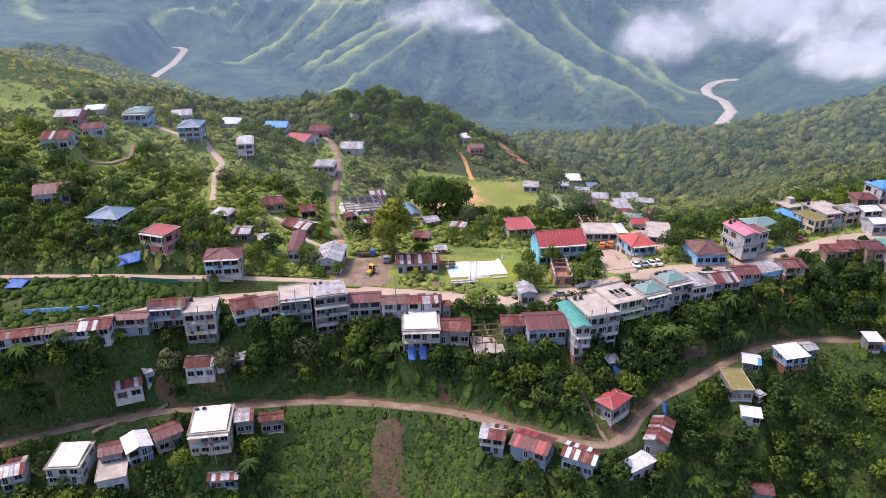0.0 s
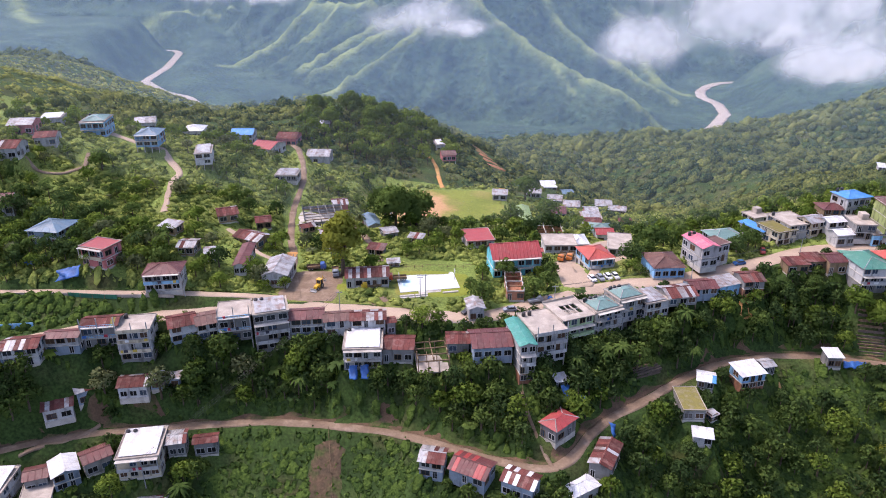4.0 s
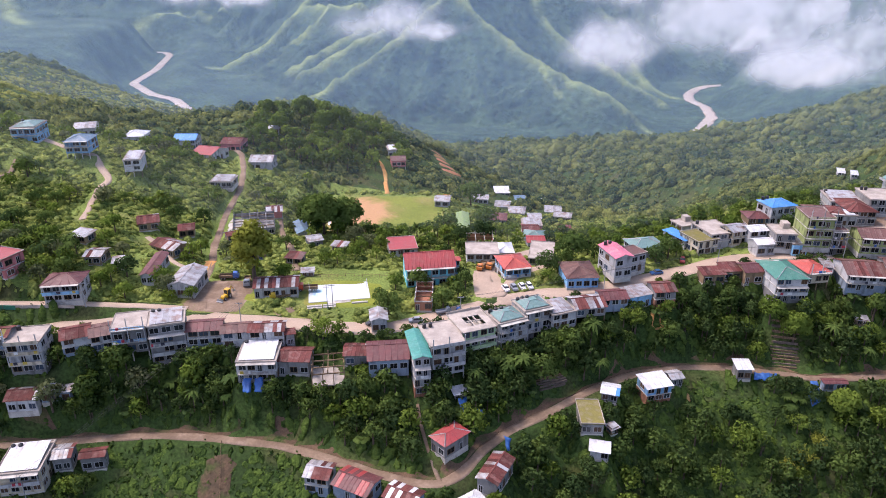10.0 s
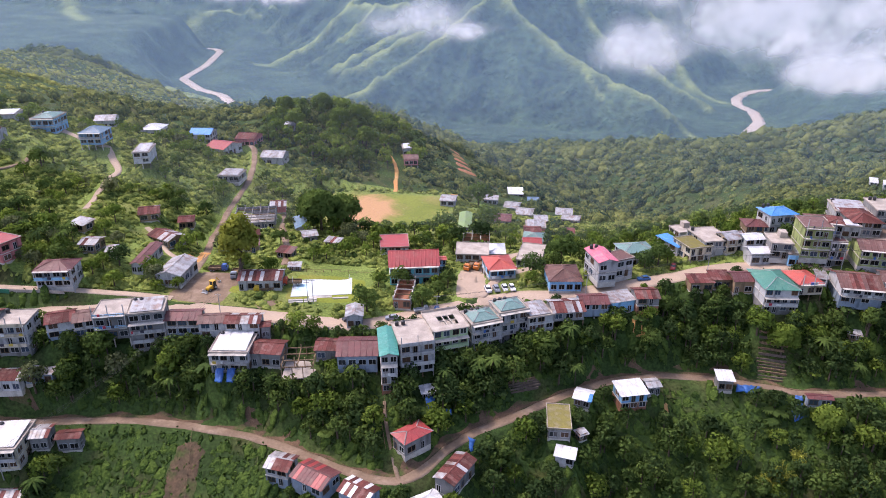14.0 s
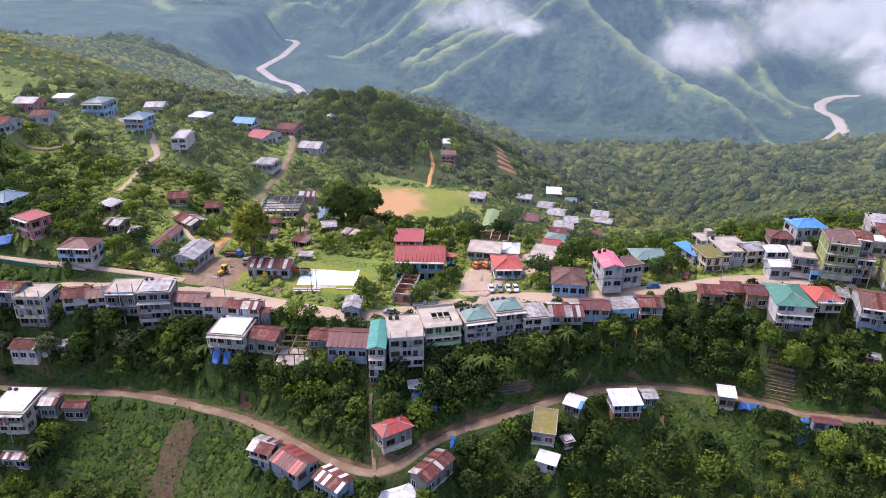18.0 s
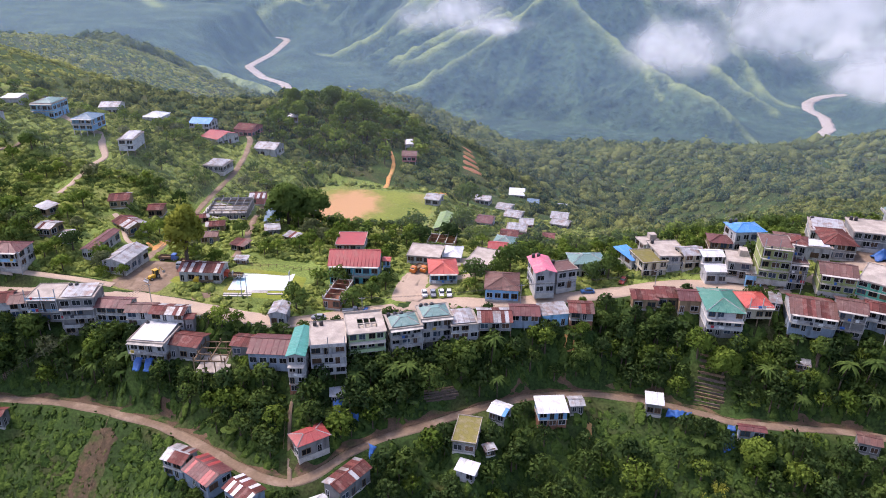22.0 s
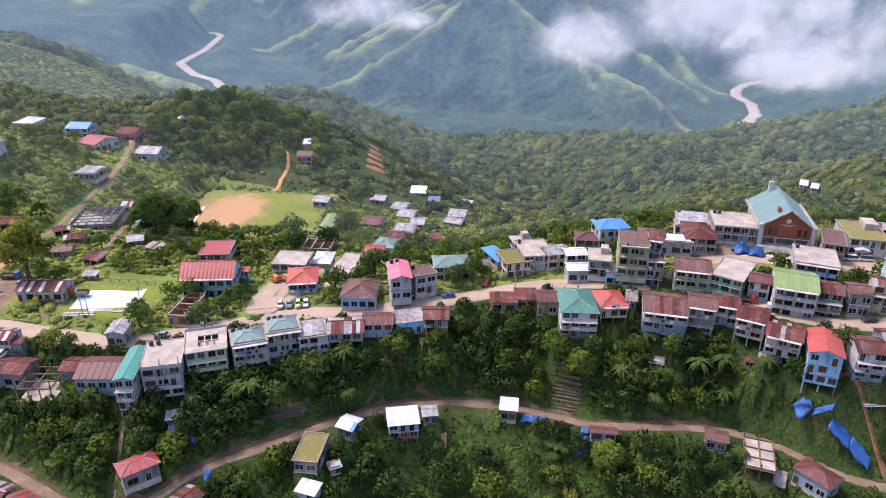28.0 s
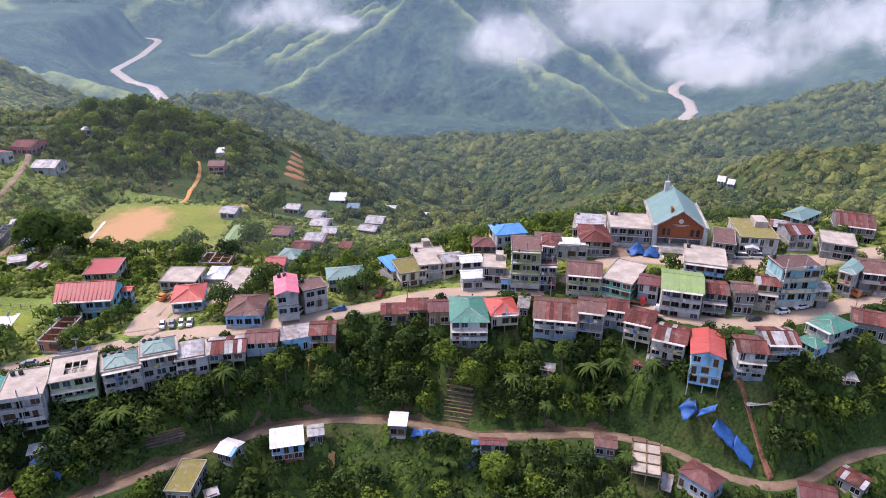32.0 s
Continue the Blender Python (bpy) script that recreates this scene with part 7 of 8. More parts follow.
# ---- the church ----
def church(x, y, z, w, d, h, turn):
    ob = thing("church", pose(x, y, z, 0, 0, turn), "large church with teal-green roof and brown gable front", "church")
    SITES.append((x + w / 2, y + d / 2, 14, z, h, w, d, turn))
    rise, t = 5.6, 0.35
    part("side_wall", boxes((0, 0.8, -2, t, d, h)), WALLS["white"], ob)
    part("side_wall", boxes((w - t, 0.8, -2, w, d, h)), WALLS["white"], ob)
    part("rear_wall", boxes((t, d - t, -2, w - t, d, h)), WALLS["white"], ob)
    part("floor_slab", boxes((-0.6, -1.6, -2, w + 0.6, d, 0.1)), CONCRETE, ob)
    brown = surface("brown_facing", (0.26, 0.085, 0.04), (0.22, 0.07, 0.035), scale=0.8, grain=0.1, grain_scale=5, bump=0.1)
    # brown front: gable, upper storey, porch with piers below
    part("front_gable", boxes((t, 0.8, 2.6, w - t, 1.1, h)), brown, ob, "brown panelled front")
    prism(ob, [(0.2, 0.8, h), (w / 2, 0.8, h + rise - 0.35), (w - 0.2, 0.8, h)], (0, 0.3, 0), brown)
    part("rear_gable", boxes((0.4, d - 0.3, h, w - 0.4, d - 0.28, h + 0.1)), WALLS["white"], ob)
    prism(ob, [(0.2, d - 0.3, h), (w / 2, d - 0.3, h + rise - 0.35), (w - 0.2, d - 0.3, h)], (0, 0.3, 0), WALLS["white"])
    for px in (w * 0.14, w * 0.24, w * 0.72, w * 0.84):
        part("window", boxes((px, 0.72, 3.4, px + 0.95, 0.9, 5.6)), GLASS, ob, "tall dark church window")
    for px in (t, w * 0.3, w * 0.7 - 0.35, w - t - 0.35):
        part("pier", boxes((px, 0.3, 0.1, px + 0.4, 0.8, 2.62)), WALLS["white"], ob)
    part("porch_wall", boxes((t, 2.4, 0.1, w - t, 2.6, 2.6)), WALLS["grey"], ob)
    part("porch_ceiling", boxes((t, 0.3, 2.5, w - t, 2.6, 2.59)), WALLS["white"], ob)
    for k in range(5):
        part("step", boxes((1 + k * 0.1, -1.6 - 0.35 * (5 - k), -0.9 + 0.18 * k, w - 1 - k * 0.1, -1.6 - 0.35 * (4 - k) , -0.72 + 0.18 * k)), CONCRETE, ob)
    part("corner_pillar", boxes((-0.9, -0.5, -2, 0.35, 1.2, h + 0.6)), WALLS["white"], ob)
    part("corner_pillar", boxes((w - 0.35, -0.5, -2, w + 0.9, 1.2, h + 0.6)), WALLS["white"], ob)
    # roof slopes, white gutters and bargeboards
    roof_side((-0.6, d + 0.5, h), (-0.6, -0.2, h), (w / 2, -0.2, h + rise), (w / 2, d + 0.5, h + rise), ROOFS["seagreen"], ob, 2.2)
    roof_side((w + 0.6, -0.2, h), (w + 0.6, d + 0.5, h), (w / 2, d + 0.5, h + rise), (w / 2, -0.2, h + rise), ROOFS["seagreen"], ob, 2.2)
    part("ridge_cap", boxes((w / 2 - 0.25, -0.3, h + rise - 0.05, w / 2 + 0.25, d + 0.5, h + rise + 0.14)), ROOFS["seagreen"], ob)
    for sx in (-1, 1):
        gx = -1.3 if sx < 0 else w + 0.5
        part("gutter_ledge", boxes((gx, 0.4, h - 0.5, gx + 0.8, d + 0.4, h - 0.15)), SLAB, ob)
        part("gutter_edge", boxes((gx - 0.12 if sx < 0 else gx + 0.8, 0.4, h - 0.6, gx if sx < 0 else gx + 0.92, d + 0.4, h + 0.25)), WALLS["white"], ob)
        bm = bmesh.new()
        e, r = (-0.9 if sx < 0 else w + 0.9, h - 0.1), (w / 2, h + rise + 0.12)
        v = [bm.verts.new(p) for p in ((e[0], -0.35, e[1] - 0.25), (r[0], -0.35, r[1] - 0.35), (r[0], -0.35, r[1] + 0.12), (e[0], -0.35, e[1] + 0.3), (e[0], 0.0, e[1] - 0.25), (r[0], 0.0, r[1] - 0.35), (r[0], 0.0, r[1] + 0.12), (e[0], 0.0, e[1] + 0.3))]
        for f in ((0, 1, 2, 3), (7, 6, 5, 4), (0, 4, 5, 1), (1, 5, 6, 2), (2, 6, 7, 3), (3, 7, 4, 0)):
            bm.faces.new([v[i] for i in f])
        bmesh.ops.recalc_face_normals(bm, faces=bm.faces)
        part("bargeboard", bm, WALLS["white"], ob)
    # emblem and a line of letters too small to read, as plain bars
    bm = bmesh.new()
    bmesh.ops.create_cone(bm, cap_ends=True, segments=20, radius1=0.75, radius2=0.75, depth=0.12, matrix=pose(w / 2, 0.74, h + 1.9, 90))
    part("emblem", bm, WALLS["white"], ob, "round white emblem")
    part("lettering", boxes((w * 0.33, 0.72, h + 0.55, w * 0.67, 0.8, h + 0.72)), WALLS["white"], ob, "line of pale lettering")
    part("lettering", boxes((w * 0.41, 0.72, h + 0.2, w * 0.59, 0.8, h + 0.34)), WALLS["white"], ob, "line of pale lettering")
    part("chimney", boxes((w * 0.30, 3.0, h + 1.6, w * 0.30 + 0.6, 5.2, h + 5.2)), brown, ob, "brown slab rising through the roof")
    st = part("steeple", boxes((w * 0.32, d - 1.8, h, w * 0.32 + 1.5, d - 0.3, h + 7.4)), WALLS["white"], ob, "white block steeple")
    part("mast", boxes((w * 0.32 + 0.68, d - 1.1, h + 7.4, w * 0.32 + 0.82, d - 0.96, h + 10.0)), METAL, st)


church(207.0, 238.4, 17.2, 14.6, 24.0, 6.3, -8)


# ---- open grounds ----
def patch(name, x0, y0, x1, y1, material, label, category, turn=0.0, lift=0.12, ragged=0.8, step=1.6, level=None, kind="structure"):
    """A piece of ground of another kind, lying on the slope, with an uneven edge."""
    nx, ny = max(3, int((x1 - x0) / step) + 1), max(3, int((y1 - y0) / step) + 1)
    u, v = np.meshgrid(np.linspace(-1, 1, nx), np.linspace(-1, 1, ny))
    k = 1 - 0.18 * (u * u * v * v) * (ragged > 0.3)
    cx, cy, hx, hy = (x0 + x1) / 2, (y0 + y1) / 2, (x1 - x0) / 2, (y1 - y0) / 2
    px, py = u * k * hx, v * k * hy
    edge = np.maximum(np.abs(u), np.abs(v)) > 0.99
    wob = ragged * ripple(cx + px, cy + py, 7, 41)
    px, py = px + edge * wob, py + edge * ragged * ripple(cx + px, cy + py, 6, 42)
    c, s = math.cos(radians(turn)), math.sin(radians(turn))
    x, y = cx + px * c - py * s, cy + px * s + py * c
    z = (ground_at(x, y) if level is None else np.full_like(x, level)) + lift - edge * (lift + 0.25)
    i = (np.arange(ny - 1)[:, None] * nx + np.arange(nx - 1)[None, :]).ravel()
    me = fast_mesh(name, np.stack([x, y, z], -1).reshape(-1, 3), np.stack([i, i + 1, i + nx + 1, i + nx], -1), material, True)
    return tagged(new(name, me), label, category, kind=kind)


def trail(name, pts, half, material, label):
    a = np.array(pts, float)
    z = ground_at(a[:, 0], a[:, 1])
    n = []
    for (p, q), (za, zb) in zip(zip(pts, pts[1:]), zip(z, z[1:])):
        k = max(1, int(math.hypot(q[0] - p[0], q[1] - p[1]) / 2.5))
        n += [(p[0] + (q[0] - p[0]) * j / k, p[1] + (q[1] - p[1]) * j / k) for j in range(k)]
    n.append(pts[-1])
    g = ground_at(np.array(n)[:, 0], np.array(n)[:, 1])
    ribbon(name, [(p[0], p[1], float(h)) for p, h in zip(n, g)], half, material, 0.15, label, "path", step=1.5, ragged=0.3)


patch("pitch", -16, 289, 46, 343, FIELD, "worn grass playing field with bare orange earth", "playing field", lift=0.10, ragged=2.5, step=2)
patch("pitch", -10.5, 300, -7, 322, COURT, "strip of white gravel beside the field", "gravel", turn=8, lift=0.26, ragged=0.7)
patch("lawn", -1, 193.5, 25.5, 213, PITCH, "trampled grass round the sports court", "lawn", lift=0.06, ragged=0.8)
patch("yard", -36, 189.5, -15, 213, DIRT, "bare brown earth yard beside the road", "yard", lift=0.09, ragged=1.2)
patch("yard", -19, 196.5, -8, 203.5, PITCH, "small grass plot beside the yard", "lawn", lift=0.14, ragged=0.6)
patch("yard", -8, 189.6, 0, 196, DIRT, "brown earth drive up to the lawn", "yard", turn=35, lift=0.12, ragged=0.6)
patch("plaza", 51.5, 199, 63, 225, PAVED, "dusty open plaza between the houses", "plaza", lift=0.1, ragged=0.8)
patch("forecourt", 187, 232.5, 206, 248, DIRT, "orange earth forecourt beside the church", "yard", lift=0.12, ragged=0.8)
patch("forecourt", 204, 230.6, 228, 237, CONCRETE, "grey forecourt in front of the church", "forecourt", turn=-8, lift=0.1, ragged=0.2)
patch("garden_bed", -20, 131, -9, 156, surface("tilled_soil", (0.11, 0.072, 0.045), (0.075, 0.055, 0.035), scale=0.4, grain=0.3, grain_scale=1.5, bump=0.5, stain=(0.045, 0.07, 0.018), stain_amount=0.8, stain_scale=0.3), "bare brown garden soil on the slope", "garden", lift=0.12, ragged=2.0)
for k in range(5):
    py = 428 + 12.5 * k
    px = 48.5 - 0.194 * (py - 433)
    patch("red_bank", px - 6.5 + 0.6 * k, py, px + 7.0 - 0.8 * k, py + 9.0, RED_EARTH, "terrace of bare red earth cleared on the far hill", "bare ground", turn=8, lift=0.35, ragged=1.6)
patch("rubble_yard", -44, 262, -24, 284, CONCRETE, "grey rubble round a half-built house", "rubble", turn=14, lift=0.1, ragged=1.2)
for bx, by, bw, bd, nm in ((15.2, 163, 2.2, 4.5, "bare red soil below a house"), (107.5, 193, 4.5, 4, "bare orange soil below a rusty hut"), (208, 199.2, 9, 2.4, "strip of orange earth beside the road"), (190, 209, 5, 3, "strip of orange earth beside the road"),
                           (137.5, 184.0, 4.5, 2.2, "bare orange soil beside the dirt road"), (114.4, 177.3, 2.4, 4.5, "bare brown soil on the slope"), (99, 226.5, 6, 3, "bare earth between houses"), (-38, 226, 7, 12, "brown earth beside the track"), (57, 240, 9, 9, "bare brown earth between huts"), (46, 345, 10, 6, "bare orange earth round a hut")):
    patch("bare_soil", bx - bw / 2, by - bd / 2, bx + bw / 2, by + bd / 2, EARTH, nm, "bare ground", lift=0.14, ragged=0.5, step=0.9)
for pts, half, made, about in PATHS:
    trail("path", pts, half, made, about)

# sports court with two hoops
court = tagged(new("sports_court"), "white painted concrete sports court on the lawn", "sports court")
court.matrix_basis = pose(2.4, 197.2, 4.22, 0, 0, 10)
part("slab", boxes((0, 0, -0.6, 18.6, 11.6, 0.16)), COURT, court)
part("slab_edge", boxes((5.5, -1.6, -0.6, 12.5, -0.02, 0.10)), CONCRETE, court)
blue_paint = surface("pale_blue_paint", (0.45, 0.66, 0.74), (0.55, 0.70, 0.74), scale=0.5, grain=0.1, grain_scale=2)
part("court_marking", boxes((1.2, 2.6, 0.165, 6.0, 8.6, 0.172)), blue_paint, court, "faded pale blue paint")
for px in (0.3, 18.0):
    part("hoop_post", boxes((px, 5.7, 0.16, px + 0.14, 5.84, 3.2)), METAL, court)
    part("backboard", boxes((px - 0.02, 4.9, 2.7, px + 0.06, 6.7, 3.8)), WALLS["white"], court)
for k, (a, b) in enumerate(((0.2, 4.6), (4.8, 8.6), (13.2, 18.0))):
    seat = tagged(new("spectator_steps"), "low weathered concrete steps beside the court", "steps", "court steps")
    seat.matrix_basis = pose(2.4 + a, 193.4 + 0.19 * a, 3.9, 0, 0, 10)
    for s in range(2):
        part("step", boxes((0, 0.7 * s, -0.6, b - a, 0.7 * (s + 1), 0.35 + 0.35 * s)), CONCRETE, seat)


# ---- vehicles ----
def wheel(px, py, pz, r, parent):
    bm = bmesh.new()
    bmesh.ops.create_cone(bm, cap_ends=True, segments=14, radius1=r, radius2=r, depth=0.24, matrix=pose(px, py, pz, 90))
    w = part("wheel", bm, TANK, parent)
    bm = bmesh.new()
    bmesh.ops.create_cone(bm, cap_ends=True, segments=10, radius1=r * 0.55, radius2=r * 0.55, depth=0.28, matrix=pose(px, py, pz, 90))
    part("rim", bm, METAL, w)


def loft(sections, x_first=True):
    """A body from cross-sections: (x, half width, bottom, top, half width at the top)."""
    bm = bmesh.new()
    rows = [[bm.verts.new(p) for p in ((x, -w, b), (x, w, b), (x, w, b + (t - b) * 0.7), (x, wt, t), (x, -wt, t), (x, -w, b + (t - b) * 0.7))] for x, w, b, t, wt in sections]
    for a, c in zip(rows, rows[1:]):
        for i in range(6):
            j = (i + 1) % 6
            bm.faces.new((a[i], a[j], c[j], c[i]))
    bm.faces.new(rows[0][::-1])
    bm.faces.new(rows[-1])
    bmesh.ops.recalc_face_normals(bm, faces=bm.faces)
    return bm


def paint(c):
    return surface("paint_%02d_%02d_%02d" % tuple(int(99 * v) for v in c), c, tuple(0.93 * v for v in c), rough=0.3, grain=0.03)


def car(x, y, turn, colour, label, kind="car", z=None):
    ob = thing(kind if kind != "car" else "car", pose(x, y, (float(ground_at(x, y)) if z is None else z) + 0.14, 0, 0, turn), label, kind, "parked vehicles")
    pm = paint(colour)
    if kind in ("car", "van"):
        L, top = (4.1, 1.5) if kind == "car" else (4.3, 1.85)
        part("body", loft([(0, 0.72, 0.3, 0.75, 0.6), (0.15, 0.8, 0.25, 0.85, 0.72), (L * 0.3, 0.82, 0.25, 0.98, 0.76), (L * 0.8, 0.82, 0.25, 1.0, 0.76), (L - 0.1, 0.8, 0.25, 0.95, 0.72), (L, 0.7, 0.35, 0.85, 0.62)]), pm, ob)
        a, b = (0.26, 0.9) if kind == "car" else (0.12, 0.97)
        part("glasshouse", loft([(L * a, 0.72, 0.95, 1.0, 0.66), (L * (a + 0.13), 0.74, 0.95, top - 0.06, 0.58), (L * (b - 0.12), 0.74, 0.95, top - 0.06, 0.58), (L * b, 0.7, 0.95, 1.02, 0.62)]), GLASS, ob, "dark car windows")
        part("roof", boxes((L * (a + 0.13), -0.58, top - 0.06, L * (b - 0.12), 0.58, top)), pm, ob)
        for px in (L * 0.2, L * 0.8):
            for py in (-0.76, 0.76):
                wheel(px, py, 0.3, 0.31, ob)
        for py in (-0.6, 0.36):
            part("headlight", boxes((-0.03, py, 0.58, 0.06, py + 0.24, 0.72)), WALLS["white"], ob)
    else:
        L, bed_colour = (6.2, WOOD) if kind == "truck" else (4.6, pm)
        s = 1.0 if kind == "truck" else 0.78
        part("cab", loft([(0, 0.95 * s, 0.5, 1.5 * s, 0.9 * s), (0.25, 1.0 * s, 0.45, 1.7 * s, 0.92 * s), (0.6 * s, 1.0 * s, 0.45, 2.3 * s, 0.85 * s), (1.75 * s, 1.0 * s, 0.45, 2.3 * s, 0.85 * s), (1.8 * s, 1.0 * s, 0.45, 2.2 * s, 0.85 * s)]), pm, ob)
        part("windscreen", boxes((0.2 * s, -0.8 * s, 1.45 * s, 0.42 * s, 0.8 * s, 2.0 * s)), GLASS, ob)
        part("chassis", boxes((0.3, -0.45, 0.4, L, 0.45, 0.6)), TANK, ob)
        bm = boxes((1.9 * s, -1.05 * s, 0.75 * s, L, 1.05 * s, 0.9 * s), (1.9 * s, -1.05 * s, 0.9 * s, L, -0.97 * s, 1.45 * s), (1.9 * s, 0.97 * s, 0.9 * s, L, 1.05 * s, 1.45 * s), (1.9 * s, -0.97 * s, 0.9 * s, 1.98 * s, 0.97 * s, 1.6 * s), (L - 0.08, -0.97 * s, 0.9 * s, L, 0.97 * s, 1.4 * s))
        part("load_bed", bm, bed_colour, ob)
        for px in (0.95 * s, L * 0.72, L * 0.88) if kind == "truck" else (0.95 * s, L * 0.8):
            for py in (-0.9 * s, 0.9 * s):
                wheel(px, py, 0.42 * s, 0.44 * s, ob)
    return ob


white, grey, blue_p, red_p, orange_p = (0.7, 0.7, 0.7), (0.25, 0.27, 0.3), (0.03, 0.12, 0.3), (0.35, 0.04, 0.03), (0.6, 0.18, 0.03)
car(33.0, 186.8, 8, grey, "small grey hatchback on the main road")
car(109.5, 211.5, 12, blue_p, "dark blue car parked beside the road")
car(98.6, 208.8, 60, white, "white van parked under an awning", "van")
for k, px in enumerate((63.2, 65.8, 68.4, 70.6)):
    car(px, 203.2 + 0.3 * k, 105, white if k != 1 else grey, "white car parked in a row at the plaza" if k != 1 else "grey car parked in a row at the plaza")
car(55.2, 222.0, 70, orange_p, "rusty orange truck parked behind the plaza", "truck")
car(58.4, 223.4, 70, orange_p, "rusty orange truck parked behind the plaza", "truck")
car(197.6, 207.8, 160, red_p, "red truck with an open wooden bed", "truck")
car(199.0, 205.2, -25, white, "white pickup parked beside the road", "pickup")
car(231.2, 203.4, 14, white, "white car parked beside the road")
car(237.4, 206.0, 16, white, "white car parked beside the road")
car(229.6, 231.9, -6, white, "white van parked near the church", "van")
car(234.0, 231.6, -6, white, "white van parked near the church", "van")
car(164.6, 221.2, 0, white, "white van parked below the green building", "van")
car(159.8, 220.6, 20, white, "white car parked below the green building")
car(257.0, 213.0, 20, orange_p, "orange truck parked on the main road", "truck")
car(-9.8, 199.4, 15, (0.55, 0.36, 0.03), "yellow and white truck parked on the grass", "truck", z=4.3)
car(-22.6, 213.2, 185, (0.05, 0.12, 0.35), "blue truck under the tall tree", "truck")
car(-18.5, 206.3, 100, grey, "grey truck parked beside the yard", "truck")
car(-2.2, 204.6, 5, (0.5, 0.08, 0.04), "red and white truck beside the long shed", "truck")
car(21.0, 184.6, 40, (0.03, 0.03, 0.035), "black car parked beside a small shed")
car(45.3, 192.5, 200, grey, "grey pickup parked beside the road", "pickup")
car(121.8, 218.3, 70, red_p, "small red car in a yard")
car(222.0, 199.6, 10, (0.04, 0.04, 0.05), "dark car parked beside the road")


def digger(x, y, z, turn):
    ob = thing("backhoe_loader", pose(x, y, z, 0, 0, turn), "yellow backhoe loader standing in the yard", "digger")
    ym = paint((0.62, 0.36, 0.02))
    part("body", loft([(0, 0.55, 0.6, 1.2, 0.5), (0.2, 0.6, 0.55, 1.4, 0.5), (1.8, 0.62, 0.55, 1.5, 0.52), (3.4, 0.62, 0.6, 1.2, 0.55)]), ym, ob)
    cab_ = part("cab", boxes((1.8, -0.75, 1.3, 1.9, -0.65, 2.8), (1.8, 0.65, 1.3, 1.9, 0.75, 2.8), (3.1, -0.75, 1.2, 3.2, -0.65, 2.8), (3.1, 0.65, 1.2, 3.2, 0.75, 2.8), (1.75, -0.8, 2.8, 3.25, 0.8, 2.95)), ym, ob)
    part("cab_glass", boxes((1.86, -0.7, 1.35, 3.14, 0.7, 2.78)), GLASS, cab_)
    for py in (-0.75, 0.75):
        wheel(0.5, py, 0.5, 0.5, ob)
        wheel(2.7, py, 0.75, 0.75, ob)
    bm = boxes((-1.5, -1.1, 0.15, -0.9, 1.1, 0.25), (-0.95, -1.1, 0.15, -0.85, 1.1, 0.95))
    part("loader_bucket", bm, METAL, ob)
    for py in (-0.5, 0.42):
        bm = bmesh.new()
        limb(bm, (-0.9, py, 0.6), (1.2, py, 1.5), 0.1, 0.1, 4)
        part("loader_arm", bm, ym, ob)
    bm = bmesh.new()
    limb(bm, (3.4, 0, 0.9), (4.3, 0, 3.2), 0.17, 0.14, 4)
    part("boom", bm, ym, ob)
    bm = bmesh.new()
    limb(bm, (4.3, 0, 3.2), (5.3, 0, 1.6), 0.14, 0.11, 4)
    part("dipper", bm, ym, ob)
    part("digging_bucket", boxes((5.0, -0.35, 0.9, 5.6, 0.35, 1.6)), METAL, ob)


digger(-23.6, 197.4, 4.9, 65)


# ---- tarpaulins, stairs, walls, poles ----
def tarp(x, y, w, d, turn, up=0.5, label="crumpled blue tarpaulin spread over the slope", peak=0.0):
    nx, ny = max(5, int(w / 0.4)), max(5, int(d / 0.4))
    u, v = np.meshgrid(np.linspace(-w / 2, w / 2, nx), np.linspace(-d / 2, d / 2, ny))
    rag = 0.45 * ripple(u + x, v + y, 3, 51)
    c, s = math.cos(radians(turn)), math.sin(radians(turn))
    px, py = x + (u + rag) * c - (v + rag) * s, y + (u + rag) * s + (v + rag) * c
    g = lambda a, b: float(ground_at(x + a * c - b * s, y + a * s + b * c))
    gu, gv = (np.clip((g(q, 0) - g(-q, 0)) / (2 * q) if k == 0 else (g(0, q) - g(0, -q)) / (2 * q), -0.8, 0.8) for k, q in ((0, w / 2), (1, d / 2)))
    pz = max(g(0, 0), g(0, 1)) + u * gu + v * gv + up + 0.13 * ripple(px, py, 2.6, 52) + 0.09 * ripple(px, py, 1.1, 53) + peak * np.clip(1.1 - np.hypot(2 * u / w, 2 * v / d), 0, 1) * (1 + 0.25 * ripple(px, py, 3.0, 54))
    i = (np.arange(ny - 1)[:, None] * nx + np.arange(nx - 1)[None, :]).ravel()
    me = fast_mesh("tarpaulin", np.stack([px, py, pz], -1).reshape(-1, 3), np.stack([i, i + 1, i + nx + 1, i + nx], -1), TARP, True)
    ob = tagged(new("tarpaulin", me), label, "tarpaulin", "blue tarpaulins")
    m = ob.modifiers.new("thickness", "SOLIDIFY")
    m.thickness = 0.05


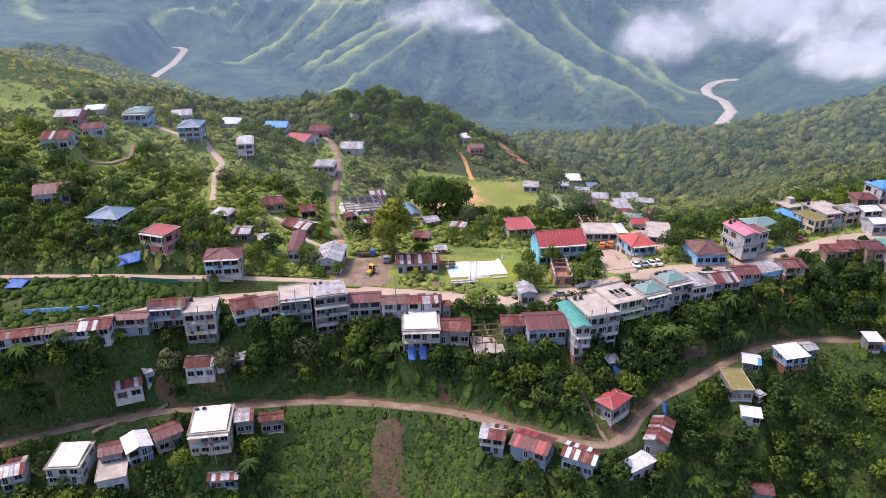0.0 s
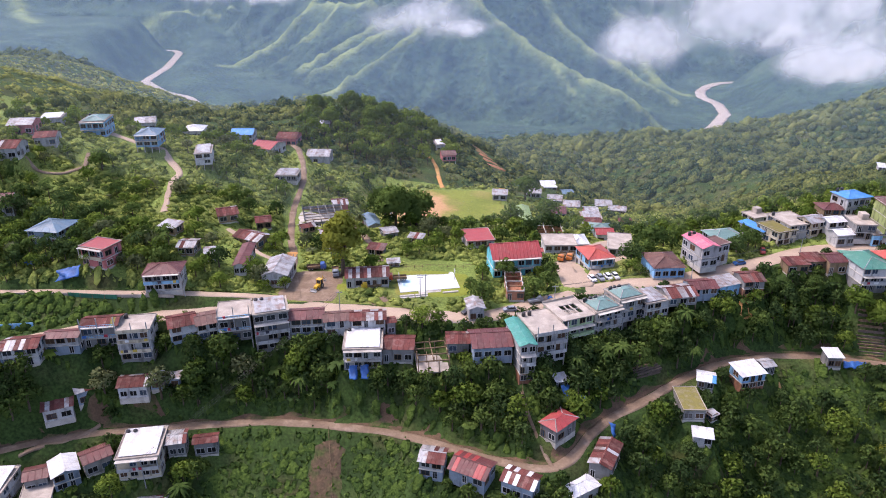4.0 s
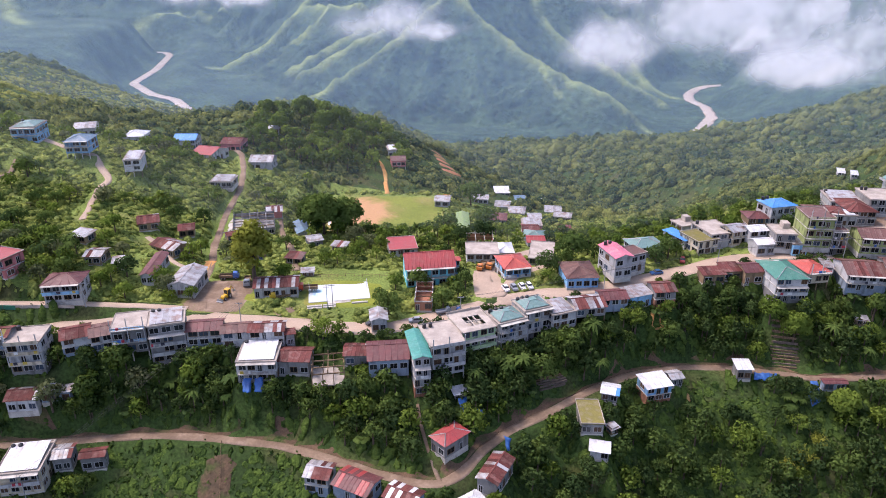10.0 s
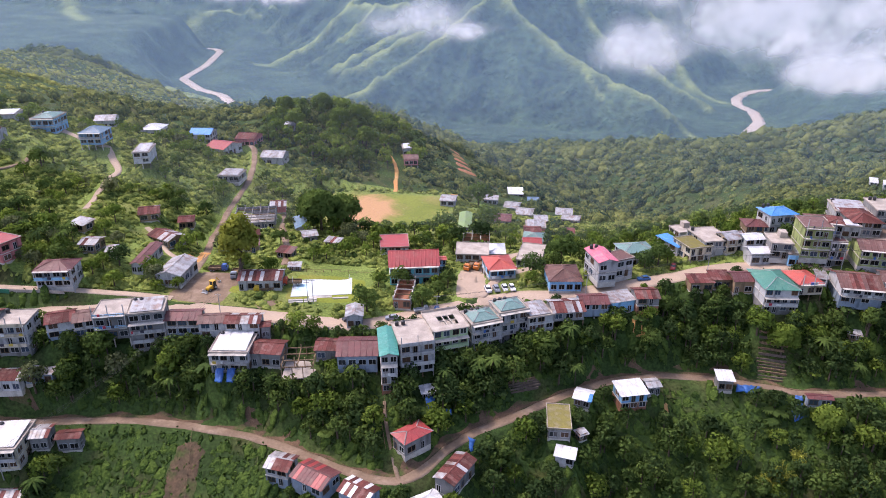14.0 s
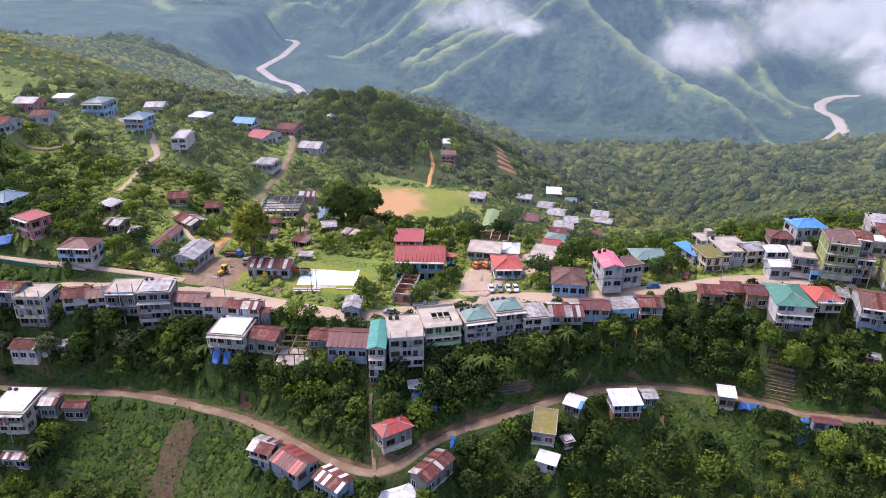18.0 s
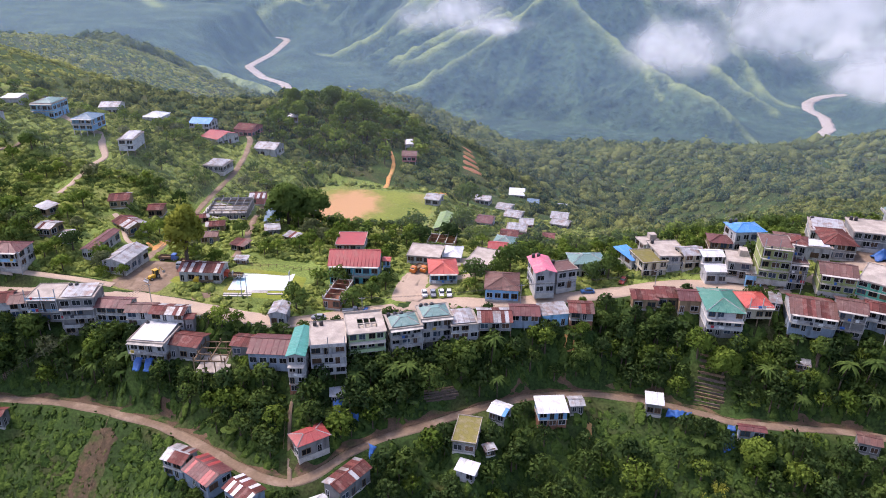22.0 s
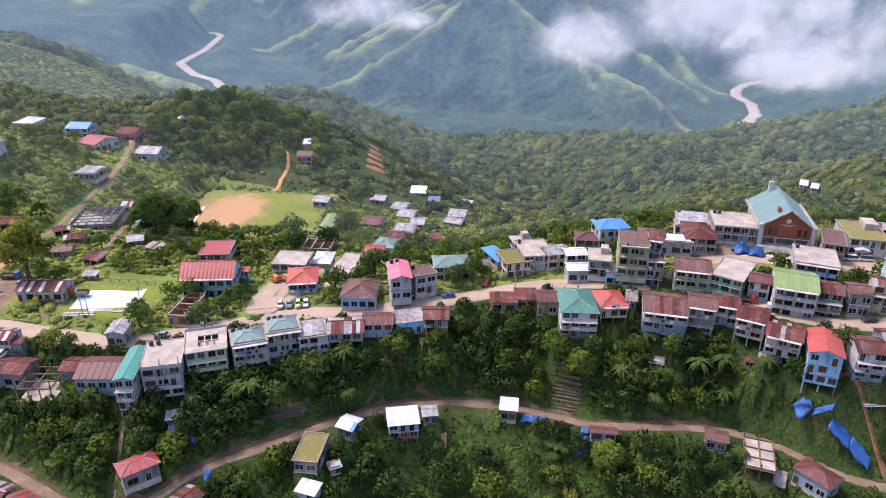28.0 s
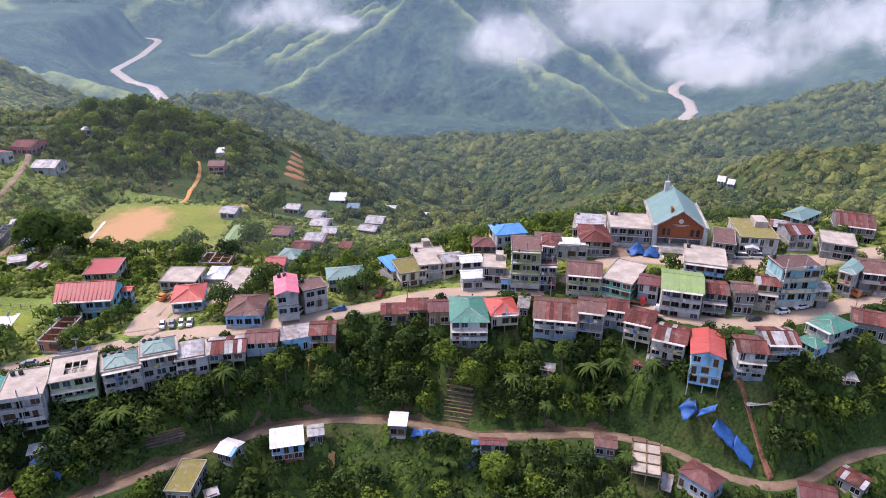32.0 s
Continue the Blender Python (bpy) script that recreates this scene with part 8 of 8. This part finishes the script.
tarp(203.0, 180.0, 3.6, 3.2, 10)
tarp(210.8, 175.2, 5.2, 2.8, -32)
tarp(215.0, 172.6, 5.0, 2.8, -32)
tarp(206.8, 177.8, 4.2, 1.3, -25)
tarp(201.2, 236.4, 5.0, 4.4, 10, 0.6, "blue tarpaulin shelter beside the church", 3.2)
tarp(205.2, 234.4, 4.6, 4.0, -20, 0.5, "blue tarpaulin shelter beside the church", 2.8)
for k, (tx, ty) in enumerate(((-8.5, 164.2), (-5.5, 164.4))):
    tarp(tx, ty, 2.4, 4.0, 5, 0.8, "blue tarpaulin hung below a house")
tarp(-111, 201, 3.0, 3.0, 0)
tarp(-105.5, 203, 3.0, 3.6, 20)
tarp(-95.5, 193.6, 6.5, 3.0, 5)
tarp(-126, 184.5, 5.5, 4.5, 0)
tarp(48.2, 160.8, 2.0, 5.0, 5)
tarp(53.0, 161.4, 2.0, 1.8, 20)
tarp(137.0, 181.6, 6.5, 1.7, -6)
tarp(149.4, 175.8, 2.6, 3.2, 0)
tarp(150.2, 179.0, 2.0, 1.4, 0)
tarp(59.3, 153.4, 1.8, 2.6, 0)
tarp(47.5, 193.0, 1.6, 1.6, 0, 1.2, "blue wrapped bundle beside the road")


def stairway(x0, y0, z0, x1, y1, z1, wide, material, label):
    n = max(4, int(abs(z0 - z1) / 0.26))
    ob = thing("stairway", pose(x0, y0, 0, 0, 0, math.degrees(math.atan2(y1 - y0, x1 - x0))), label, "stairs")
    L = math.hypot(x1 - x0, y1 - y0) / n
    for k in range(n):
        f = (k + 0.5) / n
        gx, gy = x0 + (x1 - x0) * f, y0 + (y1 - y0) * f
        g = max(z0 + (z1 - z0) * f, float(ground_at(gx, gy)) + 0.15)
        part("step", boxes((k * L, -wide / 2, g - 1.2, (k + 1.05) * L, wide / 2, g)), material, ob)


stairway(212.9, 186.0, 5.6, 221.6, 169.6, -13.6, 1.3, WALLS["brick"], "long red-brown stairway down the slope")


def plank_bank(x, y, w, rows, turn, label, rise=0.55, run=0.75):
    """Weathered boards laid in steps on a slope."""
    ob = thing("plank_terrace", pose(x, y, float(ground_at(x, y)), 0, 0, turn), label, "timber")
    rng = random.Random(int(x))
    c, s = math.cos(radians(turn)), math.sin(radians(turn))
    g0 = float(ground_at(x, y))
    for k in range(rows):
        g = float(ground_at(x - s * k * run, y + c * k * run)) - g0
        a, b = rng.uniform(-0.5, 0.4), w + rng.uniform(-0.6, 0.5)
        part("plank", boxes((a, k * run, g - 0.3, b, k * run + 0.35, g + 0.45 + rng.uniform(-0.1, 0.1))), WOOD if rng.random() < 0.4 else surface("grey_boards", (0.16, 0.125, 0.10), (0.11, 0.085, 0.07), scale=0.8, grain=0.2, grain_scale=4, bump=0.2, vary=0.2), ob)


plank_bank(141.5, 187.5, 7.5, 12, -12, "weathered grey boards terracing the slope above the road")
plank_bank(69.5, 171.2, 9.0, 5, 24, "stack of weathered boards holding the slope", run=0.6)


def fence(pts, gap, high, rails, label, post_m=WOOD, name="fence", solid_m=None):
    ob = thing(name, pose(pts[0][0], pts[0][1], 0), label, "fence")
    x0, y0 = pts[0][:2]
    for p, q in zip(pts, pts[1:]):
        L = math.hypot(q[0] - p[0], q[1] - p[1])
        n = max(1, int(L / gap))
        for k in range(n):
            f, f2 = k / n, (k + 1) / n
            ax, ay, bx, by = p[0] + (q[0] - p[0]) * f, p[1] + (q[1] - p[1]) * f, p[0] + (q[0] - p[0]) * f2, p[1] + (q[1] - p[1]) * f2
            az, bz = float(ground_at(ax, ay)), float(ground_at(bx, by))
            part("post", boxes((ax - x0 - 0.07, ay - y0 - 0.07, az - 0.5, ax - x0 + 0.07, ay - y0 + 0.07, az + high)), post_m, ob)
            for r in range(rails):
                hz = high * (r + 1) / rails - 0.08
                bm = bmesh.new()
                if solid_m:
                    v = [bm.verts.new(w) for w in ((ax - x0, ay - y0, az - 0.2), (bx - x0, by - y0, bz - 0.2), (bx - x0, by - y0, bz + high), (ax - x0, ay - y0, az + high),
                                                   (ax - x0, ay - y0 + 0.12, az - 0.2), (bx - x0, by - y0 + 0.12, bz - 0.2), (bx - x0, by - y0 + 0.12, bz + high), (ax - x0, ay - y0 + 0.12, az + high))]
                    for f_ in ((0, 1, 2, 3), (7, 6, 5, 4), (3, 2, 6, 7), (0, 3, 7, 4), (1, 5, 6, 2)):
                        bm.faces.new([v[i] for i in f_])
                    part("panel", bm, solid_m, ob)
                else:
                    limb(bm, (ax - x0, ay - y0, az + hz), (bx - x0, by - y0, bz + hz), 0.045, 0.045, 4)
                    part("rail", bm, post_m, ob)


fence([(0, 180.4), (10, 180.0), (24, 179.2), (33, 181.6)], 1.8, 1.0, 2, "rusty metal railing along the main road", METAL, "railing")
fence([(-130, 187.6), (-100, 187.2), (-77, 186.8), (-63, 187.8)], 4.0, 0.8, 1, "pale low wall along the hillside lane", CONCRETE, "low_wall", SLAB)
fence([(-93, 186.6), (-79, 186.4)], 3.0, 1.3, 1, "green netting fence below the lane", WOOD, "fence", surface("green_netting", (0.04, 0.17, 0.11), (0.03, 0.12, 0.08), grain=0.2))
fence([(-2, 213), (25, 216)], 2.5, 1.1, 2, "wooden fence behind the lawn")
fence([(-118, 171.6), (-108, 173.6), (-98, 175.6)], 4.0, 1.6, 1, "pale blue wall beside the main road", CONCRETE, "low_wall", WALLS["lightblue"])
fence([(36.5, 163.5), (36.0, 156), (38.0, 149)], 1.8, 1.0, 1, "low fence beside the steep footpath")
fence([(-15, 157.5), (-12, 140)], 2.4, 0.8, 1, "stick fence along the garden")


def pole(x, y, high, label="wooden power pole with a crossarm", arms=1):
    g = float(ground_at(x, y))
    ob = thing("power_pole", pose(x, y, g), label, "power pole", "power poles")
    bm = bmesh.new()
    limb(bm, (0, 0, -0.8), (0, 0, high), 0.14, 0.09, 8)
    part("pole", bm, METAL, ob)
    for k in range(arms):
        part("crossarm", boxes((-0.9, -0.06, high - 0.5 - 0.6 * k, 0.9, 0.06, high - 0.38 - 0.6 * k)), METAL, ob)
        for px in (-0.8, 0, 0.8):
            bm = bmesh.new()
            bmesh.ops.create_cone(bm, cap_ends=True, segments=8, radius1=0.07, radius2=0.04, depth=0.2, matrix=Matrix.Translation((px, 0, high - 0.28 - 0.6 * k)))
            part("insulator", bm, WALLS["white"], ob)
    return (x, y, g + high - 0.2)


def wire(a, b, label="thin dark power line"):
    for off in (-0.8, 0.0, 0.8):
        cu = bpy.data.curves.new("cable", "CURVE")
        cu.dimensions, cu.bevel_depth, cu.bevel_resolution = "3D", 0.025, 0
        sp = cu.splines.new("POLY")
        sp.points.add(12)
        for k in range(13):
            f = k / 12
            sp.points[k].co = (a[0] + off + (b[0] - a[0]) * f, a[1] + (b[1] - a[1]) * f, a[2] + (b[2] - a[2]) * f - 4 * f * (1 - f) * 0.9, 1)
        cu.materials.append(TANK)
        tagged(new("cable", cu), label, "cable", "power lines")


heads = [pole(px, py, 8.0, arms=2 if k == 2 else 1) for k, (px, py) in enumerate(((-60, 188.6), (-14, 182.6), (8.6, 194.0), (48, 187.6), (92, 200.2), (131, 213.0), (172, 214.5), (222.7, 201.8), (252, 203)))]
pole(10.2, 194.2, 8.0, "power pole standing beside the sports court")
for a, b in zip(heads[3:], heads[4:]):
    wire(a, b)
low = pole(-58, 141.5, 8.5)
wire(low, heads[1])


# ---- clouds ----
def cloud_material():
    CLOUD.use_nodes = True
    n, l = CLOUD.node_tree.nodes, CLOUD.node_tree.links
    n.clear()
    out, mix, clear, both, dif, tra = (n.new("ShaderNode" + k) for k in ("OutputMaterial", "MixShader", "BsdfTransparent", "MixShader", "BsdfDiffuse", "BsdfTranslucent"))
    for s in (dif, tra):
        s.inputs["Color"].default_value = (0.62, 0.62, 0.63, 1)
    both.inputs[0].default_value = 0.5
    l.new(dif.outputs[0], both.inputs[1]), l.new(tra.outputs[0], both.inputs[2])
    glow, lit = n.new("ShaderNodeEmission"), n.new("ShaderNodeAddShader")      # sunlight on the cloud, put in as a faint added glow
    glow.inputs["Color"].default_value, glow.inputs["Strength"].default_value = (0.93, 0.96, 1.0, 1), 0.24
    l.new(both.outputs[0], lit.inputs[0]), l.new(glow.outputs[0], lit.inputs[1])
    tc, geo, ln, noi, big = (n.new("ShaderNode" + k) for k in ("TexCoord", "NewGeometry", "VectorMath", "TexNoise", "TexNoise"))
    ln.operation = "LENGTH"
    l.new(tc.outputs["Object"], ln.inputs[0])
    noi.inputs["Scale"].default_value, noi.inputs["Detail"].default_value, noi.inputs["Roughness"].default_value = 0.02, 5.0, 0.52
    l.new(geo.outputs["Position"], noi.inputs["Vector"])
    fall, m1, m2 = (n.new("ShaderNodeMath") for _ in range(3))
    fall.operation, m1.operation, m2.operation = "SUBTRACT", "MULTIPLY_ADD", "MULTIPLY"
    fall.inputs[0].default_value = 0.72
    l.new(ln.outputs["Value"], fall.inputs[1])
    l.new(noi.outputs["Fac"], m1.inputs[0])
    m1.inputs[1].default_value = 3.1
    k = n.new("ShaderNodeMath")
    k.operation = "MULTIPLY_ADD"
    l.new(fall.outputs[0], k.inputs[0])
    k.inputs[1].default_value, k.inputs[2].default_value = 1.6, -1.3
    l.new(k.outputs[0], m1.inputs[2])
    r = n.new("ShaderNodeMapRange")
    r.interpolation_type = "SMOOTHSTEP"
    r.inputs["From Min"].default_value, r.inputs["From Max"].default_value, r.inputs["To Max"].default_value = 0.0, 1.45, 0.94
    l.new(m1.outputs[0], r.inputs["Value"])
    edge = n.new("ShaderNodeMapRange")
    edge.inputs["From Min"].default_value, edge.inputs["From Max"].default_value = 1.0, 0.6
    l.new(ln.outputs["Value"], edge.inputs["Value"])
    l.new(r.outputs[0], m2.inputs[0]), l.new(edge.outputs[0], m2.inputs[1])
    l.new(m2.outputs[0], mix.inputs[0]), l.new(clear.outputs[0], mix.inputs[1]), l.new(lit.outputs[0], mix.inputs[2])
    l.new(mix.outputs[0], out.inputs["Surface"])


cloud_material()


def cloud(x, y, z, w, h, label, veils=2):
    """A bank of mist: bulging veils, one behind the other."""
    ob = thing("cloud", pose(x, y, z), label, "cloud", "drifting clouds")
    u, v = np.meshgrid(np.linspace(-1, 1, 15), np.linspace(-1, 1, 9))
    for k in range(veils):
        bulge = -0.25 * np.sqrt(np.clip(1.02 - 0.5 * u * u - 0.5 * v * v, 0, 1)) + 0.05 * ripple(u * 30 + x, v * 30 + k * 9, 17, 61)
        i = (np.arange(8)[:, None] * 15 + np.arange(14)[None, :]).ravel()
        me = fast_mesh("veil", np.stack([u, bulge, v], -1).reshape(-1, 3), np.stack([i, i + 1, i + 16, i + 15], -1), CLOUD, True)
        o = new("veil", me)
        o.parent = ob
        o.matrix_basis = Matrix.Translation((k * 5.0 - 5, k * 16.0, (k - 1) * 2.0)) @ Matrix.Diagonal((w / 2, w / 3, h / 2, 1))


cloud(-3, 686, 44, 135, 58, "small bright white cloud below the mountain", 2)
cloud(44, 700, 34, 80, 26, "thin wisp of white cloud")
cloud(198, 628, 31, 130, 62, "puffy white cloud over the valley", 2)
cloud(330, 690, 60, 330, 130, "broad white cloud bank over the valley", 1)
cloud(440, 705, 36, 300, 120, "broad white cloud bank over the valley", 1)
cloud(240, 725, 82, 260, 80, "broad white cloud bank over the valley", 1)
cloud(580, 730, 50, 340, 160, "broad white cloud bank over the valley", 1)
cloud(370, 645, 8, 150, 50, "thin low mist over the forest")
cloud(-330, 1100, 40, 100, 40, "faint wisp of cloud before the mountains")
cloud(-190, 900, 52, 100, 46, "faint wisp of cloud before the mountains")
cloud(-560, 760, 82, 230, 100, "white cloud above the wooded ridge")


# ---- thin haze over the valley: added see-through sheets stand in for misty air ----
def haze_veil(y, wide, top, low, amount, tint):
    m = bpy.data.materials.new("haze_sheet")
    m.use_nodes = True
    n, l = m.node_tree.nodes, m.node_tree.links
    n.clear()
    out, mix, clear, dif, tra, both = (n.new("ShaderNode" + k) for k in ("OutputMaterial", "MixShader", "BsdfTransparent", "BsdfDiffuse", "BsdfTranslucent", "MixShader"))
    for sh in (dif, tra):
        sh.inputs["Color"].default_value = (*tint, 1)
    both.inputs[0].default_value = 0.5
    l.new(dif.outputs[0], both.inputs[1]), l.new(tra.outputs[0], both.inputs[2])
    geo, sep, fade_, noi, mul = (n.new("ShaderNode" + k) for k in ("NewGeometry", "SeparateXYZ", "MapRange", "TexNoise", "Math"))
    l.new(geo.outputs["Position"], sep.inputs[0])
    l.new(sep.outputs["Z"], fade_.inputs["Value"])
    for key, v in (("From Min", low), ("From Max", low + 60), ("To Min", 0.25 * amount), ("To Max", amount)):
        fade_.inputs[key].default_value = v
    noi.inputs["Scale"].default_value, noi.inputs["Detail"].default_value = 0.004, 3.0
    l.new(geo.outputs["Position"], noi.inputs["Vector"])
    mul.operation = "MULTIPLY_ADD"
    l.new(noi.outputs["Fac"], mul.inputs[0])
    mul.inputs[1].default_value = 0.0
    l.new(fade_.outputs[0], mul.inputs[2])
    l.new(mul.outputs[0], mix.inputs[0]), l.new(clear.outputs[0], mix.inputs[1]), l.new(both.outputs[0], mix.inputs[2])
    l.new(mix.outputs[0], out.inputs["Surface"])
    u, v = np.meshgrid(np.linspace(-1, 1, 21), np.linspace(0, 1, 6))
    i = (np.arange(5)[:, None] * 21 + np.arange(20)[None, :]).ravel()
    me = fast_mesh("mist", np.stack([u * wide, y + 0.12 * wide * (1 - u * u), FLOOR + (top - FLOOR) * v], -1).reshape(-1, 3), np.stack([i, i + 1, i + 22, i + 21], -1), m, True)
    tagged(new("mist", me), "faint blue see-through sheet standing in for haze", "mist", kind="structure")


# the first sheet crosses the village and pales its dark tones like haze
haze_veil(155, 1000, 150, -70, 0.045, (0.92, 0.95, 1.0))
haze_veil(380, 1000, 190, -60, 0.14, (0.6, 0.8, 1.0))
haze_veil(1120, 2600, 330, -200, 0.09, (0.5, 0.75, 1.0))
